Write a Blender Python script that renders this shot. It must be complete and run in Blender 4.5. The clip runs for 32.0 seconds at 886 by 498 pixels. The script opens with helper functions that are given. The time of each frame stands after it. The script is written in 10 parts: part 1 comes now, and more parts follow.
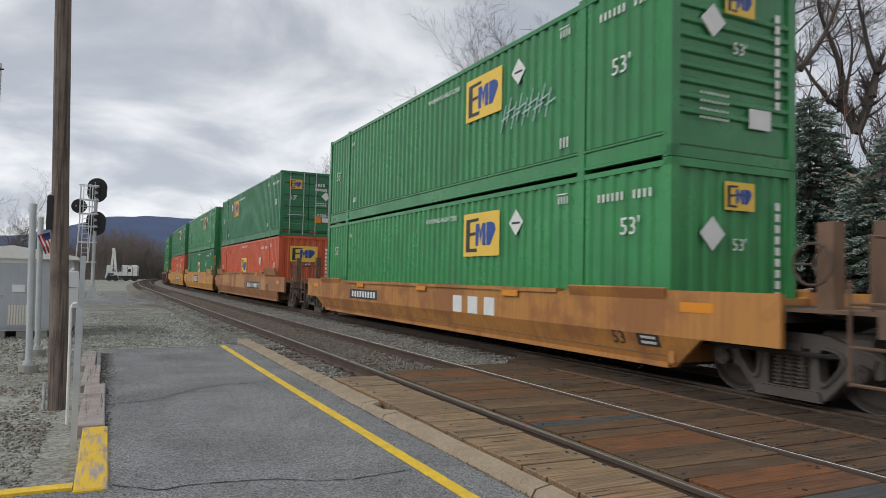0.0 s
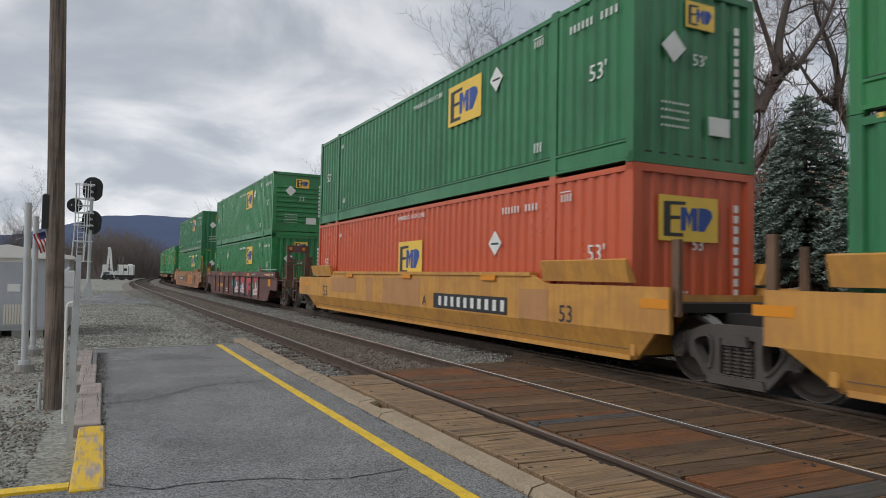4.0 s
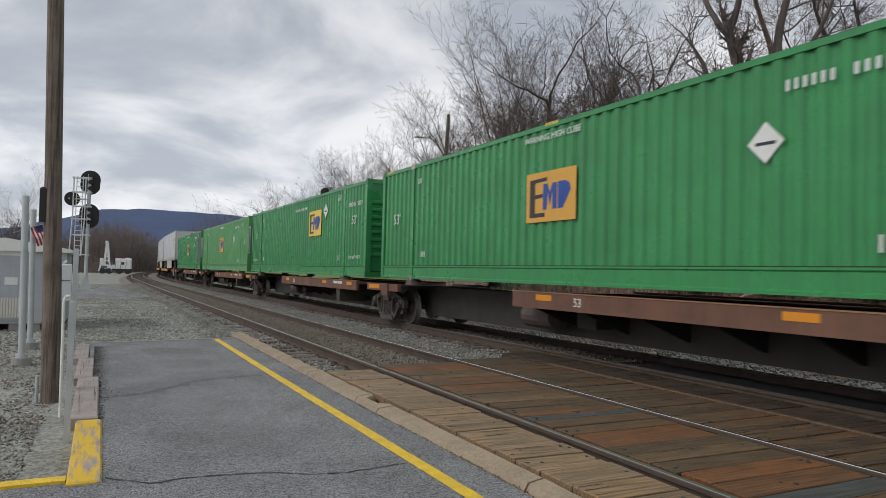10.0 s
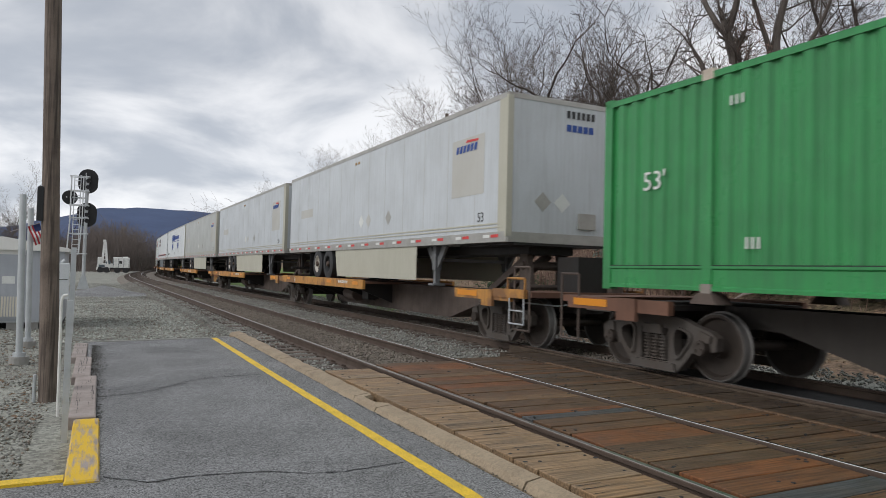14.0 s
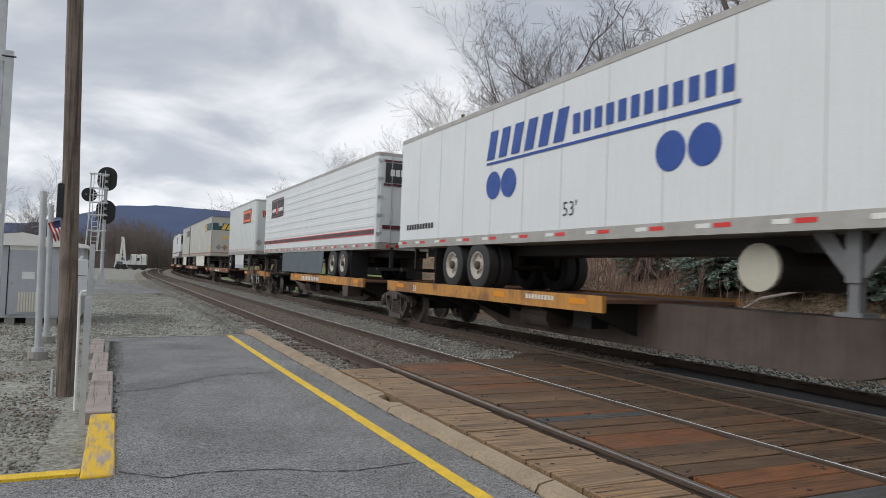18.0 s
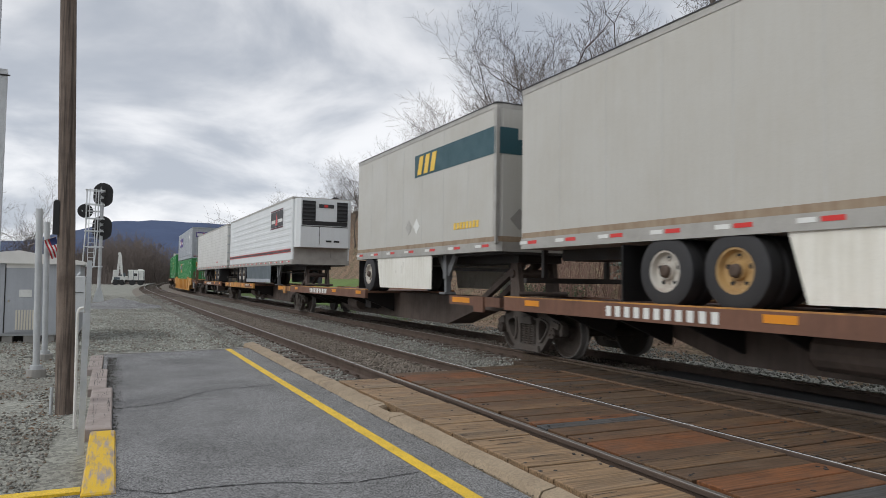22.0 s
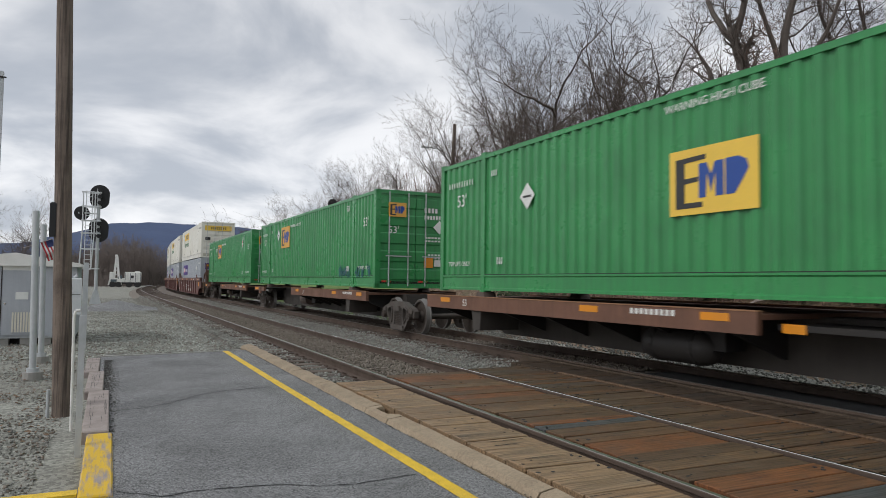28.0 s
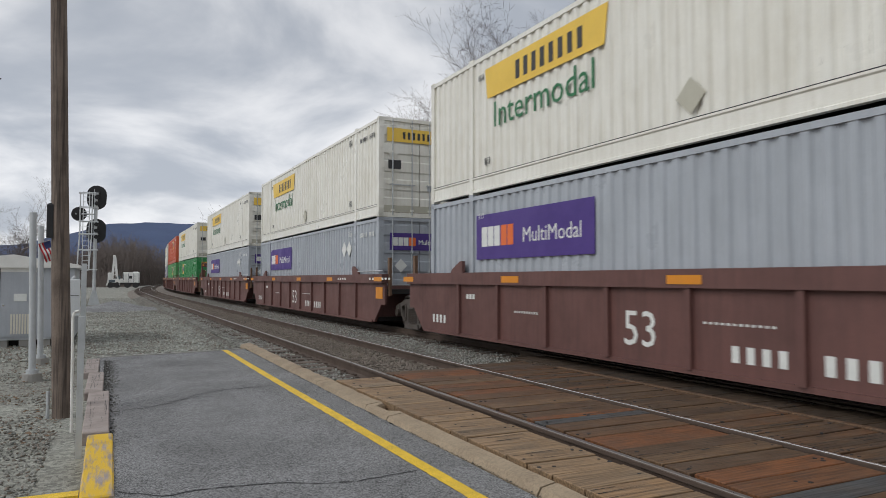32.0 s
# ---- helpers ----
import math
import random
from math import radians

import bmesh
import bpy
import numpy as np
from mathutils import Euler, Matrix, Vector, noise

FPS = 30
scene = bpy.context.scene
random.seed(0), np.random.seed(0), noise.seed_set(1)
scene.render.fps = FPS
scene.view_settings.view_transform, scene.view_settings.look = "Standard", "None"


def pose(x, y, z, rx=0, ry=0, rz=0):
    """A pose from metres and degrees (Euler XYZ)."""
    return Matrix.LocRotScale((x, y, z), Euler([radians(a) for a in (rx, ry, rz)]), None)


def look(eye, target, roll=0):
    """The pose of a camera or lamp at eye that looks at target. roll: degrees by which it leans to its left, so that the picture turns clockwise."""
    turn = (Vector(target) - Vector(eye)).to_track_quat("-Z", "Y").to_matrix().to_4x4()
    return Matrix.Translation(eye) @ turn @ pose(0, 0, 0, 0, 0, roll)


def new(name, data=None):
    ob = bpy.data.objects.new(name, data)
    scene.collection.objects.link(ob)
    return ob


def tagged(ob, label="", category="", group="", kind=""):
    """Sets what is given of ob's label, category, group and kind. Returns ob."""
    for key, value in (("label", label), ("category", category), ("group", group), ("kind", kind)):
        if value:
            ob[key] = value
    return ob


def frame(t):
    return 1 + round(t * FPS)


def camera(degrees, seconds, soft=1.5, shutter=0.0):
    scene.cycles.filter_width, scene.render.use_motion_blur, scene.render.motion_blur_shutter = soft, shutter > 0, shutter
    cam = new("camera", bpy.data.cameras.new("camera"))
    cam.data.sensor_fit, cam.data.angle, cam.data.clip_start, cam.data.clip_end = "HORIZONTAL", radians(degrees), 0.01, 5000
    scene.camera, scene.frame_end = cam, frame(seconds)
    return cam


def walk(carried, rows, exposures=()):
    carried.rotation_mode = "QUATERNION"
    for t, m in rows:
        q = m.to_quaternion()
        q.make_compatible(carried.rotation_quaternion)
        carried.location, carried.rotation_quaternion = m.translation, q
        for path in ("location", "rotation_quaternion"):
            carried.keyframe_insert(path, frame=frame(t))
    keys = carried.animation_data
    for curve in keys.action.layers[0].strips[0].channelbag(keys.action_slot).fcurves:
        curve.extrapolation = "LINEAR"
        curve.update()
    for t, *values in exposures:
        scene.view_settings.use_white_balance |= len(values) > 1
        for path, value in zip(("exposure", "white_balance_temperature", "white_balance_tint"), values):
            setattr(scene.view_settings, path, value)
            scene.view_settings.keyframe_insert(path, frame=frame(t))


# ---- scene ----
EYE = (0.0, 0.0, 1.37)


def aim(yaw, pitch, roll):
    """Camera pose at the standing place: degrees right of the track's line, up, and of lean."""
    return Matrix.Translation(EYE) @ pose(0, 0, 0, 90 + pitch, 0, -yaw) @ pose(0, 0, 0, 0, 0, roll)


cam = camera(65.53, 32.0, soft=0.6, shutter=0.12)
walk(cam, [
    (0, aim(25.91, 2.47, 1.22)),
    (0.5, aim(25.97, 2.43, 1.26)),
    (1, aim(26.03, 2.39, 1.26)),
    (1.5, aim(26.05, 2.44, 1.34)),
    (2, aim(26.08, 2.43, 1.30)),
    (2.5, aim(26.08, 2.45, 1.29)),
    (3, aim(26.11, 2.39, 1.17)),
    (3.5, aim(26.16, 2.38, 1.13)),
    (5.5, aim(26.29, 2.25, 1.23)),
    (6, aim(26.28, 2.18, 1.20)),
    (6.5, aim(26.21, 2.21, 1.33)),
    (7, aim(26.20, 2.18, 1.21)),
    (7.5, aim(26.24, 2.13, 1.30)),
    (8, aim(26.39, 2.07, 1.19)),
    (8.5, aim(26.52, 2.06, 1.23)),
    (9, aim(26.42, 2.07, 1.36)),
    (9.5, aim(26.37, 2.06, 1.39)),
    (10, aim(26.37, 2.00, 1.44)),
    (10.5, aim(26.42, 1.92, 1.42)),
    (11, aim(26.57, 1.85, 1.28)),
    (11.5, aim(26.66, 1.81, 1.29)),
    (12, aim(26.74, 1.77, 1.40)),
    (12.5, aim(26.71, 1.80, 1.37)),
    (13, aim(26.71, 1.80, 1.35)),
    (13.5, aim(26.64, 1.85, 1.35)),
    (14, aim(26.52, 1.93, 1.48)),
    (14.5, aim(26.34, 2.02, 1.57)),
    (16.5, aim(26.29, 1.95, 1.75)),
    (17, aim(26.08, 2.02, 2.41)),
    (17.5, aim(25.69, 1.98, 1.26)),
    (18, aim(25.30, 1.94, 2.14)),
    (18.5, aim(25.19, 2.10, 1.04)),
    (19, aim(25.08, 2.34, 0.99)),
    (19.5, aim(25.19, 2.44, 0.85)),
    (20, aim(25.29, 2.49, 0.75)),
    (20.5, aim(25.73, 2.50, 0.73)),
    (21, aim(25.72, 2.50, 0.68)),
    (21.5, aim(25.64, 2.53, 0.76)),
    (22, aim(25.49, 2.65, 0.85)),
    (22.5, aim(25.35, 2.71, 0.90)),
    (23, aim(25.34, 2.82, 0.88)),
    (23.5, aim(25.42, 2.83, 0.80)),
    (24, aim(25.47, 2.85, 0.79)),
    (24.5, aim(25.59, 2.84, 0.68)),
    (25, aim(25.60, 2.88, 0.77)),
    (25.5, aim(25.66, 2.90, 0.68)),
    (27.5, aim(25.66, 2.74, 0.69)),
    (28, aim(25.71, 2.78, 0.74)),
    (28.5, aim(25.77, 2.80, 0.64)),
    (29, aim(25.85, 2.81, 0.49)),
    (29.5, aim(25.91, 2.79, 0.35)),
    (30, aim(25.91, 2.65, 0.43)),
    (30.5, aim(25.80, 2.59, 0.29)),
    (31, aim(25.79, 2.57, 0.26)),
    (31.5, aim(25.85, 2.53, 0.02)),
    (32, aim(25.86, 2.48, 0.01))],
    exposures=[(0, 0.06), (1, -0.08), (4, -0.05), (7, 0.02), (8, -0.05), (12, 0.06), (18, 0.10), (25, 0.08), (29, 0.05), (32, -0.02)])

# ---- world, sun, exposure ----

world = bpy.data.worlds.new("world")
scene.world = world
world.use_nodes = True
wn, wl = world.node_tree.nodes, world.node_tree.links
wn.clear()


def wnode(kind, **settings):
    n = wn.new(kind)
    for key, value in settings.items():
        n.inputs[key].default_value = value
    return n


w_out = wn.new("ShaderNodeOutputWorld")
w_bg = wnode("ShaderNodeBackground", Strength=1.0)
w_sky = wn.new("ShaderNodeTexSky")
w_sky.sky_type, w_sky.sun_disc = "NISHITA", False
w_sky.sun_elevation, w_sky.sun_rotation = radians(39), radians(265)
w_co = wn.new("ShaderNodeTexCoord")
w_sep = wn.new("ShaderNodeSeparateXYZ")
wl.new(w_co.outputs["Generated"], w_sep.inputs[0])
# cloud layer: the direction met with a flat ceiling
w_up = wn.new("ShaderNodeMath")
w_up.operation = "MAXIMUM"
wl.new(w_sep.outputs["Z"], w_up.inputs[0])
w_up.inputs[1].default_value = 0.0
w_add = wn.new("ShaderNodeMath")
w_add.operation = "ADD"
wl.new(w_up.outputs[0], w_add.inputs[0])
w_add.inputs[1].default_value = 0.30
w_div = wn.new("ShaderNodeVectorMath")
w_div.operation = "DIVIDE"
w_cmb = wn.new("ShaderNodeCombineXYZ")
for axis in range(3):
    wl.new(w_add.outputs[0], w_cmb.inputs[axis])
wl.new(w_co.outputs["Generated"], w_div.inputs[0])
wl.new(w_cmb.outputs[0], w_div.inputs[1])
w_noise = wnode("ShaderNodeTexNoise", Scale=1.7, Detail=7.0, Roughness=0.52, Distortion=0.35)
wl.new(w_div.outputs[0], w_noise.inputs["Vector"])
w_ramp = wn.new("ShaderNodeValToRGB")
w_ramp.color_ramp.interpolation = "EASE"
w_ramp.color_ramp.elements[0].position, w_ramp.color_ramp.elements[0].color = 0.36, (0.50, 0.54, 0.61, 1)
w_ramp.color_ramp.elements[1].position, w_ramp.color_ramp.elements[1].color = 0.62, (0.96, 0.97, 1.0, 1)
wl.new(w_noise.outputs["Fac"], w_ramp.inputs[0])
# the cloud deck is thinner towards the horizon, thick above it, and bright again overhead
w_low = wnode("ShaderNodeMapRange", **{"From Min": 0.10, "From Max": 0.36, "To Min": 1.06, "To Max": 0.92})
w_low.interpolation_type = "SMOOTHSTEP"
wl.new(w_sep.outputs["Z"], w_low.inputs["Value"])
w_map = wnode("ShaderNodeMapRange", **{"From Min": 0.5, "From Max": 1.0, "To Min": 1.0, "To Max": 1.06})
w_map.interpolation_type = "SMOOTHSTEP"
wl.new(w_sep.outputs["Z"], w_map.inputs["Value"])
w_gain = wn.new("ShaderNodeMath")
w_gain.operation = "MULTIPLY"
wl.new(w_low.outputs[0], w_gain.inputs[0])
wl.new(w_map.outputs[0], w_gain.inputs[1])
w_mul = wn.new("ShaderNodeVectorMath")
w_mul.operation = "SCALE"
wl.new(w_ramp.outputs[0], w_mul.inputs[0])
wl.new(w_gain.outputs[0], w_mul.inputs["Scale"])
w_sks = wn.new("ShaderNodeVectorMath")
w_sks.operation = "SCALE"
wl.new(w_sky.outputs[0], w_sks.inputs[0])
w_sks.inputs["Scale"].default_value = 0.05
w_mix = wn.new("ShaderNodeMix")
w_mix.data_type = "RGBA"
w_mix.inputs["Factor"].default_value = 0.88
wl.new(w_sks.outputs[0], w_mix.inputs["A"])
wl.new(w_mul.outputs[0], w_mix.inputs["B"])
wl.new(w_mix.outputs["Result"], w_bg.inputs["Color"])
wl.new(w_bg.outputs[0], w_out.inputs[0])

sun = new("sun", bpy.data.lights.new("sun", "SUN"))
sun.data.energy, sun.data.angle, sun.data.color = 1.35, radians(40), (1.0, 0.995, 0.985)
sun.matrix_world = look((-80, -8, 66), (0, 0, 0))

# ---- mesh and material tools ----
class Geo:
    """Gathers plain faces; mesh() turns them into mesh data."""

    def __init__(self):
        self.v, self.f = [], []

    def add(self, verts, faces):
        n = len(self.v)
        self.v += [tuple(p) for p in verts]
        self.f += [tuple(n + i for i in face) for face in faces]
        return self

    def box(self, x0, x1, y0, y1, z0, z1):
        return self.add([(x0, y0, z0), (x1, y0, z0), (x1, y1, z0), (x0, y1, z0), (x0, y0, z1), (x1, y0, z1), (x1, y1, z1), (x0, y1, z1)],
                        [(0, 3, 2, 1), (4, 5, 6, 7), (0, 1, 5, 4), (1, 2, 6, 5), (2, 3, 7, 6), (3, 0, 4, 7)])

    def slab(self, x0, x1, y0, y1, z0, z1, b):
        """A box with its upper edges bevelled by b."""
        return self.add([(x0, y0, z0), (x1, y0, z0), (x1, y1, z0), (x0, y1, z0),
                         (x0, y0, z1 - b), (x1, y0, z1 - b), (x1, y1, z1 - b), (x0, y1, z1 - b),
                         (x0 + b, y0 + b, z1), (x1 - b, y0 + b, z1), (x1 - b, y1 - b, z1), (x0 + b, y1 - b, z1)],
                        [(0, 3, 2, 1), (0, 1, 5, 4), (1, 2, 6, 5), (2, 3, 7, 6), (3, 0, 4, 7),
                         (4, 5, 9, 8), (5, 6, 10, 9), (6, 7, 11, 10), (7, 4, 8, 11), (8, 9, 10, 11)])

    def prism(self, pts, axis, a, b):
        """A polygon, given in the two other axes in order, drawn out along axis from a to b."""
        n = len(pts)

        def put(p, c):
            q = list(p)
            q.insert(axis, c)
            return q
        verts = [put(p, a) for p in pts] + [put(p, b) for p in pts]
        faces = [tuple(range(n - 1, -1, -1)), tuple(range(n, 2 * n))]
        faces += [(i, (i + 1) % n, n + (i + 1) % n, n + i) for i in range(n)]
        return self.add(verts, faces)

    def cyl(self, p0, p1, r0, r1=None, n=12, caps=True):
        p0, p1 = Vector(p0), Vector(p1)
        r1 = r0 if r1 is None else r1
        d = (p1 - p0).normalized()
        u = d.orthogonal().normalized()
        w = d.cross(u)
        ring = [u * math.cos(2 * math.pi * i / n) + w * math.sin(2 * math.pi * i / n) for i in range(n)]
        verts = [p0 + c * r0 for c in ring] + [p1 + c * r1 for c in ring]
        faces = [(i, (i + 1) % n, n + (i + 1) % n, n + i) for i in range(n)]
        if caps:
            faces += [tuple(range(n - 1, -1, -1)), tuple(range(n, 2 * n))]
        return self.add(verts, faces)

    def tube(self, pts, r, n=6):
        for a, b in zip(pts, pts[1:]):
            self.cyl(a, b, r, n=n)
        return self

    def disc(self, x, y, z, r, n=20, nx=-1):
        """A thin round plate that faces along x."""
        return self.cyl((x, y, z), (x + nx * 0.004, y, z), r, n=n)

    def lathe(self, prof, axis=0, n=24):
        """A closed profile of (along, radius), turned round the axis through the origin."""
        m = len(prof)
        verts = []
        for i in range(n):
            c, s = math.cos(2 * math.pi * i / n), math.sin(2 * math.pi * i / n)
            for a, r in prof:
                p = [r * c, r * s]
                p.insert(axis, a)
                verts.append(p)
        faces = [(i * m + j, i * m + (j + 1) % m, ((i + 1) % n) * m + (j + 1) % m, ((i + 1) % n) * m + j) for i in range(n) for j in range(m)]
        return self.add(verts, faces)

    def mesh(self, name, material, smooth=False):
        me = bpy.data.meshes.new(name)
        me.from_pydata(self.v, [], self.f)
        me.materials.append(material)
        if smooth:
            me.shade_smooth()
            me.set_sharp_from_angle(angle=radians(35))
        me.update()
        return me


def empty(name):
    return new(name)


def part(name, geo, material, parent, label="", at=None, smooth=False):
    """One mesh object under a thing or a part. geo: a Geo, or mesh data to share."""
    me = geo.mesh(name, material, smooth) if isinstance(geo, Geo) else geo
    ob = new(name, me)
    ob.parent = parent
    if at is not None:
        ob.matrix_basis = at if isinstance(at, Matrix) else Matrix.Translation(at)
    if name in SCRIPT:
        tagged(ob, kind="stuff")
    return tagged(ob, label) if label else ob


# unreadable lettering, split grain and the like: too small to pick apart
SCRIPT = {"vine_tangle", "marking", "number_bar", "logo_bar", "sign_bar", "banner_bar", "panel_bar", "split", "marker_strip", "spring_nest", "side_ribs", "notice", "side_bead", "hand_holes"}


def thing(name, geo, material, label, category, group="", kind="", at=None, smooth=False):
    me = geo.mesh(name, material, smooth) if isinstance(geo, Geo) else geo
    ob = new(name, me)
    if at is not None:
        ob.matrix_basis = at if isinstance(at, Matrix) else Matrix.Translation(at)
    return tagged(ob, label, category, group, kind)


MATS = {}


def mat(name, colour, rough=0.6, metal=0.0, other=None, amount=0.35, scale=3.0, fine=40.0, bump=0.15, dist=0.004, streak=0.0, random_tint=0.0, spec=0.5, cells=0.0, spread=0.0, grainy=(6.0, 0.35), edge=(0.42, 0.72)):
    """A surface with coarse stains towards the other colour, fine grain, relief, and vertical streaks."""
    m = bpy.data.materials.new(name)
    m.use_nodes = True
    nt = m.node_tree
    nd, lk = nt.nodes, nt.links
    bsdf = nd["Principled BSDF"]
    bsdf.inputs["Roughness"].default_value = rough
    bsdf.inputs["Metallic"].default_value = metal
    bsdf.inputs["Specular IOR Level"].default_value = spec
    co = nd.new("ShaderNodeTexCoord")
    other = other or tuple(c * 0.55 for c in colour)

    def noise_tex(sc, detail, vec=None):
        n = nd.new("ShaderNodeTexNoise")
        n.inputs["Scale"].default_value, n.inputs["Detail"].default_value = sc, detail
        n.inputs["Roughness"].default_value = 0.62
        lk.new(vec or co.outputs["Object"], n.inputs["Vector"])
        return n

    def mixer(a, b, fac, factor=1.0, blend="MIX"):
        x = nd.new("ShaderNodeMix")
        x.data_type, x.blend_type = "RGBA", blend
        for sock, val in (("A", a), ("B", b)):
            if isinstance(val, tuple):
                x.inputs[sock].default_value = (*val, 1)
            else:
                lk.new(val, x.inputs[sock])
        if isinstance(fac, float):
            x.inputs["Factor"].default_value = fac
        else:
            lk.new(fac, x.inputs["Factor"])
        return x.outputs["Result"]

    def ramp(src, lo, hi, top=1.0):
        r = nd.new("ShaderNodeMapRange")
        r.inputs["From Min"].default_value, r.inputs["From Max"].default_value, r.inputs["To Max"].default_value = lo, hi, top
        lk.new(src, r.inputs["Value"])
        return r.outputs[0]

    coarse = noise_tex(scale, 5.0)
    grain = noise_tex(fine, 3.0)
    col = mixer(colour, other, ramp(coarse.outputs["Fac"], edge[0], edge[1], amount))
    col = mixer(col, tuple(c * 0.72 for c in colour), ramp(grain.outputs["Fac"], 0.45, 0.75, 0.35))
    if streak:
        mp = nd.new("ShaderNodeMapping")
        mp.inputs["Scale"].default_value = (grainy[0], grainy[0], grainy[1])
        lk.new(co.outputs["Object"], mp.inputs["Vector"])
        st = noise_tex(2.2, 4.0, mp.outputs[0])
        col = mixer(col, other, ramp(st.outputs["Fac"], 0.44, 0.66, streak))
    if cells:
        vo = nd.new("ShaderNodeTexVoronoi")
        vo.inputs["Scale"].default_value = cells
        lk.new(co.outputs["Object"], vo.inputs["Vector"])
        vs = nd.new("ShaderNodeSeparateColor")
        lk.new(vo.outputs["Color"], vs.inputs[0])
        vr = nd.new("ShaderNodeMapRange")
        vr.inputs["To Min"].default_value, vr.inputs["To Max"].default_value = 1 - spread, 1 + spread
        lk.new(vs.outputs[0], vr.inputs["Value"])
        vm = nd.new("ShaderNodeVectorMath")
        vm.operation = "SCALE"
        lk.new(col, vm.inputs[0])
        lk.new(vr.outputs[0], vm.inputs["Scale"])
        col = vm.outputs[0]
    if random_tint:
        oi = nd.new("ShaderNodeObjectInfo")
        hsv = nd.new("ShaderNodeHueSaturation")
        lk.new(ramp(oi.outputs["Random"], 0.0, 1.0, 1.0), hsv.inputs["Value"])
        hsv.inputs["Value"].default_value = 1.0
        r2 = nd.new("ShaderNodeMapRange")
        r2.inputs["To Min"].default_value, r2.inputs["To Max"].default_value = 1 - random_tint, 1 + random_tint
        lk.new(oi.outputs["Random"], r2.inputs["Value"])
        lk.new(r2.outputs[0], hsv.inputs["Value"])
        lk.new(col, hsv.inputs["Color"])
        col = hsv.outputs["Color"]
    lk.new(col, bsdf.inputs["Base Color"])
    rr = ramp(coarse.outputs["Fac"], 0.3, 0.8, 1.0)
    rm = nd.new("ShaderNodeMapRange")
    rm.inputs["To Min"].default_value, rm.inputs["To Max"].default_value = max(rough - 0.12, 0.05), min(rough + 0.15, 1)
    lk.new(rr, rm.inputs["Value"])
    lk.new(rm.outputs[0], bsdf.inputs["Roughness"])
    if bump:
        bp = nd.new("ShaderNodeBump")
        bp.inputs["Strength"].default_value, bp.inputs["Distance"].default_value = bump, dist
        lk.new(grain.outputs["Fac"], bp.inputs["Height"])
        lk.new(bp.outputs[0], bsdf.inputs["Normal"])
    MATS[name] = m
    return m


TEXTS = {}


def lettering(text, size, material):
    """Mesh data of a word in the built-in font, lying in x (reading way) and y (up)."""
    key = (text, size, material.name)
    if key not in TEXTS:
        cu = bpy.data.curves.new("lettering", "FONT")
        cu.body, cu.size, cu.align_x, cu.resolution_u, cu.extrude = text, size, "CENTER", 2, 0.002
        tmp = bpy.data.objects.new("lettering", cu)
        scene.collection.objects.link(tmp)
        me = bpy.data.meshes.new_from_object(tmp.evaluated_get(bpy.context.evaluated_depsgraph_get()))
        me.name = "lettering"
        me.materials.clear()
        me.materials.append(material)
        bpy.data.objects.remove(tmp)
        bpy.data.curves.remove(cu)
        TEXTS[key] = me
    return TEXTS[key]


# turns lettering on to a side that faces -x (reads towards -y) and an end that faces -y
ON_SIDE = Matrix(((0, 0, -1, 0), (-1, 0, 0, 0), (0, 1, 0, 0), (0, 0, 0, 1)))
ON_END = Matrix(((1, 0, 0, 0), (0, 0, -1, 0), (0, 1, 0, 0), (0, 0, 0, 1)))

# ---- materials ----
green = mat("green_paint", (0.038, 0.27, 0.080), 0.34, 0, (0.035, 0.075, 0.05), 0.3, 1.2, 60, 0.05, streak=0.25)
# darker copy of green: shade on the double stacks put into the paint
green_shaded = mat("shaded_green_paint", (0.033, 0.228, 0.071), 0.34, 0, (0.035, 0.075, 0.05), 0.3, 1.2, 60, 0.05, streak=0.25)
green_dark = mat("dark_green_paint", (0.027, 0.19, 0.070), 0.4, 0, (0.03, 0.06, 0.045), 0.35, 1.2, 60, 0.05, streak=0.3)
green_light = mat("light_green_paint", (0.098, 0.315, 0.108), 0.4, 0, (0.07, 0.20, 0.09), 0.3, 1.2, 60, 0.05, streak=0.2)
grey_patch = mat("grey_patch_paint", (0.09, 0.10, 0.09), 0.6, 0, (0.05, 0.07, 0.06), 0.4, 1.5, 60, 0.05, streak=0.3)
orange = mat("orange_paint", (0.56, 0.10, 0.035), 0.36, 0, (0.40, 0.09, 0.05), 0.3, 1.0, 60, 0.05, streak=0.2)
red_orange = mat("faded_red_paint", (0.50, 0.065, 0.04), 0.36, 0, (0.36, 0.08, 0.06), 0.35, 1.0, 60, 0.05, streak=0.25)
cream = mat("cream_paint", (0.79, 0.78, 0.71), 0.36, 0, (0.42, 0.38, 0.28), 0.25, 1.2, 60, 0.04, streak=0.22)
cast_pale = mat("pale_worn_casting", (0.50, 0.44, 0.36), 0.6, 0, (0.25, 0.16, 0.11), 0.5, 5, 60, 0.05)
cast_worn = mat("worn_grey_casting", (0.27, 0.24, 0.21), 0.6, 0.2, (0.17, 0.10, 0.07), 0.5, 5, 60, 0.05)
grey_box = mat("grey_container_paint", (0.39, 0.42, 0.455), 0.36, 0, (0.22, 0.24, 0.26), 0.3, 1.2, 60, 0.04, streak=0.25)
car_dirty = mat("grimy_orange_car_paint", (0.37, 0.165, 0.06), 0.65, 0, (0.17, 0.085, 0.05), 0.7, 0.8, 30, 0.15, streak=0.4)
car_hardware = mat("grimy_end_ironwork", (0.17, 0.095, 0.055), 0.7, 0, (0.06, 0.045, 0.036), 0.65, 2.0, 30, 0.15, streak=0.3)
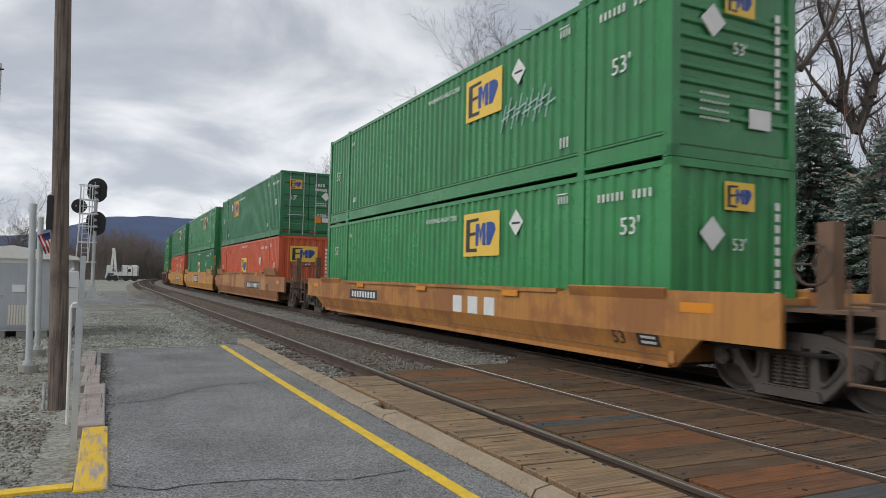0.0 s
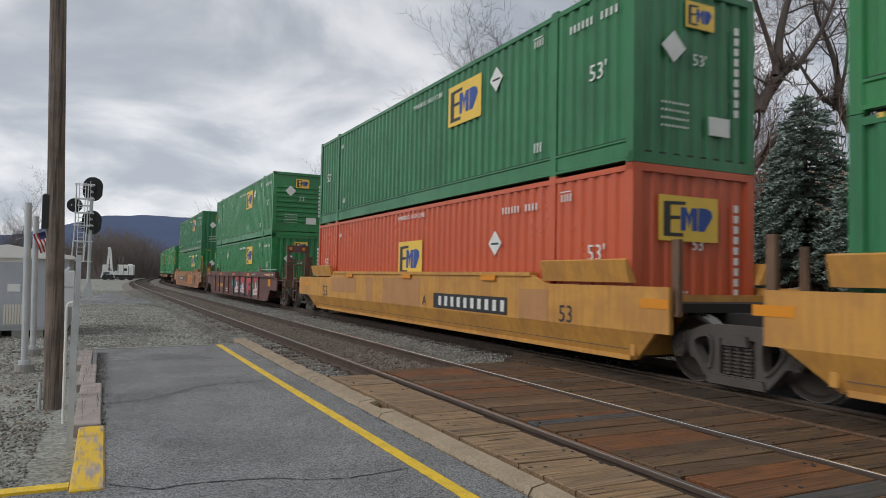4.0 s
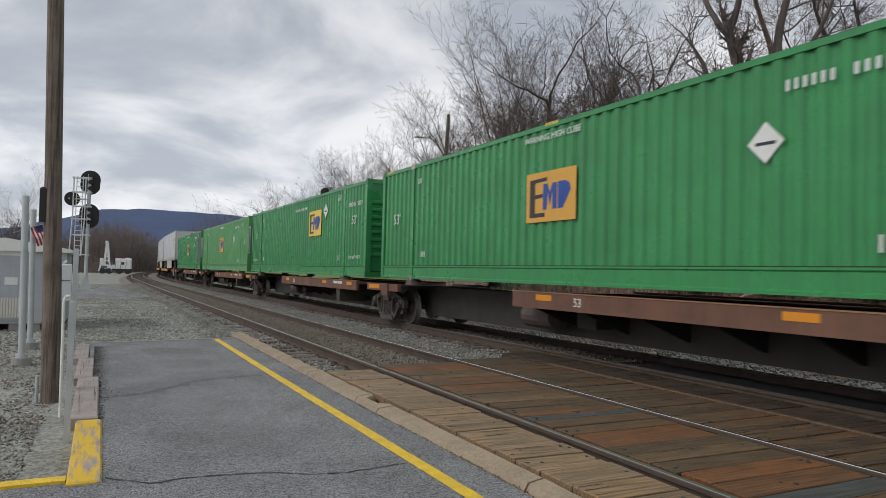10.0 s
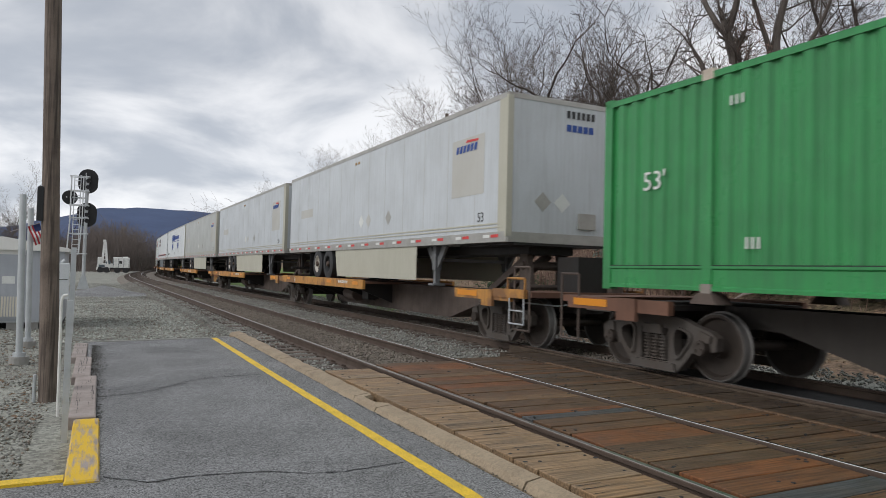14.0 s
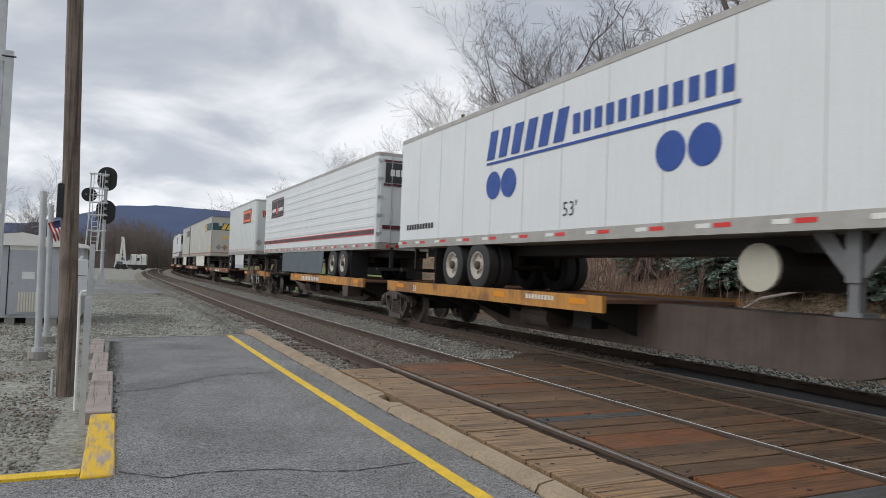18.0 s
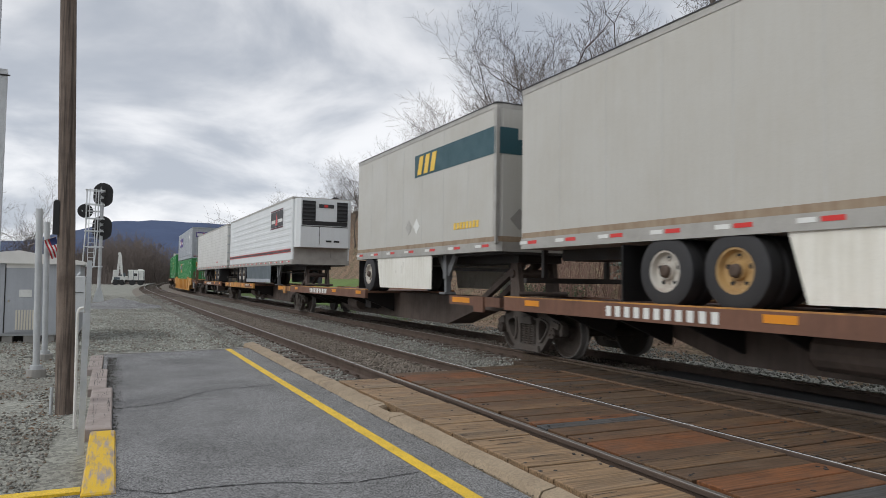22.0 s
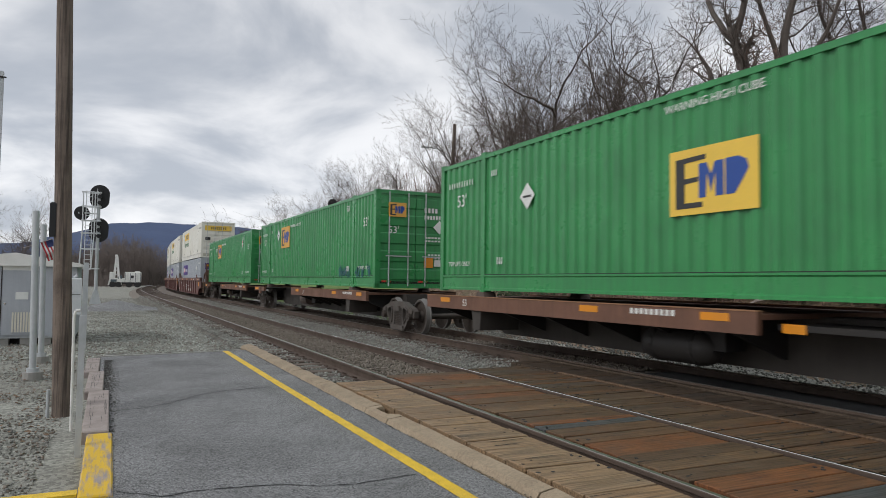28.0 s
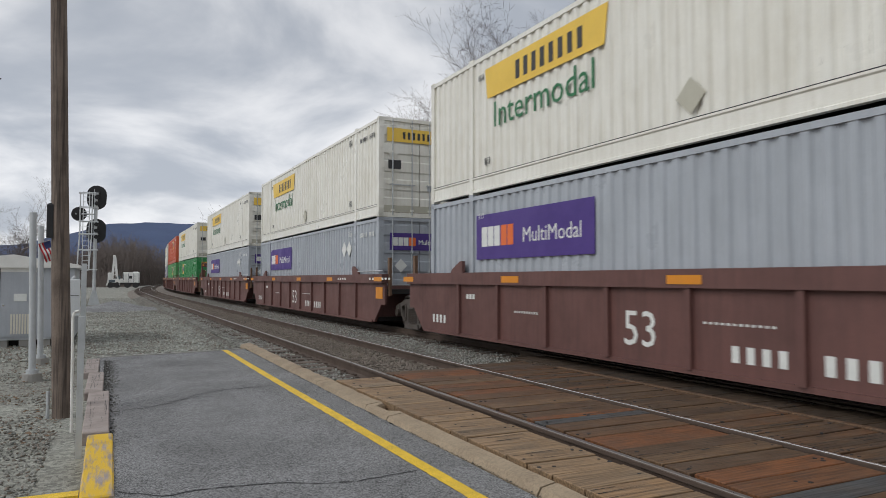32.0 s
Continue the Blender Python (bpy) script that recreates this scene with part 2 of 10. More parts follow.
seam_grey = mat("riveted_seam", (0.50, 0.50, 0.48), 0.5, 0, (0.36, 0.35, 0.33), 0.4, 3, 60, 0.05)
spine_grey = mat("grey_spine_steel", (0.058, 0.05, 0.043), 0.75, 0.1, (0.04, 0.034, 0.03), 0.55, 1.2, 40, 0.2, streak=0.35)
overpaint = mat("tan_overpaint", (0.45, 0.225, 0.09), 0.65, 0, (0.37, 0.18, 0.075), 0.5, 2.0, 40, 0.08, streak=0.35)
tagged_brown = mat("overpainted_brown", (0.20, 0.115, 0.07), 0.65, 0, (0.13, 0.08, 0.055), 0.5, 2, 40, 0.1)
tagged_dark = mat("overpainted_grey_brown", (0.13, 0.09, 0.065), 0.65, 0, (0.2, 0.11, 0.07), 0.5, 2, 40, 0.1)
scrawl_blue = mat("pale_blue_scrawl", (0.38, 0.50, 0.50), 0.6, 0, None, 0.2, 3, 60, 0.02)
car_yellow = mat("weathered_yellow_car_paint", (0.45, 0.205, 0.05), 0.65, 0, (0.25, 0.10, 0.04), 0.75, 1.1, 30, 0.15, streak=0.45, edge=(0.47, 0.58))
car_yellow2 = mat("clean_yellow_car_paint", (0.58, 0.29, 0.058), 0.6, 0, (0.35, 0.165, 0.055), 0.55, 1.6, 30, 0.12, streak=0.5, edge=(0.44, 0.62))
car_orange = mat("rusty_orange_car_paint", (0.37, 0.185, 0.095), 0.7, 0, (0.22, 0.105, 0.06), 0.8, 1.4, 30, 0.15, streak=0.4, edge=(0.47, 0.55))
car_brown = mat("oxide_brown_car_paint", (0.145, 0.066, 0.056), 0.6, 0, (0.06, 0.03, 0.027), 0.5, 1.0, 40, 0.12, streak=0.3)
spine_steel = mat("grimy_spine_steel", (0.115, 0.085, 0.07), 0.75, 0.1, (0.03, 0.025, 0.022), 0.6, 1.2, 40, 0.2, streak=0.3)
tank_rust = mat("rusty_tank_paint", (0.19, 0.115, 0.09), 0.7, 0, (0.10, 0.06, 0.045), 0.6, 3, 40, 0.15)
edge_rust = mat("worn_orange_edge", (0.30, 0.15, 0.075), 0.75, 0, (0.15, 0.08, 0.05), 0.6, 2.5, 40, 0.1)
deck_rust = mat("rusty_brown_deck_paint", (0.165, 0.078, 0.048), 0.75, 0, (0.075, 0.042, 0.03), 0.6, 1.5, 40, 0.2, streak=0.3)
deck_yellow = mat("worn_yellow_deck_paint", (0.50, 0.235, 0.05), 0.65, 0, (0.17, 0.085, 0.045), 0.85, 0.9, 40, 0.15, streak=0.4, edge=(0.50, 0.58))
black_steel = mat("black_greasy_steel", (0.022, 0.02, 0.019), 0.65, 0.2, (0.05, 0.04, 0.032), 0.4, 2.0, 50, 0.2)
bogie_steel = mat("dusty_cast_steel", (0.080, 0.069, 0.060), 0.75, 0.1, (0.07, 0.045, 0.032), 0.5, 2.5, 40, 0.25)
wheel_steel = mat("wheel_steel", (0.075, 0.06, 0.05), 0.6, 0.4, (0.03, 0.025, 0.022), 0.5, 3, 40, 0.1)
tread_steel = mat("polished_tread_steel", (0.55, 0.54, 0.52), 0.25, 1.0, (0.35, 0.33, 0.3), 0.4, 4, 60, 0.05)
reflector = mat("yellow_reflector", (0.68, 0.25, 0.012), 0.45, 0, (0.5, 0.22, 0.04), 0.3, 3, 60, 0.05)
red_mark = mat("red_reflector", (0.62, 0.035, 0.03), 0.4, 0, None, 0.2, 3, 60, 0.02)
white_mark = mat("white_marking", (0.72, 0.73, 0.70), 0.55, 0, (0.45, 0.47, 0.42), 0.35, 4, 60, 0.02)
logo_yellow = mat("logo_yellow", (0.80, 0.53, 0.07), 0.5, 0, (0.6, 0.4, 0.1), 0.3, 2, 60, 0.02)
logo_amber = mat("faded_logo_amber", (0.68, 0.36, 0.06), 0.55, 0, (0.5, 0.3, 0.1), 0.35, 2, 60, 0.02)
logo_blue = mat("logo_blue", (0.02, 0.07, 0.30), 0.5, 0, None, 0.2, 3, 60, 0.02)
logo_dark = mat("logo_black", (0.03, 0.03, 0.032), 0.5, 0, None, 0.2, 3, 60, 0.02)
purple = mat("purple_panel", (0.065, 0.03, 0.21), 0.5, 0, (0.05, 0.03, 0.15), 0.3, 2, 60, 0.02)
sign_orange = mat("sign_orange", (0.78, 0.16, 0.03), 0.5, 0, (0.6, 0.13, 0.04), 0.25, 2, 60, 0.02)
sign_green = mat("sign_green", (0.02, 0.16, 0.06), 0.5, 0, None, 0.2, 2, 60, 0.02)
teal = mat("teal_stripe_paint", (0.018, 0.075, 0.095), 0.5, 0, (0.03, 0.06, 0.07), 0.3, 2, 60, 0.02)
stripe_brown = mat("dark_maroon_stripe", (0.075, 0.045, 0.047), 0.5, 0, None, 0.2, 2, 60, 0.02)
maroon = mat("maroon_stripe", (0.10, 0.02, 0.03), 0.5, 0, None, 0.2, 2, 60, 0.02)
pinkred = mat("graffiti_red", (0.55, 0.06, 0.07), 0.55, 0, (0.4, 0.05, 0.06), 0.3, 2, 60, 0.02)
graf_pink = mat("graffiti_pale_pink", (0.62, 0.5, 0.52), 0.55, 0, (0.5, 0.4, 0.42), 0.3, 2, 60, 0.02)
graf_tan = mat("faded_pale_tan", (0.37, 0.24, 0.14), 0.6, 0, (0.3, 0.19, 0.11), 0.4, 2, 60, 0.02)
graf_teal = mat("graffiti_teal", (0.07, 0.30, 0.28), 0.55, 0, (0.05, 0.2, 0.2), 0.3, 2, 60, 0.02)
trailer_grey = mat("grey_trailer_skin", (0.55, 0.58, 0.60), 0.42, 0.0, (0.36, 0.37, 0.365), 0.3, 0.8, 50, 0.02, streak=0.3)
trailer_white = mat("white_trailer_skin", (0.68, 0.71, 0.715), 0.42, 0.0, (0.57, 0.58, 0.57), 0.2, 0.8, 50, 0.02, streak=0.22)
trailer_frost = mat("frosty_white_skin", (0.60, 0.635, 0.625), 0.42, 0.0, (0.52, 0.54, 0.52), 0.3, 0.6, 50, 0.02, streak=0.12)
grimy_rail = mat("rust_stained_rail", (0.34, 0.27, 0.19), 0.65, 0.1, (0.20, 0.12, 0.07), 0.6, 3.0, 40, 0.1, streak=0.4)
rust_placard = mat("rusty_brown_placard", (0.30, 0.21, 0.135), 0.65, 0, (0.2, 0.13, 0.08), 0.5, 5, 50, 0.05)
trailer_tan = mat("weathered_aluminium_skin", (0.485, 0.478, 0.44), 0.45, 0.0, (0.40, 0.375, 0.32), 0.35, 0.8, 50, 0.02, streak=0.22)
trailer_sage = mat("grey_green_trailer_skin", (0.45, 0.465, 0.44), 0.42, 0.0, (0.35, 0.355, 0.335), 0.3, 0.8, 50, 0.02, streak=0.25)
trailer_dusty = mat("dusty_white_trailer_skin", (0.64, 0.645, 0.62), 0.45, 0.0, (0.46, 0.455, 0.42), 0.35, 0.7, 50, 0.02, streak=0.28)
trailer_trim = mat("dull_aluminium_trim", (0.42, 0.41, 0.38), 0.45, 0.4, (0.25, 0.23, 0.2), 0.4, 3, 50, 0.05)
skirt_cream = mat("cream_skirt_panel", (0.47, 0.455, 0.37), 0.55, 0, (0.37, 0.35, 0.28), 0.3, 1.0, 40, 0.02, streak=0.25)
skirt_grey = mat("dark_grey_skirt_panel", (0.085, 0.112, 0.13), 0.4, 0, (0.14, 0.16, 0.165), 0.3, 1.0, 40, 0.02)
tyre_rubber = mat("tyre_rubber", (0.028, 0.028, 0.03), 0.8, 0, (0.06, 0.058, 0.055), 0.4, 4, 60, 0.1)
rim_white = mat("white_wheel_rim", (0.50, 0.48, 0.43), 0.5, 0, (0.3, 0.2, 0.14), 0.5, 6, 60, 0.05)
rim_rust = mat("yellowed_wheel_rim", (0.42, 0.27, 0.11), 0.55, 0, (0.25, 0.14, 0.07), 0.5, 6, 60, 0.05)

asphalt = mat("worn_asphalt", (0.184, 0.184, 0.184), 0.9, 0, (0.092, 0.092, 0.092), 0.7, 0.9, 90, 0.6, 0.006, cells=125, spread=0.85)
crack_shade_black = mat("crack_and_shade_black", (0.025, 0.025, 0.026), 0.95, 0, None, 0.3, 4, 80, 0.3)
line_yellow = mat("worn_yellow_road_paint", (0.76, 0.49, 0.018), 0.65, 0, (0.42, 0.30, 0.07), 0.5, 7.0, 110, 0.5, 0.006, cells=120, spread=0.18)
kerb_concrete = mat("stained_concrete", (0.315, 0.245, 0.165), 0.88, 0, (0.175, 0.13, 0.09), 0.6, 3.0, 80, 0.4, 0.006, cells=60, spread=0.13)
grey_concrete = mat("grey_concrete", (0.30, 0.29, 0.27), 0.85, 0, (0.2, 0.19, 0.17), 0.5, 3, 80, 0.3)
old_timber = mat("weathered_timber", (0.34, 0.29, 0.265), 0.88, 0, (0.17, 0.135, 0.118), 0.6, 3.5, 60, 0.8, 0.008)
rail_rust = mat("rusty_rail_web", (0.085, 0.058, 0.043), 0.8, 0.1, (0.05, 0.036, 0.028), 0.5, 4, 60, 0.25)
rail_head = mat("worn_rail_head", (0.30, 0.28, 0.26), 0.35, 0.8, (0.16, 0.12, 0.1), 0.4, 3, 60, 0.05)
rail_shine = mat("polished_rail_head", (0.80, 0.79, 0.77), 0.22, 1.0, (0.55, 0.53, 0.5), 0.3, 3, 60, 0.02)
tie_wood = mat("creosoted_tie_wood", (0.105, 0.08, 0.064), 0.9, 0, (0.05, 0.04, 0.034), 0.5, 3, 50, 0.5, random_tint=0.25)
ballast_bed = mat("track_ballast_bed", (0.19, 0.165, 0.138), 0.95, 0, (0.095, 0.076, 0.06), 0.6, 1.4, 45, 1.0, 0.03)
gravel = mat("grey_gravel", (0.27, 0.272, 0.235), 0.95, 0, (0.115, 0.10, 0.082), 0.6, 0.6, 45, 0.7, 0.018, cells=32, spread=0.38)
stone_pale = mat("pale_crushed_stone", (0.335, 0.345, 0.31), 0.9, 0, (0.20, 0.19, 0.165), 0.6, 0.8, 50, 0.4, cells=10, spread=0.5)
stone_grey = mat("ballast_stone", (0.27, 0.27, 0.243), 0.9, 0, (0.12, 0.105, 0.09), 0.5, 1.0, 50, 0.4, cells=14, spread=0.36)
stone_brown = mat("rust_dusted_stone", (0.195, 0.165, 0.135), 0.9, 0, (0.13, 0.11, 0.09), 0.4, 1.5, 50, 0.4, cells=14, spread=0.3)
pale_steel = mat("pale_painted_steel", (0.62, 0.64, 0.65), 0.5, 0.1, (0.5, 0.52, 0.53), 0.3, 4, 50, 0.05)
galvanised = mat("galvanised_steel", (0.50, 0.52, 0.53), 0.5, 0.3, (0.30, 0.32, 0.33), 0.4, 4, 50, 0.06)
bungalow_steel = mat("grey_painted_cabin_steel", (0.41, 0.43, 0.46), 0.5, 0.1, (0.28, 0.30, 0.33), 0.3, 1.5, 50, 0.05, streak=0.2)
cabin_white = mat("cabin_white_trim", (0.76, 0.75, 0.71), 0.55, 0, (0.4, 0.4, 0.38), 0.3, 2, 50, 0.05)
vent_cream = mat("vent_cream", (0.66, 0.62, 0.52), 0.55, 0, None, 0.2, 2, 50, 0.05)
pole_wood = mat("weathered_pole_wood", (0.20, 0.155, 0.125), 0.9, 0, (0.04, 0.03, 0.025), 0.6, 2.5, 50, 0.8, 0.012, streak=0.95, grainy=(15.0, 0.45))
signal_black = mat("signal_black", (0.012, 0.012, 0.013), 0.6, 0, None, 0.2, 3, 50, 0.05)
truck_white = mat("truck_white_paint", (0.78, 0.78, 0.75), 0.5, 0, (0.35, 0.34, 0.32), 0.35, 2, 50, 0.05)
bark = mat("bare_tree_bark", (0.10, 0.084, 0.073), 0.95, 0, (0.045, 0.038, 0.034), 0.5, 2.0, 30, 0.5, 0.02, random_tint=0.2)
pale_bark = mat("grey_young_bark", (0.185, 0.16, 0.142), 0.95, 0, (0.09, 0.077, 0.067), 0.5, 2.0, 30, 0.4, 0.02, random_tint=0.2)
vine = mat("reddish_vine_stems", (0.19, 0.118, 0.092), 0.95, 0, (0.11, 0.072, 0.058), 0.5, 1.5, 20, 0.0)
twig = mat("thin_twigs", (0.125, 0.102, 0.090), 0.95, 0, (0.072, 0.058, 0.051), 0.4, 1.0, 20, 0.0, random_tint=0.2)
needles = mat("blue_spruce_needles", (0.215, 0.268, 0.232), 0.85, 0, (0.14, 0.168, 0.13), 0.55, 1.5, 20, 0.0, random_tint=0.2)
litter = mat("leaf_litter", (0.215, 0.142, 0.094), 0.95, 0, (0.082, 0.085, 0.042), 0.85, 0.9, 14, 1.0, 0.06, cells=11, spread=0.55)
meadow = mat("lawn_grass", (0.125, 0.20, 0.045), 0.95, 0, (0.10, 0.10, 0.045), 0.5, 0.3, 20, 0.6, 0.04)
hedge_leaf = mat("hedge_leaves", (0.035, 0.055, 0.02), 0.9, 0, (0.02, 0.03, 0.012), 0.5, 2, 20, 0.0)
# distance haze is put into the ridge's blue
hazy_hill_wood = mat("haze_blue_ridge", (0.046, 0.074, 0.155), 1.0, 0, (0.034, 0.052, 0.105), 0.6, 0.004, 0.05, 0.0)
house_wall = mat("pale_house_siding", (0.36, 0.32, 0.27), 0.8, 0, (0.28, 0.25, 0.21), 0.4, 1, 20, 0.1)
dark_glass = mat("dark_glass", (0.03, 0.035, 0.04), 0.15, 0, None, 0.1, 2, 30, 0.0)
flag_red = mat("flag_red", (0.42, 0.035, 0.04), 0.8, 0, None, 0.2, 3, 60, 0.05)
flag_white = mat("flag_white", (0.66, 0.66, 0.66), 0.8, 0, None, 0.2, 3, 60, 0.05)
flag_blue = mat("flag_blue", (0.03, 0.045, 0.14), 0.8, 0, None, 0.2, 3, 60, 0.05)
gear_grey = mat("dark_grey_leg_paint", (0.17, 0.175, 0.18), 0.6, 0.1, (0.10, 0.09, 0.08), 0.45, 3, 50, 0.1)
soil = mat("dark_soil_crumbs", (0.055, 0.05, 0.042), 0.95, 0, (0.03, 0.035, 0.02), 0.5, 3, 50, 0.2)
leaf_brown = mat("dead_leaf_brown", (0.17, 0.11, 0.068), 0.9, 0, (0.10, 0.065, 0.04), 0.5, 2, 50, 0.1)
scuff_blue = mat("dark_blue_smear", (0.018, 0.095, 0.12), 0.6, 0, (0.02, 0.14, 0.09), 0.5, 3, 60, 0.02)

# running surfaces of the wheels are worn bright
nt = wheel_steel.node_tree
w_tc, w_xyz, w_rad, w_hit, w_col = nt.nodes.new("ShaderNodeTexCoord"), nt.nodes.new("ShaderNodeVectorMath"), nt.nodes.new("ShaderNodeVectorMath"), nt.nodes.new("ShaderNodeMath"), nt.nodes.new("ShaderNodeMix")
w_xyz.operation, w_rad.operation, w_hit.operation, w_col.data_type = "MULTIPLY", "LENGTH", "GREATER_THAN", "RGBA"
w_xyz.inputs[1].default_value = (0, 1, 1)
w_hit.inputs[1].default_value = 0.44
nt.links.new(w_tc.outputs["Object"], w_xyz.inputs[0])
nt.links.new(w_xyz.outputs[0], w_rad.inputs[0])
nt.links.new(w_rad.outputs["Value"], w_hit.inputs[0])
w_bsdf = nt.nodes["Principled BSDF"]
nt.links.new(w_bsdf.inputs["Base Color"].links[0].from_socket, w_col.inputs["A"])
w_col.inputs["B"].default_value = (0.20, 0.19, 0.18, 1)
nt.links.new(w_hit.outputs[0], w_col.inputs["Factor"])
nt.links.new(w_col.outputs["Result"], w_bsdf.inputs["Base Color"])
# ---- plan: lines of the tracks ----
BEND, STRAIGHT, RADIUS, ARC_END = -0.53, 72.0, 703.0, 300.0
NEAR_TRACK, TRAIN_TRACK, GAUGE = 4.386, 8.245, 1.505


def line_at(s):
    """The tracks' common line at distance s: sideways shift, y, and heading to the right in radians."""
    if s <= 0:
        return 0.0, s, 0.0
    if s <= STRAIGHT:
        u = s / STRAIGHT
        return BEND * (3 * u * u - 2 * u ** 3), s, BEND * (6 * u - 6 * u * u) / STRAIGHT
    a = (min(s, ARC_END) - STRAIGHT) / RADIUS
    x, y = BEND + RADIUS * (1 - math.cos(a)), STRAIGHT + RADIUS * math.sin(a)
    if s > ARC_END:
        x, y = x + (s - ARC_END) * math.sin(a), y + (s - ARC_END) * math.cos(a)
    return x, y, a


def spot(s, lateral, z=0.0):
    o, y, a = line_at(s)
    return Vector((o + lateral * math.cos(a), y - lateral * math.sin(a), z))


def smooth(a, b, x):
    u = min(max((x - a) / (b - a), 0.0), 1.0)
    return u * u * (3 - 2 * u)


def ground_z(x, y):
    """Flat by the line; a wooded bank on the far side of the tracks, lower further along."""
    o = line_at(max(min(y, 400), -50))[0] if y > 0 else 0.0
    d = x - o
    z = -0.42
    foot = 13.5 + 10 * smooth(25, 60, y)
    crest = 5.2 * (1 - 0.55 * smooth(40, 110, y))
    z += crest * smooth(foot, foot + 15, d) * (1 - smooth(400, 900, abs(x) + abs(y)))
    z += 1.7 * smooth(13, 24, d) * smooth(36, 58, y) * (1 - smooth(140, 200, y))
    z += 0.175 * (min(max(math.hypot(x, y), 42), 110) - 42) * smooth(24, 32, d) * (1 - smooth(70, 170, y)) * (1 - smooth(120, 400, abs(x)))
    if d > 12:
        z += 0.25 * noise.noise(Vector((x * 0.25, y * 0.25, 3.1)))
    if d < 2.5:
        z += 0.24 * (1 - smooth(20, 60, y))
        z += 0.03 * noise.noise(Vector((x * 0.9, y * 0.9, 1.7)))
    return z


def build_ground():
    xs = sorted(set([-2600, -1500, -800, -400, -200, -120, -80, -60, -45, -35, -28, -22] + [round(-18 + 0.75 * i, 2) for i in range(90)] + [52, 56, 60, 66, 75, 90, 120, 160, 220, 320, 500, 900, 1600, 2600]))
    ys = sorted(set([-2600, -1200, -500, -220, -120, -80, -60, -45] + [round(-36 + 1.0 * i, 2) for i in range(150)] + [118, 124, 130, 140, 152, 165, 180, 200, 230, 270, 320, 400, 520, 800, 1300, 2600]))
    verts = [(x, y, ground_z(x, y)) for y in ys for x in xs]
    n = len(xs)
    faces, kinds = [], []
    for j in range(len(ys) - 1):
        for i in range(n - 1):
            faces.append((j * n + i, j * n + i + 1, (j + 1) * n + i + 1, (j + 1) * n + i))
            x, y = (xs[i] + xs[i + 1]) / 2, (ys[j] + ys[j + 1]) / 2
            o = line_at(max(min(y, 400), 0))[0]
            d = x - o + 0.6 * noise.noise(Vector((x * 0.5, y * 0.5, 0)))
            foot = 13.5 + 10 * smooth(25, 60, y)
            kinds.append(0 if -9 < d < 12.3 and y < 400 else 2 if 0 < d < foot + 0.6 and (y > 42 or d < 13.2 and y > 30) else 1)
    me = bpy.data.meshes.new("ground")
    me.from_pydata(verts, [], faces)
    for m in (gravel, litter, meadow):
        me.materials.append(m)
    me.polygons.foreach_set("material_index", kinds)
    me.shade_smooth()
    tagged(new("ground", me), "gravel yard, lawn strip and leaf-littered wooded bank", "ground", kind="structure")


build_ground()


def sweep(profile, lateral, steps):
    """A closed (sideways, up) profile carried along a track line."""
    g = Geo()
    m = len(profile)
    for s in steps:
        o, y, a = line_at(s)
        c, sn = math.cos(a), math.sin(a)
        g.v += [(o + (lateral + px) * c, y - (lateral + px) * sn, pz) for px, pz in profile]
    for k in range(len(steps) - 1):
        for i in range(m):
            j = (i + 1) % m
            g.f.append((k * m + i, k * m + j, (k + 1) * m + j, (k + 1) * m + i))
    return g


FINE = [-30 + 2 * i for i in range(15)] + [0.5 * i for i in range(0, 40)] + [20 + 2 * i for i in range(70)] + [160 + 6 * i for i in range(40)]
WEB = [(-0.07, -0.17), (-0.07, -0.155), (-0.012, -0.13), (-0.012, -0.045), (-0.034, -0.035), (-0.034, -0.006), (-0.026, -0.0015), (0.026, -0.0015), (0.034, -0.006), (0.034, -0.035), (0.012, -0.045), (0.012, -0.13), (0.07, -0.155), (0.07, -0.17)]
HEAD_WORN = [(-0.024, -0.0015), (-0.02, 0.003), (0.02, 0.003), (0.024, -0.0015)]
HEAD_BRIGHT = [(-0.012, -0.0015), (-0.010, 0.003), (0.018, 0.003), (0.022, -0.0015)]
for track, label in ((NEAR_TRACK, "rusty steel rail of the empty track"), (TRAIN_TRACK, "steel rail under the passing train")):
    for side in (-1, 1):
        rail = thing("rail", sweep(WEB, track + side * GAUGE / 2, FINE), rail_rust, label, "rail", "rails", "structure")
        shine = rail_shine if side > 0 else rail_head
        part("rail_head", sweep(HEAD_WORN if shine is rail_head else HEAD_BRIGHT, track + side * GAUGE / 2, FINE), shine, rail, "bright worn running surface")

# ballast bed under both tracks
bed = [(-2.1, -0.42), (-1.55, -0.2), (-0.8, -0.175), (0.8, -0.175), (1.6, -0.185), (2.4, -0.185), (3.15, -0.175), (4.75, -0.175), (5.5, -0.2), (6.6, -0.43)]
bed_geo = sweep(bed, NEAR_TRACK, [s for s in FINE if s != 0.25])
thing("ballast_bed", bed_geo, ballast_bed, "dark rust-stained ballast bed of two tracks", "ballast", kind="structure", smooth=True)

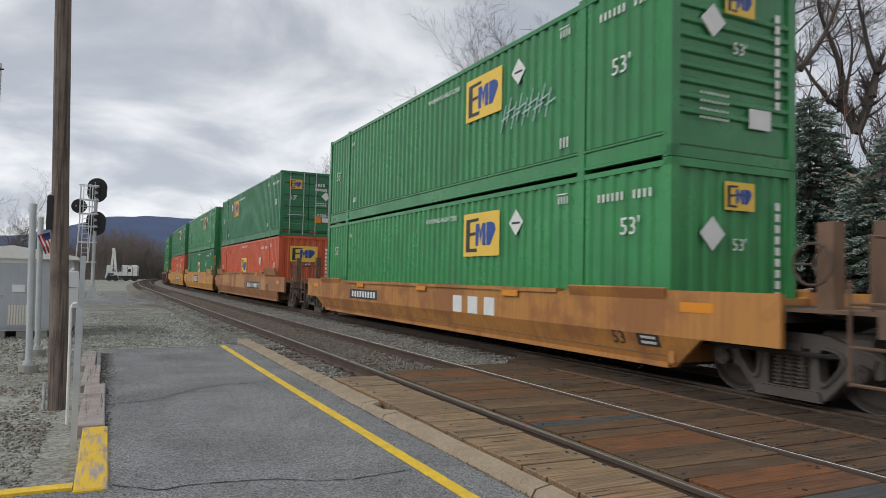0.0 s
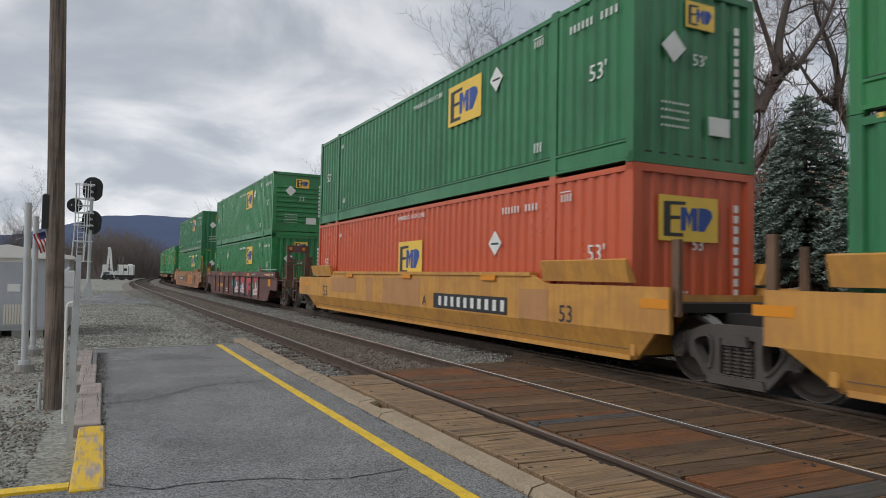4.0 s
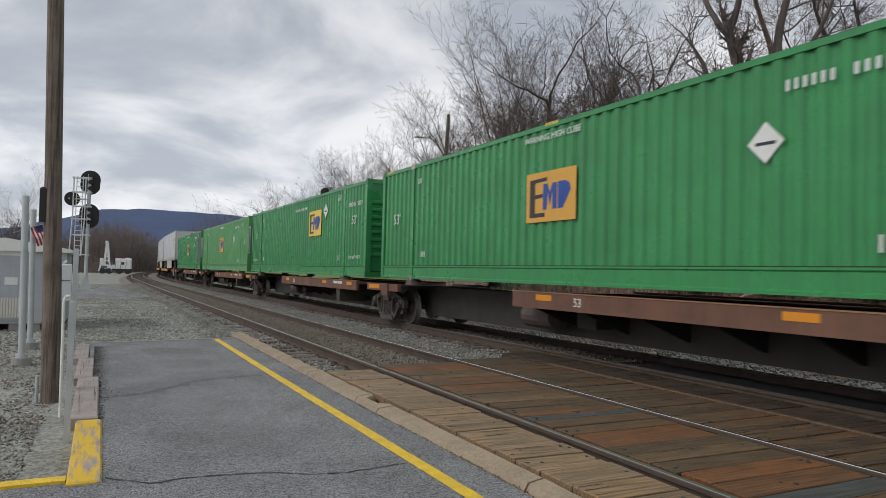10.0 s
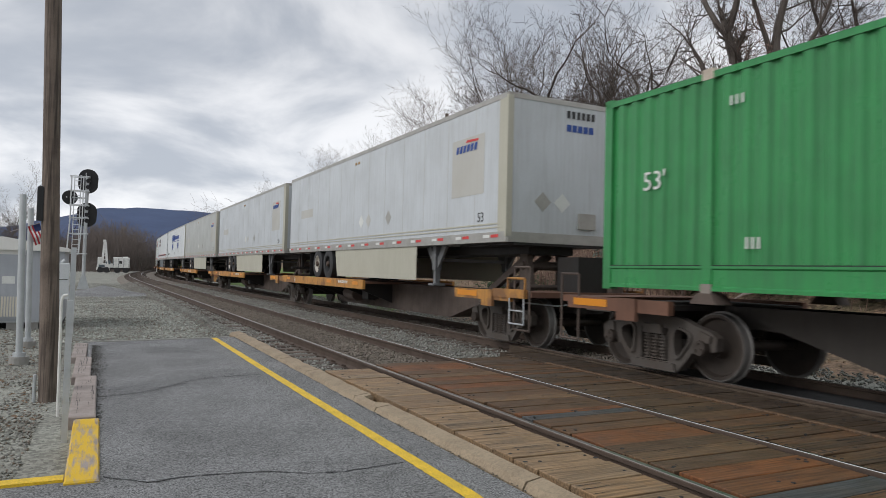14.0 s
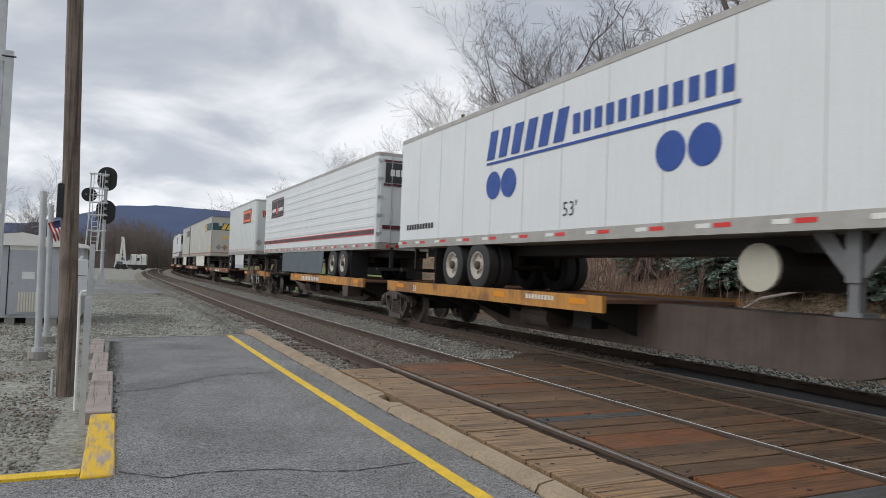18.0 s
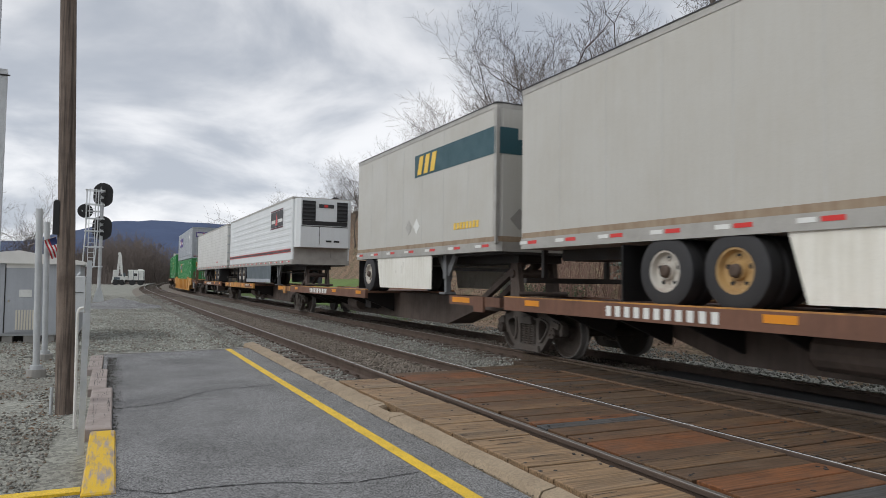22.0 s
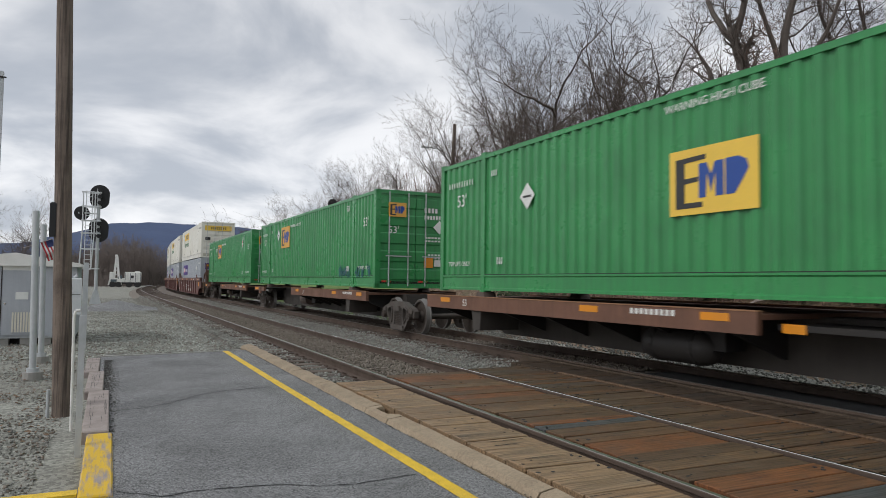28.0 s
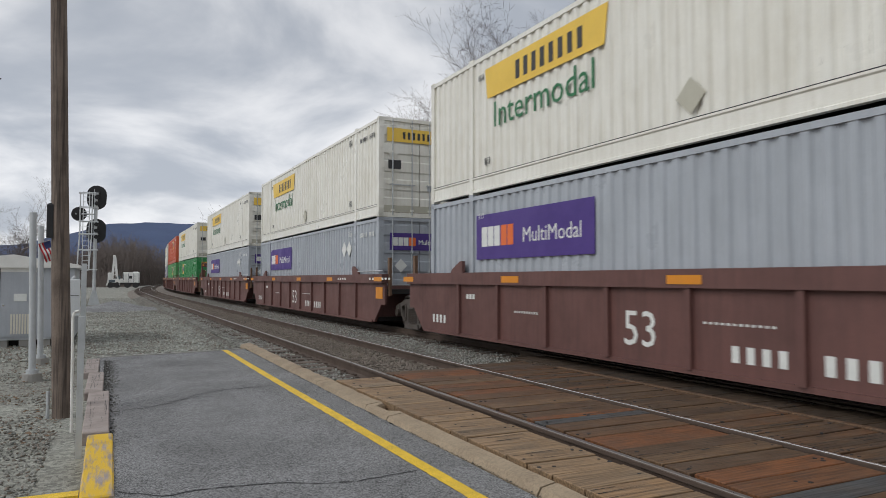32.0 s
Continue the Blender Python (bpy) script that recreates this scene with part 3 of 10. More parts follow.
# ties: each its own piece near by, joined far off
tie_mesh = Geo().slab(-1.3, 1.3, -0.115, 0.115, -0.36, -0.15, 0.012).mesh("tie", tie_wood)
for track, name in ((NEAR_TRACK, "near"), (TRAIN_TRACK, "train")):
    rest = Geo()
    holder = thing("track_ties", Geo().box(-0.9, 0.9, 9.7, 9.8, -0.36, -0.19), tie_wood, "row of creosoted wooden ties in ballast", "ties", kind="structure", at=(track, 0, 0))
    for i in range(260):
        s = 9.9 + 0.52 * i
        o, y, a = line_at(s)
        jitter = random.uniform(-0.04, 0.04)
        m = Matrix.Translation((o + jitter, y, random.uniform(-0.012, 0.006))) @ pose(0, 0, 0, 0, 0, -math.degrees(a) + random.uniform(-1, 1))
        if i < 120:
            part("tie", tie_mesh, None, holder, at=m)
        else:
            g = Geo().box(-1.3, 1.3, -0.115, 0.115, -0.36, -0.15)
            rest.add([m @ Vector(p) for p in g.v], g.f)
    tagged(part("far_ties", rest, tie_wood, holder), kind="stuff")

# spikes and tie plates along the nearer rails
plates = Geo()
for i in range(70):
    s = 9.9 + 0.52 * i
    for track in (NEAR_TRACK, TRAIN_TRACK):
        for side in (-1, 1):
            p = spot(s, track + side * GAUGE / 2)
            plates.box(p.x - 0.15, p.x + 0.15, p.y - 0.09, p.y + 0.09, -0.165, -0.152)
            for q in (-0.095, 0.095):
                plates.box(p.x + q - 0.02, p.x + q + 0.02, p.y - 0.06, p.y - 0.02, -0.15, -0.125)
                plates.box(p.x + q - 0.02, p.x + q + 0.02, p.y + 0.02, p.y + 0.06, -0.15, -0.125)
thing("tie_plates", plates, rail_rust, "rusty tie plates and spikes along rails", "tie plates", kind="stuff")


def stones(name, count, where, material, size, label, seed):
    """Loose broken stones, each a lopsided eight-sided lump."""
    rng = np.random.default_rng(seed)
    base = np.array([(1, 0, 0), (-1, 0, 0), (0, 1, 0), (0, -1, 0), (0, 0, 1), (0, 0, -1)], float)
    tri = np.array([(0, 2, 4), (2, 1, 4), (1, 3, 4), (3, 0, 4), (2, 0, 5), (1, 2, 5), (3, 1, 5), (0, 3, 5)])
    pts = where(rng, count)
    count = len(pts)
    r = size * rng.uniform(0.5, 1.3, (count, 1, 1))
    shape = base[None] * rng.uniform(0.55, 1.25, (count, 6, 3)) + rng.normal(0, 0.18, (count, 6, 3))
    ang = rng.uniform(0, 6.28, count)
    c, s = np.cos(ang), np.sin(ang)
    tilt = rng.uniform(-0.7, 0.7, count)
    ct, st = np.cos(tilt), np.sin(tilt)
    shape = np.stack([shape[..., 0], shape[..., 1] * ct[:, None] - shape[..., 2] * st[:, None], shape[..., 1] * st[:, None] + shape[..., 2] * ct[:, None]], -1)
    shape = np.stack([shape[..., 0] * c[:, None] - shape[..., 1] * s[:, None], shape[..., 0] * s[:, None] + shape[..., 1] * c[:, None], shape[..., 2] * 0.75], -1)
    v = (shape * r + pts[:, None, :]).reshape(-1, 3)
    f = (tri[None] + 6 * np.arange(count)[:, None, None]).reshape(-1, 3)
    me = bpy.data.meshes.new(name)
    me.vertices.add(len(v))
    me.vertices.foreach_set("co", v.ravel())
    me.loops.add(f.size)
    me.loops.foreach_set("vertex_index", f.ravel())
    me.polygons.add(len(f))
    me.polygons.foreach_set("loop_start", np.arange(0, f.size, 3))
    me.update(calc_edges=True)
    me.materials.append(material)
    tagged(new(name, me), label, "gravel", kind="stuff")


def strip(x0, x1, y0, y1, z, power=1.6, curve=True):
    def where(rng, n):
        y = y0 + (y1 - y0) * rng.uniform(0, 1, n) ** power
        x = rng.uniform(x0, x1, n)
        if curve:
            x = x + np.array([line_at(q)[0] for q in y])
        return np.stack([x, y, np.full(n, z) + rng.normal(0, 0.008, n)], -1)
    return where


stones("ballast_stones", 13000, strip(5.35, 7.35, 9.6, 60, -0.17), stone_grey, 0.028, "loose grey ballast between the tracks", 1)
stones("shoulder_stones", 5200, strip(2.75, 3.5, 9.2, 40, -0.17), stone_grey, 0.026, "grey ballast beside the platform kerb", 2)
stones("track_stones", 15000, strip(3.72, 5.06, 9.6, 55, -0.143), stone_brown, 0.027, "rust-dusted ballast between the rails", 3)
stones("train_track_stones", 8000, strip(7.6, 8.9, 9.6, 55, -0.15), stone_brown, 0.03, "dark ballast between the far rails", 4)
stones("far_shoulder_stones", 9000, strip(9.1, 11.5, 0, 50, -0.15), stone_grey, 0.034, "grey ballast shoulder beyond the train", 5)


def yard(rng, n):
    y = 3.0 + 60 * rng.uniform(0, 1, n) ** 2.2
    x = rng.uniform(0, 1, n) * (2.0 + 0.12 * y) - 2.6 - 0.1 * y
    x = np.where(y > 14.5, rng.uniform(-6, 2.5, n), np.minimum(x, -0.3))
    keep = (y > 5.6)
    return np.stack([x[keep], y[keep], np.array([ground_z(a, b) for a, b in zip(x[keep], y[keep])]) + 0.006], -1)


stones("yard_stones", 30000, yard, stone_grey, 0.017, "loose crushed grey stone of the yard", 6)
stones("yard_brown_stones", 12000, yard, stone_brown, 0.019, "brown stones and dead leaves in the yard", 7)



def slope(rng, n):
    y = 14.9 + 55 * rng.uniform(0, 1, n) ** 1.5
    x = rng.uniform(-5.5, 2.9, n)
    x = x + np.array([line_at(q)[0] for q in y]) * (x > 0)
    return np.stack([x, y, np.array([ground_z(a, b) for a, b in zip(x, y)]) + 0.008], -1)


def bed_edge(rng, n):
    y = 14.9 + 50 * rng.uniform(0, 1, n) ** 1.6
    x = rng.uniform(2.1, 3.55, n)
    z = np.minimum(-0.40 + 0.40 * (x - 2.29), -0.17) + rng.normal(0, 0.012, n)
    return np.stack([x + np.array([line_at(q)[0] for q in y]), y, z], -1)


stones("bed_edge_stones", 9000, bed_edge, stone_grey, 0.028, "grey stones down the edge of the ballast", 10)
stones("slope_stones", 26000, slope, stone_pale, 0.028, "pale crushed stone beside the track", 8)
stones("slope_dark_stones", 9000, slope, stone_brown, 0.026, "darker stones among the pale ones", 9)
thing("asphalt_lip", Geo().prism([(-0.12, 14.49), (0.8, 14.59), (1.9, 14.79), (2.5, 14.99), (2.48, 15.07), (1.88, 14.87), (0.78, 14.67), (-0.14, 14.57)], 2, -0.3, -0.1), grey_concrete, "pale concrete lip at the asphalt end", "edging", kind="structure")

# ---- platform ----
TOP = -0.10
platform = thing("platform", Geo().prism([(-6, -15), (2.66, -15), (2.60, 14.94), (1.9, 14.7), (0.8, 14.5), (-0.12, 14.4), (-0.06, 5.32), (-6, 5.32)], 2, -0.45, TOP), asphalt,
                 "worn grey asphalt platform with cracks", "platform", kind="structure")
line_geo = Geo()
mid_line = ((-8, 2.30), (4.0, 2.255), (7.0, 2.225), (10.6, 2.19), (14.82, 2.17))
count = 420
for i in range(count + 1):
    y = -8 + 22.8 * i / count
    for (ya, xa), (yb, xb) in zip(mid_line, mid_line[1:]):
        if ya <= y <= yb:
            x = xa + (xb - xa) * (y - ya) / (yb - ya)
    el = 0.006 * noise.noise(Vector((y * 6, 1.0, 0))) + 0.007 * noise.noise(Vector((y * 24, 4.0, 0)))
    er = 0.006 * noise.noise(Vector((y * 6, 7.0, 0))) + 0.007 * noise.noise(Vector((y * 24, 9.0, 0)))
    line_geo.v += [(x - 0.058 + el, y, TOP + 0.004), (x + 0.058 + er, y, TOP + 0.004)]
    if i:
        line_geo.f.append((2 * i - 2, 2 * i - 1, 2 * i + 1, 2 * i))
thing("platform_line", line_geo, line_yellow, "worn yellow safety line on asphalt", "painted line", kind="structure")
thing("edge_stripe", Geo().prism([(-6, 5.24), (-0.16, 5.28), (-0.16, 5.40), (-6, 5.36)], 2, -0.3, TOP + 0.02), line_yellow, "yellow painted asphalt edge", "painted line", kind="structure")


def crack(points, width):
    g = Geo()
    pts = []
    for (x0, y0), (x1, y1) in zip(points, points[1:]):
        n = max(2, int(math.hypot(x1 - x0, y1 - y0) / 0.06))
        for i in range(n):
            u = i / n
            pts.append((x0 + (x1 - x0) * u, y0 + (y1 - y0) * u + 0.035 * noise.noise(Vector((x0 * 9 + u * 9, y0, 1)))))
    for a, b in zip(pts, pts[1:]):
        w = width * random.uniform(0.25, 1.1)
        g.add([(a[0], a[1] - w, TOP + 0.004), (b[0], b[1] - w, TOP + 0.004), (b[0], b[1] + w, TOP + 0.004), (a[0], a[1] + w, TOP + 0.004)], [(0, 1, 2, 3)])
    part("crack", g, crack_shade_black, platform, "dark irregular crack")


crack([(0.08, 5.32), (0.19, 5.2), (0.35, 5.08), (0.64, 5.12), (0.9, 5.08), (1.15, 5.04), (1.39, 4.89), (1.66, 4.83), (1.85, 4.86), (2.21, 4.91)], 0.010)
crack([(0.07, 8.5), (0.35, 8.58), (0.64, 8.74), (0.83, 9.01), (1.04, 9.28), (1.44, 9.54), (2.11, 9.61)], 0.014)
crack([(0.64, 8.86), (0.86, 9.0), (1.1, 9.18)], 0.008)
crack([(0.05, 12.5), (0.9, 12.51), (1.95, 12.58)], 0.012)

edge_pts = [(-0.12, 14.4), (0.8, 14.5), (1.9, 14.7), (2.5, 14.9)]
thing("platform_edging", Geo().prism(edge_pts + [(x, y + 0.09) for x, y in edge_pts[::-1]], 2, -0.45, TOP + 0.012), grey_concrete, "thin pale edging at the platform's end", "edging", kind="structure")

rd = random.Random(31)
crumbs = Geo()
for i in range(2600):
    y = rd.uniform(5.6, 13.8)
    x = -0.05 + abs(rd.gauss(0, 0.09)) * (0.5 + 0.5 * smooth(6, 12, y))
    a, r = rd.uniform(0, 6.28), rd.uniform(0.004, 0.016)
    c, sn = math.cos(a) * r, math.sin(a) * r
    crumbs.add([(x - c, y - sn, TOP + 0.002), (x + sn, y - c, TOP + 0.008), (x + c, y + sn, TOP + 0.003), (x - sn, y + c, TOP + 0.006)], [(0, 1, 2, 3)])
for i in range(700):
    y = rd.uniform(0.5, 15.0)
    x = 2.60 + 0.05 * smooth(8, 4.0, y) - abs(rd.gauss(0, 0.018))
    a, r = rd.uniform(0, 6.28), rd.uniform(0.003, 0.012)
    c, sn = math.cos(a) * r, math.sin(a) * r
    crumbs.add([(x - c, y - sn, TOP + 0.002), (x + sn, y - c, TOP + 0.008), (x + c, y + sn, TOP + 0.003), (x - sn, y + c, TOP + 0.006)], [(0, 1, 2, 3)])
thing("soil_crumbs", crumbs, soil, "dark soil and moss along the asphalt edges", "soil", kind="stuff")
dead = Geo()
for i in range(1400):
    y = 6.0 + 16 * rd.random() ** 1.3
    x = -0.4 - abs(rd.gauss(0, 1.5))
    if noise.noise(Vector((x * 0.8, y * 0.5, 9.0))) < -0.05:
        continue
    z = ground_z(x, y) + 0.02
    a, r = rd.uniform(0, 6.28), rd.uniform(0.015, 0.04)
    c, sn = math.cos(a) * r, math.sin(a) * r
    dead.add([(x - c, y - sn, z), (x + sn * 0.6, y - c * 0.6, z + rd.uniform(0, 0.02)), (x + c, y + sn, z + 0.005), (x - sn * 0.6, y + c * 0.6, z + rd.uniform(0, 0.02))], [(0, 1, 2, 3)])
thing("dead_leaves", dead, leaf_brown, "brown dead leaves strewn over the yard", "leaves", kind="stuff")

kerb = empty("kerb")
tagged(kerb, "chipped brown-stained concrete platform kerb", "kerb", kind="structure")
joints = [-9.0, -5.6, -2.4, 0.9, 4.0, 6.75, 7.45, 9.45, 10.9, 12.6, 14.2, 15.55]
for i, (a, b) in enumerate(zip(joints, joints[1:])):
    chip = i == 5
    g = Geo()
    x1 = 2.835 + random.uniform(-0.015, 0.01)
    n = 8
    ring = []
    for k in range(n + 1):
        y = a + 0.012 + (b - a - 0.024) * k / n
        e = 0.03 * noise.noise(Vector((y * 3, 2, 5)))
        x0 = 2.605 + 0.05 * smooth(8, 4.0, y) + 0.02 * noise.noise(Vector((y * 5, 7, 1)))
        inner = x1 + e - (0.11 if chip and 1 < k < 7 else 0)
        ring += [(x0 + e, y, -0.45), (x0 + e, y, TOP - 0.005), (x0 + 0.03 + e, y, TOP + 0.045 + e * 0.3), (inner - 0.025, y, TOP + 0.066 + e * 0.3), (inner, y, TOP + 0.04), (inner, y, -0.45)]
    for k in range(n):
        for q in range(5):
            g.f.append((k * 6 + q, k * 6 + q + 1, (k + 1) * 6 + q + 1, (k + 1) * 6 + q))
    g.f += [(5, 4, 3, 2, 1, 0), tuple(n * 6 + q for q in range(6))]
    g.v = ring
    part("kerb_stone", g, kerb_concrete, kerb)

# timber edging on the yard side
painted_timber = old_timber.copy()
painted_timber.name = "timber_with_worn_yellow_paint"
nt = painted_timber.node_tree
p_bsdf = nt.nodes["Principled BSDF"]
p_co, p_map, p_n1, p_rng, p_mix = nt.nodes.new("ShaderNodeTexCoord"), nt.nodes.new("ShaderNodeMapping"), nt.nodes.new("ShaderNodeTexNoise"), nt.nodes.new("ShaderNodeMapRange"), nt.nodes.new("ShaderNodeMix")
p_map.inputs["Scale"].default_value = (13.0, 1.5, 13.0)
p_n1.inputs["Scale"].default_value, p_n1.inputs["Detail"].default_value, p_n1.inputs["Roughness"].default_value = 1.6, 7.0, 0.68
p_rng.inputs["From Min"].default_value, p_rng.inputs["From Max"].default_value, p_rng.inputs["To Max"].default_value = 0.63, 0.47, 0.95
p_mix.data_type = "RGBA"
p_mix.inputs["B"].default_value = (0.68, 0.43, 0.02, 1)
nt.links.new(p_co.outputs["Object"], p_map.inputs["Vector"])
nt.links.new(p_map.outputs[0], p_n1.inputs["Vector"])
nt.links.new(p_n1.outputs["Fac"], p_rng.inputs["Value"])
nt.links.new(p_rng.outputs[0], p_mix.inputs["Factor"])
nt.links.new(p_bsdf.inputs["Base Color"].links[0].from_socket, p_mix.inputs["A"])
nt.links.new(p_mix.outputs["Result"], p_bsdf.inputs["Base Color"])
edging = [("edging_timber", -0.155, 0.06, 5.20, 7.25, -0.078, "timber block with worn yellow paint"), ("edging_timber", -0.205, 0.03, 7.28, 9.88, -0.06, "split grey weathered timber"),
          ("edging_timber", -0.255, -0.04, 9.92, 12.0, -0.075, "grey weathered timber"), ("edging_timber", -0.33, -0.12, 12.05, 14.1, -0.08, "grey weathered timber")]
for name, x0, x1, y0, y1, z1, label in edging:
    t = thing(name, Geo().slab(x0, x1, y0, y1, -0.42, z1, 0.012), painted_timber if "yellow" in label else old_timber, label + " edging the platform", "timber", "edging timbers")
    if "yellow" not in label:
        g = Geo()
        for k in range(14):
            xx = x0 + 0.02 + (x1 - x0 - 0.05) * random.random()
            yy = y0 + 0.05 + (y1 - y0 - 0.5) * random.random()
            for q in range(random.randint(2, 5)):
                ln, dx, wd = random.uniform(0.08, 0.22), random.uniform(-0.007, 0.007), random.uniform(0.0006, 0.0022)
                g.add([(xx - wd, yy, z1 + 0.003), (xx + wd, yy, z1 + 0.003), (xx + dx + wd * 0.7, yy + ln, z1 + 0.003), (xx + dx - wd * 0.7, yy + ln, z1 + 0.003)], [(0, 1, 2, 3)])
                xx, yy = xx + dx, yy + ln
                if yy > y1 - 0.1:
                    break
        part("split", g, crack_shade_black, t, "dark split in the grain")

# ---- wooden crossing ----
plank_wood = mat("crossing_plank_wood", (0.2, 0.13, 0.09), 0.65, 0, (0.08, 0.055, 0.045), 0.5, 2.0, 50, 0.5, 0.006, spec=0.32)
nt = plank_wood.node_tree
info = nt.nodes.new("ShaderNodeObjectInfo")
tint = nt.nodes.new("ShaderNodeValToRGB")
tint.color_ramp.interpolation = "LINEAR"
tones = [(0.0, (0.065, 0.037, 0.020)), (0.18, (0.107, 0.062, 0.032)), (0.4, (0.125, 0.067, 0.032)), (0.55, (0.057, 0.035, 0.021)), (0.75, (0.21, 0.082, 0.031)), (0.86, (0.18, 0.086, 0.040)), (0.93, (0.078, 0.079, 0.078))]
while len(tint.color_ramp.elements) < len(tones):
    tint.color_ramp.elements.new(0.5)
for el, (pos, c) in zip(tint.color_ramp.elements, tones):
    el.position, el.color = pos, (*c, 1)
nt.links.new(info.outputs["Random"], tint.inputs[0])
wood_co = nt.nodes.new("ShaderNodeTexCoord")
wood_map = nt.nodes.new("ShaderNodeMapping")
wood_map.inputs["Scale"].default_value = (1.3, 26.0, 26.0)
nt.links.new(wood_co.outputs["Object"], wood_map.inputs["Vector"])
wood_add = nt.nodes.new("ShaderNodeVectorMath")
nt.links.new(wood_map.outputs[0], wood_add.inputs[0])
nt.links.new(info.outputs["Random"], wood_add.inputs[1])
wood_noise = nt.nodes.new("ShaderNodeTexNoise")
wood_noise.inputs["Scale"].default_value, wood_noise.inputs["Detail"].default_value = 2.0, 6.0
nt.links.new(wood_add.outputs[0], wood_noise.inputs["Vector"])
wood_r = nt.nodes.new("ShaderNodeMapRange")
wood_r.inputs["From Min"].default_value, wood_r.inputs["From Max"].default_value = 0.35, 0.7
wood_r.inputs["To Min"].default_value, wood_r.inputs["To Max"].default_value = 1.12, 0.42
nt.links.new(wood_noise.outputs["Fac"], wood_r.inputs["Value"])
wood_s = nt.nodes.new("ShaderNodeVectorMath")
wood_s.operation = "SCALE"
# broad weathering: each board fades to grey in patches of its own
wood_off = nt.nodes.new("ShaderNodeVectorMath")
wood_off.operation = "SCALE"
nt.links.new(info.outputs["Random"], wood_off.inputs["Scale"])
wood_off.inputs[0].default_value = (31.0, 17.0, 53.0)
wood_pos = nt.nodes.new("ShaderNodeVectorMath")
nt.links.new(wood_co.outputs["Object"], wood_pos.inputs[0])
nt.links.new(wood_off.outputs[0], wood_pos.inputs[1])
wood_big = nt.nodes.new("ShaderNodeTexNoise")
wood_big.inputs["Scale"].default_value, wood_big.inputs["Detail"].default_value = 3.2, 6.0
wood_big.inputs["Roughness"].default_value = 0.65
nt.links.new(wood_pos.outputs[0], wood_big.inputs["Vector"])
wood_fade = nt.nodes.new("ShaderNodeMapRange")
wood_fade.inputs["From Min"].default_value, wood_fade.inputs["From Max"].default_value, wood_fade.inputs["To Max"].default_value = 0.44, 0.66, 0.75
nt.links.new(wood_big.outputs["Fac"], wood_fade.inputs["Value"])
wood_grey = nt.nodes.new("ShaderNodeMix")
wood_grey.data_type = "RGBA"
nt.links.new(wood_fade.outputs[0], wood_grey.inputs["Factor"])
nt.links.new(tint.outputs[0], wood_grey.inputs["A"])
wood_grey.inputs["B"].default_value = (0.100, 0.072, 0.051, 1)
nt.links.new(wood_grey.outputs["Result"], wood_s.inputs[0])
nt.links.new(wood_r.outputs[0], wood_s.inputs["Scale"])
nt.links.new(wood_s.outputs[0], nt.nodes["Principled BSDF"].inputs["Base Color"])

crossing = empty("plank_crossing")
tagged(crossing, "worn wooden plank crossing laid across both tracks", "crossing", kind="structure")
dry_wood = plank_wood.copy()
dry_wood.name = "dry_plank_wood"
for node in dry_wood.node_tree.nodes:
    if node.type == "MIX" and node.data_type == "RGBA" and abs(node.inputs["B"].default_value[0] - 0.100) < 0.001:
        node.inputs["B"].default_value = (0.225, 0.162, 0.104, 1)
    if node.type == "VALTORGB":
        for el, c in zip(node.color_ramp.elements, ((0.310, 0.200, 0.110), (0.245, 0.160, 0.090), (0.340, 0.226, 0.128), (0.205, 0.130, 0.073), (0.300, 0.183, 0.094), (0.325, 0.228, 0.138), (0.170, 0.120, 0.084))):
            el.color = (*c, 1)
# dark brown boards; the train's shade is put into their colour too
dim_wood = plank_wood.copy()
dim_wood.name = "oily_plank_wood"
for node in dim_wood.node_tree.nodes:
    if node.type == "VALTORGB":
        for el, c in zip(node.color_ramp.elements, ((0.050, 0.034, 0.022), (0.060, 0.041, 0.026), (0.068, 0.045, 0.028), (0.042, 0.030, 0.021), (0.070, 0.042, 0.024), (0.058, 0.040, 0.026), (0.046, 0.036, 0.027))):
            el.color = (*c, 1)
mid_wood = plank_wood.copy()
mid_wood.name = "traffic_worn_plank_wood"
for node in mid_wood.node_tree.nodes:
    if node.type == "VALTORGB":
        for el, c in zip(node.color_ramp.elements, ((0.078, 0.048, 0.028), (0.115, 0.069, 0.037), (0.138, 0.080, 0.043), (0.070, 0.046, 0.029), (0.165, 0.078, 0.035), (0.135, 0.088, 0.053), (0.068, 0.058, 0.050))):
            el.color = (*c, 1)
def stained(name, tones, grey):
    """Boards of one stain, each a little different."""
    m = plank_wood.copy()
    m.name = name
    for node in m.node_tree.nodes:
        if node.type == "MIX" and node.data_type == "RGBA" and abs(node.inputs["B"].default_value[0] - 0.100) < 0.001:
            node.inputs["B"].default_value = (*grey, 1)
        if node.type == "VALTORGB":
            for i, el in enumerate(node.color_ramp.elements):
                el.color = (*tones[i % len(tones)], 1)
    return m


rust_wood = stained("orange_stained_plank_wood", ((0.20, 0.075, 0.028), (0.175, 0.075, 0.032), (0.225, 0.086, 0.032)), (0.125, 0.068, 0.040))
tan_wood = stained("tan_plank_wood", ((0.20, 0.118, 0.062), (0.17, 0.10, 0.052)), (0.11, 0.08, 0.056))
brown_wood = stained("brown_plank_wood", ((0.125, 0.070, 0.037), (0.155, 0.080, 0.039), (0.108, 0.064, 0.036)), (0.108, 0.074, 0.050))
slate_wood = stained("blue_grey_plank_wood", ((0.082, 0.083, 0.084), (0.070, 0.070, 0.070)), (0.088, 0.074, 0.062))
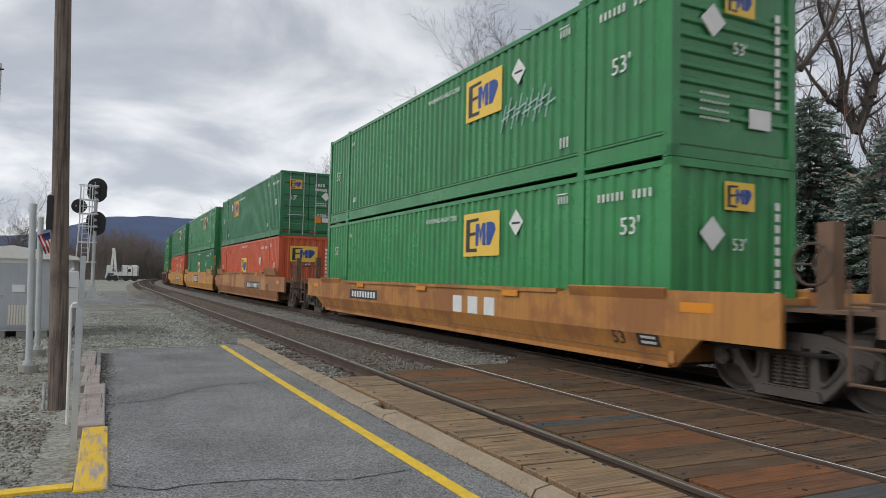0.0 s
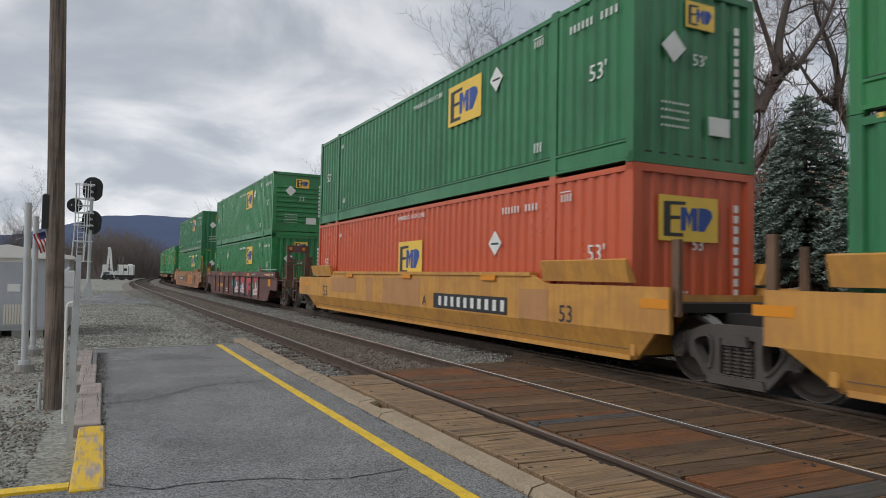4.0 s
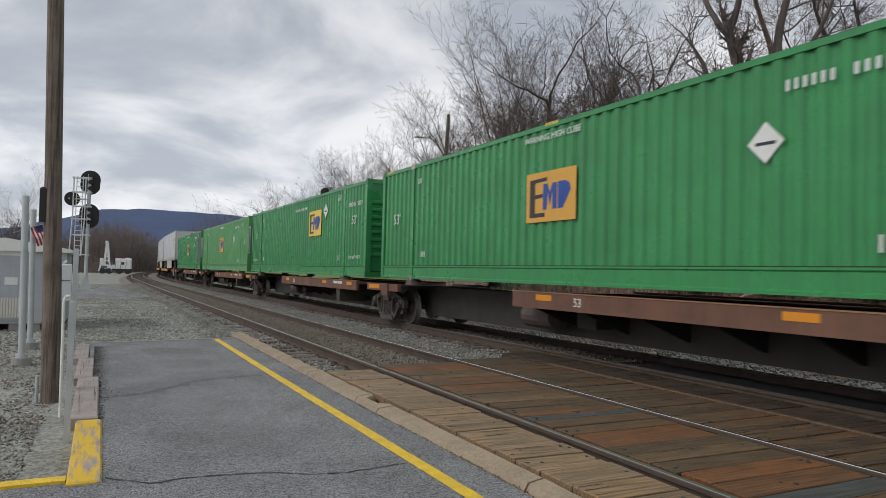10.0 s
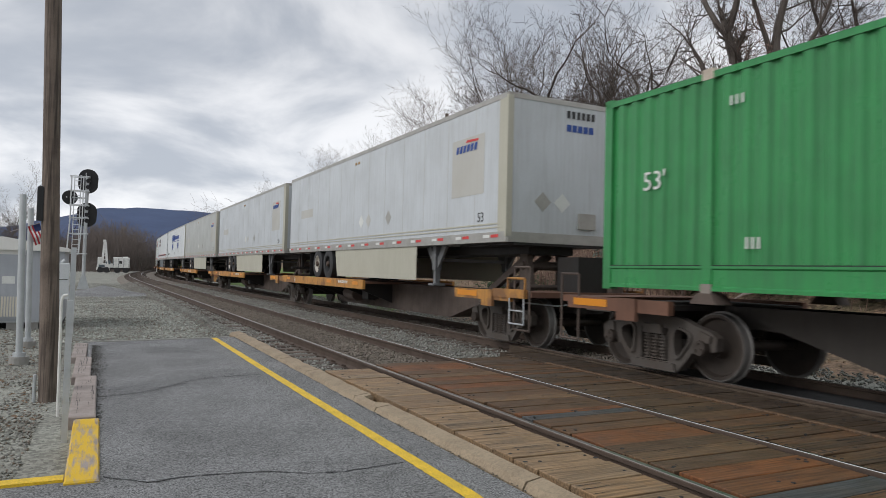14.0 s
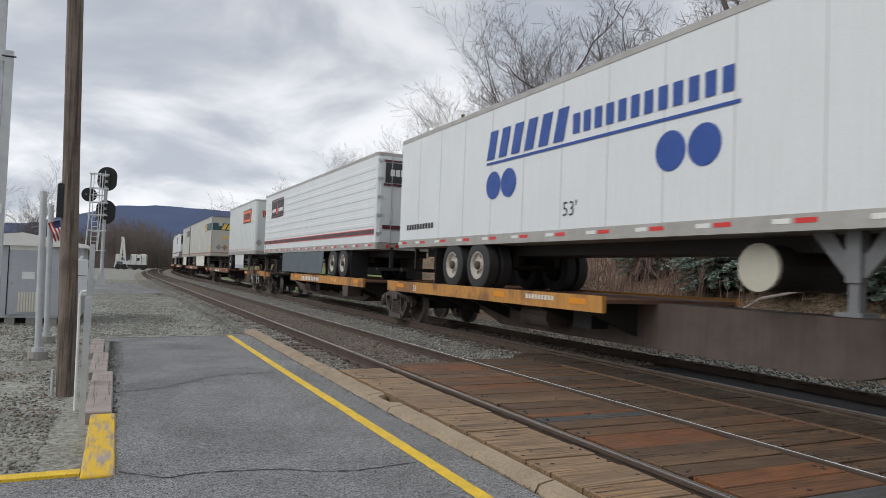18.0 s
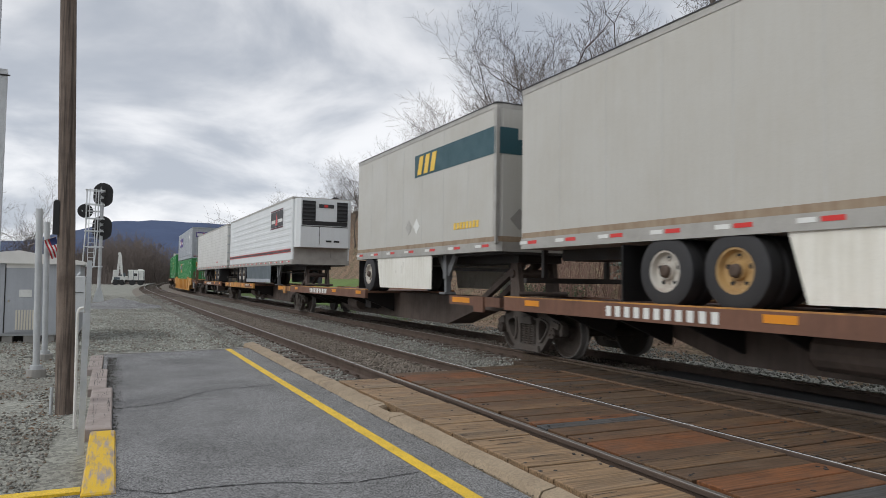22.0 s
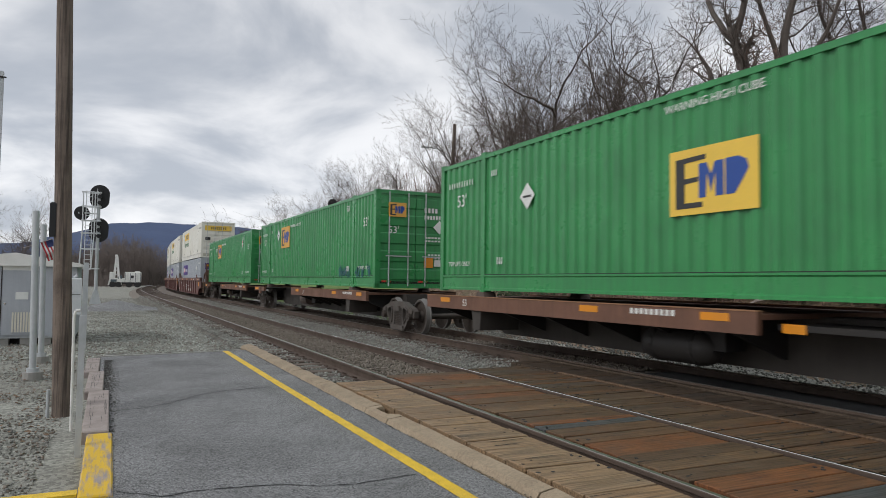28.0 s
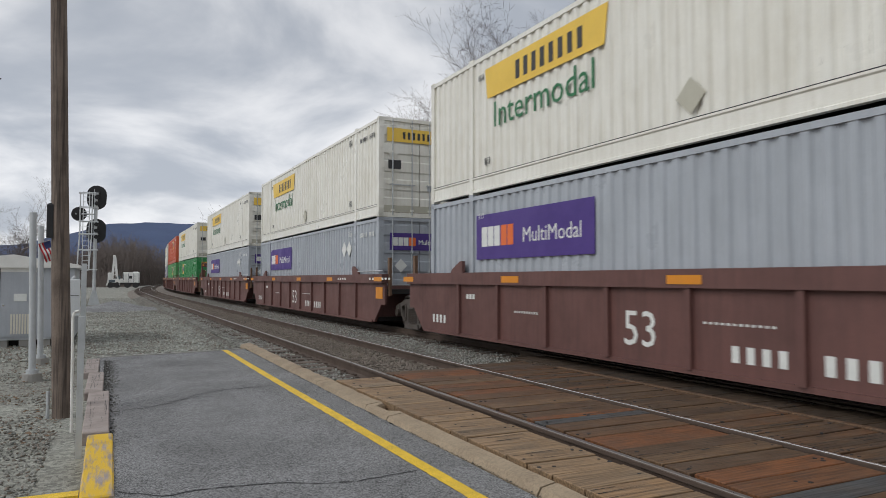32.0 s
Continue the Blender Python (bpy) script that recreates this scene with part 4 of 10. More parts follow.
# the boards between the near rails, towards the camera from the far end: width and stain
BOARDS = [(0.27, brown_wood), (0.3, rust_wood), (0.28, rust_wood), (0.33, brown_wood), (0.3, tan_wood), (0.27, rust_wood), (0.3, brown_wood), (0.28, rust_wood), (0.32, brown_wood), (0.33, brown_wood),
          (0.26, tan_wood), (0.3, brown_wood), (0.28, brown_wood), (0.14, rust_wood), (0.19, slate_wood), (0.3, brown_wood), (0.27, brown_wood), (0.46, rust_wood), (0.27, brown_wood), (0.25, tan_wood), (0.27, brown_wood),
          (0.29, rust_wood), (0.3, rust_wood), (0.24, slate_wood), (0.3, brown_wood), (0.32, rust_wood), (0.3, brown_wood)]
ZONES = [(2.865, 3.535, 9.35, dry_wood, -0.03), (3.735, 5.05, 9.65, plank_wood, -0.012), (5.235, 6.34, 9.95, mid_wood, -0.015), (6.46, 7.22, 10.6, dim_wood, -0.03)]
part("edge_timber", Geo().slab(6.355, 6.425, -4.0, 9.0, -0.16, -0.004, 0.012), brown_wood, crossing, "long worn timber between the board sets")
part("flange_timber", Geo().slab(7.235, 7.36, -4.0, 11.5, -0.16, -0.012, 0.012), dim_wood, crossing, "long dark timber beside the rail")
nails = Geo()
splits = Geo()
for x0, x1, y1, wood, top in ZONES:
    meshes = []
    for k in range(5):
        w = random.uniform(0.26, 0.38) if wood is dry_wood else random.uniform(0.26, 0.42) if wood is plank_wood else random.uniform(0.12, 0.26)
        b = 0.005
        bm = Geo().slab(x0 + random.uniform(0, 0.02), x1 - random.uniform(0, 0.03), -w / 2 + 0.007, w / 2 - 0.007, -0.16, 0.0, b)
        meshes.append((w, bm.mesh("plank", wood)))
    y = y1
    queue = list(BOARDS)
    while y > -4.0:
        w, me = random.choice(meshes)
        if wood is plank_wood and queue:
            w, stain = queue.pop(0)
            me = Geo().slab(x0 + random.uniform(0, 0.03), x1 - random.uniform(0, 0.04), -w / 2 + random.uniform(0.005, 0.010), w / 2 - random.uniform(0.004, 0.009), -0.16, 0.0, 0.005).mesh("plank", stain)
        y -= w
        turn = random.uniform(-0.9, 0.9)
        z = top + random.uniform(-0.008, 0.005)
        part("plank", me, None, crossing, at=Matrix.Translation((0, y + w / 2, z)) @ Matrix.Translation(((x0 + x1) / 2, 0, 0)) @ pose(0, 0, 0, random.uniform(-0.6, 0.6), random.uniform(-0.3, 0.3), turn) @ Matrix.Translation((-(x0 + x1) / 2, 0, 0)))
        for xx in (x0 + 0.1, x1 - 0.1, (x0 + x1) / 2 + random.uniform(-0.2, 0.2)):
            if random.random() < 0.4 and y > 0.5:
                for k in range(random.choice((1, 2, 2, 3))):
                    yy, xk = y + w / 2 + random.uniform(-0.07, 0.07), xx + random.uniform(-0.06, 0.06)
                    nails.cyl((xk, yy, z - 0.01), (xk, yy, z + 0.003), random.uniform(0.010, 0.02), n=7)
        for k in range(random.choice((0, 1, 2, 3)) if x0 < 6 and y > 0.0 else 0):
            xa, yy = random.choice((x0 + 0.02, x1 - 0.5, random.uniform(x0 + 0.05, x1 - 0.5))), y + random.uniform(0.04, w - 0.04)
            wd = random.uniform(0.002, 0.007)
            for q in range(random.randint(2, 5)):
                ln, dy = random.uniform(0.05, 0.16), random.uniform(-0.008, 0.008)
                wn2 = wd * random.uniform(0.3, 1.1)
                splits.add([(xa, yy - wd, z + 0.003), (xa + ln, yy + dy - wn2, z + 0.003), (xa + ln, yy + dy + wn2, z + 0.003), (xa, yy + wd, z + 0.003)], [(0, 1, 2, 3)])
                xa, yy, wd = xa + ln, yy + dy, wn2
tagged(part("spike_holes", nails, crack_shade_black, crossing, "dark spike holes in the planks"), kind="stuff")
tagged(part("plank_splits", splits, crack_shade_black, crossing, "dark splits along the grain"), kind="stuff")
# black sheet under the planks; its colour stands in for shade below the train
thing("crossing_bed", Geo().box(2.92, 9.0, -5, 9.2, -0.42, -0.14), crack_shade_black, "near-black bed drawn for shade under planks and train", "bed", kind="structure")

# ---- yard things ----
pole_geo = Geo()
rings = 14
for k in range(rings):
    z = -0.5 + 9.5 * k / (rings - 1)
    r = 0.098 - 0.0035 * z
    cx, cy = -0.455 - 0.027 * z, 8.9
    n = 16
    for i in range(n):
        a = 2 * math.pi * i / n
        rr = r * (1 + 0.05 * noise.noise(Vector((math.cos(a) * 2, math.sin(a) * 2, z * 0.6))))
        pole_geo.v.append((cx + rr * math.cos(a), cy + rr * math.sin(a), z))
    if k:
        for i in range(n):
            j = (i + 1) % n
            pole_geo.f.append(((k - 1) * n + i, (k - 1) * n + j, k * n + j, k * n + i))
pole_geo.f.append(tuple((rings - 1) * 16 + i for i in range(16)))
pole = thing("utility_pole", pole_geo, pole_wood, "weathered dark wooden utility pole", "pole", smooth=True)
part("conduit_box", Geo().slab(-0.64, -0.575, 8.83, 8.97, 1.83, 2.22, 0.02), signal_black, pole, "black box strapped to the pole")
part("ground_conduit", Geo().cyl((-0.59, 8.87, -0.3), (-0.585, 8.87, 0.12), 0.018, n=8), galvanised, pole, "grey conduit stub")

for x, y, top, name in ((-1.02, 12.14, 2.36, "a"), (-1.09, 14.43, 2.31, "b")):
    post = thing("steel_post", Geo().cyl((x, y, -0.1), (x - 0.04, y, top), 0.048, n=16), galvanised, "grey round steel post with concrete footing", "post", "steel posts", smooth=True)
    part("cap", Geo().cyl((x - 0.04, y, top), (x - 0.04, y, top + 0.02), 0.05, n=16), galvanised, post)
    part("base_flange", Geo().cyl((x, y, -0.06), (x, y, 0.0), 0.085, n=16), galvanised, post)
    part("concrete_base", Geo().cyl((x, y, -0.4), (x, y, -0.06), 0.15, 0.135, n=14), grey_concrete, post, "rough concrete footing")


def flag(px, py, pz, yaw, drop):
    """A small striped flag hanging slack from a stick."""
    f = empty("small_flag")
    tagged(f, "small striped red, white and blue flag", "flag", "flags")
    f.matrix_basis = Matrix.Translation((px, py, pz)) @ pose(0, 0, 0, 0, drop, yaw)
    part("stick", Geo().cyl((0, 0, -0.35), (0, 0, 0.14), 0.006, n=6), old_timber, f)
    for i in range(7):
        g = Geo()
        z0, z1 = 0.13 - 0.028 * (i + 1), 0.13 - 0.028 * i
        n = 8
        x_start = 0.13 if i < 4 else 0.0
        for k in range(n + 1):
            x = x_start + (0.36 - x_start) * k / n
            w = 0.03 * math.sin(x * 22)
            g.v += [(x, w, z0), (x, w, z1)]
            if k:
                g.f.append((2 * k - 2, 2 * k, 2 * k + 1, 2 * k - 1))
        part("stripe", g, flag_red if i % 2 == 0 else flag_white, f)
    g = Geo()
    for k in range(5):
        x = 0.13 * k / 4
        w = 0.03 * math.sin(x * 22)
        g.v += [(x, w, 0.018), (x, w, 0.13)]
        if k:
            g.f.append((2 * k - 2, 2 * k, 2 * k + 1, 2 * k - 1))
    part("canton", g, flag_blue, f, "dark blue corner field")


flag(-1.10, 14.33, 2.02, 12, 68)

thing("marker_post", Geo().box(-0.235, -0.185, 6.79, 6.83, -0.35, 1.04), galvanised, "thin flat galvanised marker post", "post")
thing("bent_pipe", Geo().tube([(-0.315, 8.0, -0.3), (-0.325, 8.0, 0.98), (-0.31, 8.0, 1.03), (-0.27, 8.0, 1.04)], 0.014, 8), cabin_white, "thin white bent conduit pipe", "pipe")

tall = thing("tall_mast", Geo().box(-1.95, -1.80, 13.0, 13.12, -0.4, 5.9), galvanised, "tall galvanised square mast", "mast")
part("clamp", Geo().box(-1.97, -1.76, 12.98, 13.14, 4.5, 4.55), galvanised, tall)
short = thing("square_post", Geo().box(-1.78, -1.665, 12.95, 13.05, -0.4, 4.68), galvanised, "galvanised square steel post beside the mast", "post")
part("bolt", Geo().cyl((-1.82, 12.94, 4.58), (-1.62, 12.94, 4.58), 0.012, n=6), black_steel, short)
part("plate", Geo().box(-1.745, -1.70, 12.94, 12.95, 2.05, 2.2), white_mark, short, "small white plate")

# junction box on a post
thing("junction_post", Geo().box(-0.54, -0.44, 16.85, 16.95, -0.4, 1.7), galvanised, "galvanised square post carrying a box", "post")
jb = thing("junction_box", Geo().slab(-0.78, -0.53, 15.95, 16.12, 0.62, 1.36, 0.015), pale_steel, "pale grey steel junction box on a leg", "box")
part("lid_lug", Geo().cyl((-0.68, 16.03, 1.36), (-0.62, 16.03, 1.42), 0.03, n=8), galvanised, jb)
part("seam", Geo().box(-0.76, -0.55, 15.94, 15.95, 1.02, 1.03), black_steel, jb)
part("leg", Geo().cyl((-0.68, 16.03, -0.4), (-0.68, 16.03, 0.62), 0.03, n=8), galvanised, jb)

# signal cabin
cab = thing("signal_cabin", Geo().box(-3.6, -0.72, 18.3, 21.2, 0.02, 1.66), bungalow_steel, "grey steel railway signal cabin", "cabin")
part("roof", Geo().prism([(-3.7, 1.62), (-0.62, 1.62), (-0.64, 1.70), (-1.95, 1.92), (-3.68, 1.70)], 1, 18.2, 21.3), cabin_white, cab, "pale low-pitched metal roof")
part("lintel", Geo().box(-2.2, -1.5, 18.285, 18.3, 1.52, 1.62), cabin_white, cab, "pale band over the door")
door = part("door", Geo().box(-2.18, -1.52, 18.27, 18.3, 0.06, 1.52), bungalow_steel, cab)
part("vent_frame", Geo().box(-2.0, -1.6, 18.262, 18.27, 0.1, 0.59), bungalow_steel, door)
for k in range(7):
    part("vent_slat", Geo().box(-1.985 + 0.055 * k, -1.95 + 0.055 * k, 18.25, 18.262, 0.12, 0.57), vent_cream, door)
part("door_sign", Geo().box(-1.93, -1.68, 18.26, 18.27, 0.86, 1.03), white_mark, door, "small white notice")
part("knob", Geo().cyl((-2.13, 18.25, 0.77), (-2.13, 18.27, 0.77), 0.025, n=10), tread_steel, door)
part("seam", Geo().box(-2.22, -2.20, 18.29, 18.3, 0.05, 1.6), black_steel, cab)
part("base_skid", Geo().box(-3.6, -0.72, 18.32, 21.2, -0.02, 0.02), galvanised, cab)
for k in range(7):
    part("foundation_block", Geo().box(-3.5 + 0.42 * k, -3.3 + 0.42 * k, 18.35, 18.6, -0.4, -0.02), grey_concrete, cab)
# black box added under the cabin in place of the shade there
part("shadow_sill", Geo().box(-3.55, -0.75, 18.7, 21.1, -0.4, -0.02), black_steel, cab)

# ---- signal mast ----
sig = thing("signal_mast", Geo().cyl((-0.85, 49.4, -0.1), (-0.85, 49.4, 7.1), 0.11, n=12), galvanised, "galvanised railway signal mast with ladder cage", "signal mast")
part("mast_foot", Geo().prism([(-1.2, -0.3), (-0.5, -0.3), (-0.72, 0.55), (-0.98, 0.55)], 1, 49.2, 49.6), galvanised, sig)


def target_board(cx, cz, w, hgt):
    """A board with half-round top and bottom."""
    pts = []
    for k in range(20):
        a = 2 * math.pi * k / 20
        pts.append((cx + w / 2 * math.cos(a), cz + math.copysign(hgt / 2 - w / 2, math.sin(a + 0.01)) + w / 2 * math.sin(a)))
    return Geo().prism(pts, 1, 49.5, 49.56)


for cx, cz in ((-0.80, 6.6), (-0.80, 4.45)):
    head = part("signal_head", target_board(cx, cz, 1.16, 1.56), signal_black, sig, "black signal target board")
    for q in (-0.4, 0.0, 0.4):
        part("hood", Geo().cyl((cx, 49.2, cz + q), (cx, 49.5, cz + q), 0.13, n=12), signal_black, head)
small = part("signal_head", Geo().cyl((-1.8, 49.5, 5.5), (-1.8, 49.56, 5.5), 0.45, n=20), signal_black, sig, "round black signal target board")
part("hood", Geo().cyl((-1.8, 49.2, 5.5), (-1.8, 49.5, 5.5), 0.14, n=12), signal_black, small)
part("arm", Geo().cyl((-2.0, 49.45, 5.5), (-0.85, 49.45, 5.5), 0.05, n=8), galvanised, sig)
cage = Geo()
for xx in (-1.72, -1.05):
    for yy in (48.7, 49.3):
        cage.tube([(xx - 0.12, yy, 1.9), (xx, yy, 4.2), (xx, yy, 6.8)], 0.03, 6)
for z in (1.95, 3.2, 4.2, 5.0, 5.9, 6.8):
    cage.tube([(-1.78, 48.7, z), (-0.7, 48.7, z), (-0.7, 49.4, z), (-1.78, 49.4, z), (-1.78, 48.7, z)], 0.03, 6)
part("ladder_cage", cage, pale_steel, sig, "pale steel ladder cage")
lad = Geo()
for xx in (-1.55, -1.2):
    lad.tube([(xx, 48.95, 0.0 if xx < -1.3 else 1.9), (xx, 48.95, 6.9)], 0.025, 6)
for k in range(16):
    lad.cyl((-1.55, 48.95, 1.9 + 0.31 * k), (-1.2, 48.95, 1.9 + 0.31 * k), 0.018, n=6)
part("ladder", lad, pale_steel, sig)

pile = Geo()
rngp = random.Random(4)
for j in range(9):
    for i in range(16):
        a = 2 * math.pi * i / 16
        r = j / 8
        pile.v.append((0.3 + 2.3 * r * math.cos(a) * (1 + 0.15 * rngp.random()), 41 + 3.2 * r * math.sin(a) * (1 + 0.1 * rngp.random()), -0.3 + 0.5 * (1 - r) ** 1.3 + 0.03 * rngp.random()))
        if j:
            k = (i + 1) % 16
            pile.f.append(((j - 1) * 16 + i, (j - 1) * 16 + k, j * 16 + k, j * 16 + i))
thing("spoil_mound", pile, asphalt, "low mound of dark spoil by the signal", "mound", smooth=True)

# far signal beyond the train's track
far_sig = thing("far_signal_mast", Geo().cyl((26.6, 90, 0), (26.6, 90, 11.5), 0.12, n=10), galvanised, "signal mast showing over the train", "signal mast")
part("signal_head", Geo().prism([(26.0, 11.2), (27.3, 11.2), (27.3, 12.0), (26.95, 12.4), (26.35, 12.4), (26.0, 12.0)], 1, 89.8, 89.9), signal_black, far_sig, "black signal target board")
part("rail_guard", Geo().tube([(25.9, 89.6, 10.4), (25.9, 89.6, 11.2), (27.6, 89.6, 11.2), (27.6, 89.6, 10.4)], 0.04, 6), galvanised, far_sig)

rp = thing("roadside_pole", Geo().cyl((28.4, 58, 0), (29.0, 58, 16.4), 0.24, 0.17, n=12), pole_wood, "tall wooden utility pole on the bank", "pole", smooth=True)
part("lamp_arm", Geo().tube([(28.8, 58, 13.0), (27.4, 57.8, 13.8), (26.0, 57.6, 13.9)], 0.05, 6), galvanised, rp)
part("lamp_head", Geo().slab(25.4, 26.1, 57.45, 57.75, 13.75, 13.92, 0.05), galvanised, rp)

# ---- the train ----
# Every load and every car has its own space: x across (the platform side is -x), y along the track, z up from the rail top.
CL, CW, CH = 16.15, 2.59, 2.9
HL, HW = CL / 2, CW / 2
LAT = 8.295
MESHES = {}


def shared(key, make, material, smooth=False):
    """Mesh data made once for all alike parts."""
    full = (key, material.name)
    if full not in MESHES:
        MESHES[full] = make().mesh(key if isinstance(key, str) else key[0], material, smooth)
    return MESHES[full]


def corrugated(y0, y1, z0, z1, x, face, pitch=0.28, depth=0.042):
    """A pressed wall in the y-z plane; face is -1 or 1, the way it looks."""
    g = Geo()
    n = max(1, round((y1 - y0) / pitch))
    p = (y1 - y0) / n
    prof = []
    for i in range(n):
        a = y0 + i * p
        prof += [(a, 0), (a + p * 0.36, 0), (a + p * 0.5, -depth), (a + p * 0.86, -depth)]
    prof.append((y1, 0))
    for yy, d in prof:
        g.v += [(x + face * d, yy, z0), (x + face * d, yy, z1)]
    for i in range(len(prof) - 1):
        q = (2 * i, 2 * i + 1, 2 * i + 3, 2 * i + 2)
        g.f.append(q if face < 0 else q[::-1])
    return g


def across(y, z0, z1, x0, x1, face, pitch=0.28, depth=0.036):
    """The same for an end wall in the x-z plane."""
    g = corrugated(x0, x1, z0, z1, y, face, pitch, depth)
    g.v = [(b, a, c) for a, b, c in g.v]
    g.f = [f[::-1] for f in g.f]
    return g


def bars(y0, y1, z0, z1, x, n, gap=0.35):
    """Unreadable lettering on a side: n plain bars."""
    g = Geo()
    w = (y1 - y0) / n
    for i in range(n):
        g.box(x - 0.004, x, y0 + i * w, y0 + i * w + w * (1 - gap), z0, z1)
    return g


def bars_end(x0, x1, z0, z1, y, n, gap=0.35):
    g = Geo()
    w = (x1 - x0) / n
    for i in range(n):
        g.box(x0 + i * w, x0 + i * w + w * (1 - gap), y - 0.004, y, z0, z1)
    return g


def diamond(y, z, r, x):
    return Geo().prism([(y, z - r), (y + r, z), (y, z + r), (y - r, z)], 0, x - 0.004, x)


def diamond_end(xc, z, r, y):
    return Geo().prism([(xc, z - r), (xc + r, z), (xc, z + r), (xc - r, z)], 1, y - 0.004, y)


def square_logo(parent, y, z, w, h, x, back, on_end=False):
    """A square panel with dark and blue plain shapes. Reading runs towards -y on the side, +x on the end."""
    def put(name, pts, material, lift, owner, label=""):
        if on_end:
            g = Geo().prism([(y + a * w, z + b * h) for a, b in pts], 1, x - lift, x - lift + 0.004)
        else:
            g = Geo().prism([(y - a * w, z + b * h) for a, b in pts], 0, x - lift, x - lift + 0.004)
        return part(name, g, material, owner, label)
    panel = put("logo_panel", [(-0.5, -0.5), (0.5, -0.5), (0.5, 0.5), (-0.5, 0.5)], back, 0.005, parent, "yellow square logo panel")
    put("logo_mark", [(-0.42, -0.40), (-0.10, -0.40), (-0.10, -0.32), (-0.31, -0.32), (-0.31, -0.03), (-0.15, -0.01), (-0.15, 0.06), (-0.31, 0.05), (-0.31, 0.29), (-0.06, 0.31), (-0.06, 0.38), (-0.42, 0.36)], logo_dark, 0.009, panel, "dark toothed bracket shape")
    put("logo_mark", [(-0.14, -0.26), (-0.06, -0.26), (-0.045, 0.10), (0.0, -0.20), (0.05, 0.10), (0.05, -0.26), (0.14, -0.26), (0.14, 0.25), (0.045, 0.25), (0.0, 0.07), (-0.05, 0.25), (-0.14, 0.25)], logo_blue, 0.009, panel, "blue zigzag shape")
    put("logo_mark", [(0.16, -0.26), (0.26, -0.26), (0.34, -0.08), (0.405, 0.08), (0.38, 0.20), (0.30, 0.26), (0.16, 0.26)], logo_blue, 0.009, panel, "blue rounded shape")


def container(paint, label, front="wall", logo="square", logo_back=None, lay="A", mark_at=None, dia=None, tall_bars=False, end_logo=True, extras="", lift=False, z53=None, pale_cast=False, number_at=None, low=0.0):
    """A 53-foot box with lift posts at the 40-foot points. front: doors, wall or ribbed end towards the platform."""
    c = empty("shipping_container")
    tagged(c, label, "container", "containers on the train")
    back = logo_back or logo_yellow
    flip = front == "doors"
    if logo == "square":
        ly, lz, lw, lh = ((2.95 if flip else -2.75), 2.06, 1.5, 0.91) if lay == "A" else (0.0, 1.575, 1.46, 0.89)
        dy, dz = ((4.25 if flip else -4.1), 2.22) if lay == "A" else ((4.36 if flip else -4.15), 1.82)
        if mark_at is not None:
            ly = mark_at
        lz -= low
        if dia:
            dy, dz = dia
    x0 = -HW
    cast = cast_pale if pale_cast else paint
    cast_foot = cast_worn if pale_cast else paint
    for side in (-1, 1):
        part("side_panel", shared(("side_panel", side), lambda: corrugated(-HL + 0.12, HL - 0.12, 0.35, CH - 0.11, side * (HW - 0.012), side), paint), paint, c)
        part("top_rail", shared(("top_rail", side), lambda: Geo().box(side * HW - 0.05 if side > 0 else -HW, side * HW if side > 0 else -HW + 0.05, -HL, HL, CH - 0.12, CH - 0.035), paint), paint, c)
        part("bottom_rail", shared(("bottom_rail", side), lambda: Geo().prism([(side * (HW - 0.10), 0.03), (side * HW, 0.03), (side * HW, 0.075), (side * (HW - 0.02), 0.09), (side * (HW - 0.02), 0.30), (side * HW, 0.32), (side * HW, 0.35), (side * (HW - 0.10), 0.35)], 1, -HL + 0.1, HL - 0.1), paint), paint, c)
        # thin black strip drawn for the undercut shadow above the bottom rail
        part("rail_joint", shared(("rail_joint", side), lambda: Geo().box(*sorted((side * (HW - 0.09), side * (HW - 0.003))), -HL + 0.16, HL - 0.16, 0.35, 0.364), signal_black), signal_black, c)
        for y in (-6.06, 6.06):
            part("lift_post", shared(("lift_post", side, y), lambda: Geo().box(side * HW - 0.14 if side > 0 else -HW - 0.002, side * HW + 0.002 if side > 0 else -HW + 0.14, y - 0.085, y + 0.085, 0, CH), paint), paint, c)
            part("corner_casting", shared(("corner_casting", side, y), lambda: Geo().box(side * HW - 0.16 if side > 0 else -HW - 0.006, side * HW + 0.006 if side > 0 else -HW + 0.16, y - 0.09, y + 0.09, CH - 0.13, CH + 0.012), cast), cast, c)
            part("foot_casting", shared(("foot_casting", side, y), lambda: Geo().box(side * HW - 0.16 if side > 0 else -HW - 0.005, side * HW + 0.005 if side > 0 else -HW + 0.16, y - 0.09, y + 0.09, -0.004, 0.12), cast_foot), cast_foot, c)
        for y in (-1, 1):
            part("corner_post", shared(("corner_post", side, y), lambda: Geo().box(side * HW - 0.16 if side > 0 else -HW, side * HW if side > 0 else -HW + 0.16, y * HL - 0.16 if y > 0 else -HL, y * HL if y > 0 else -HL + 0.16, 0, CH), paint), paint, c)
    part("roof", shared("roof", lambda: Geo().box(-HW + 0.04, HW - 0.04, -HL + 0.02, HL - 0.02, CH - 0.08, CH - 0.045), paint), paint, c)
    part("floor", shared("container_floor", lambda: Geo().box(-HW + 0.06, HW - 0.06, -HL + 0.05, HL - 0.05, 0.08, 0.2), black_steel), black_steel, c)
    part("end_wall", shared("back_wall", lambda: across(HL - 0.03, 0.12, CH - 0.08, -HW + 0.14, HW - 0.14, 1), paint), paint, c)
    e = -HL
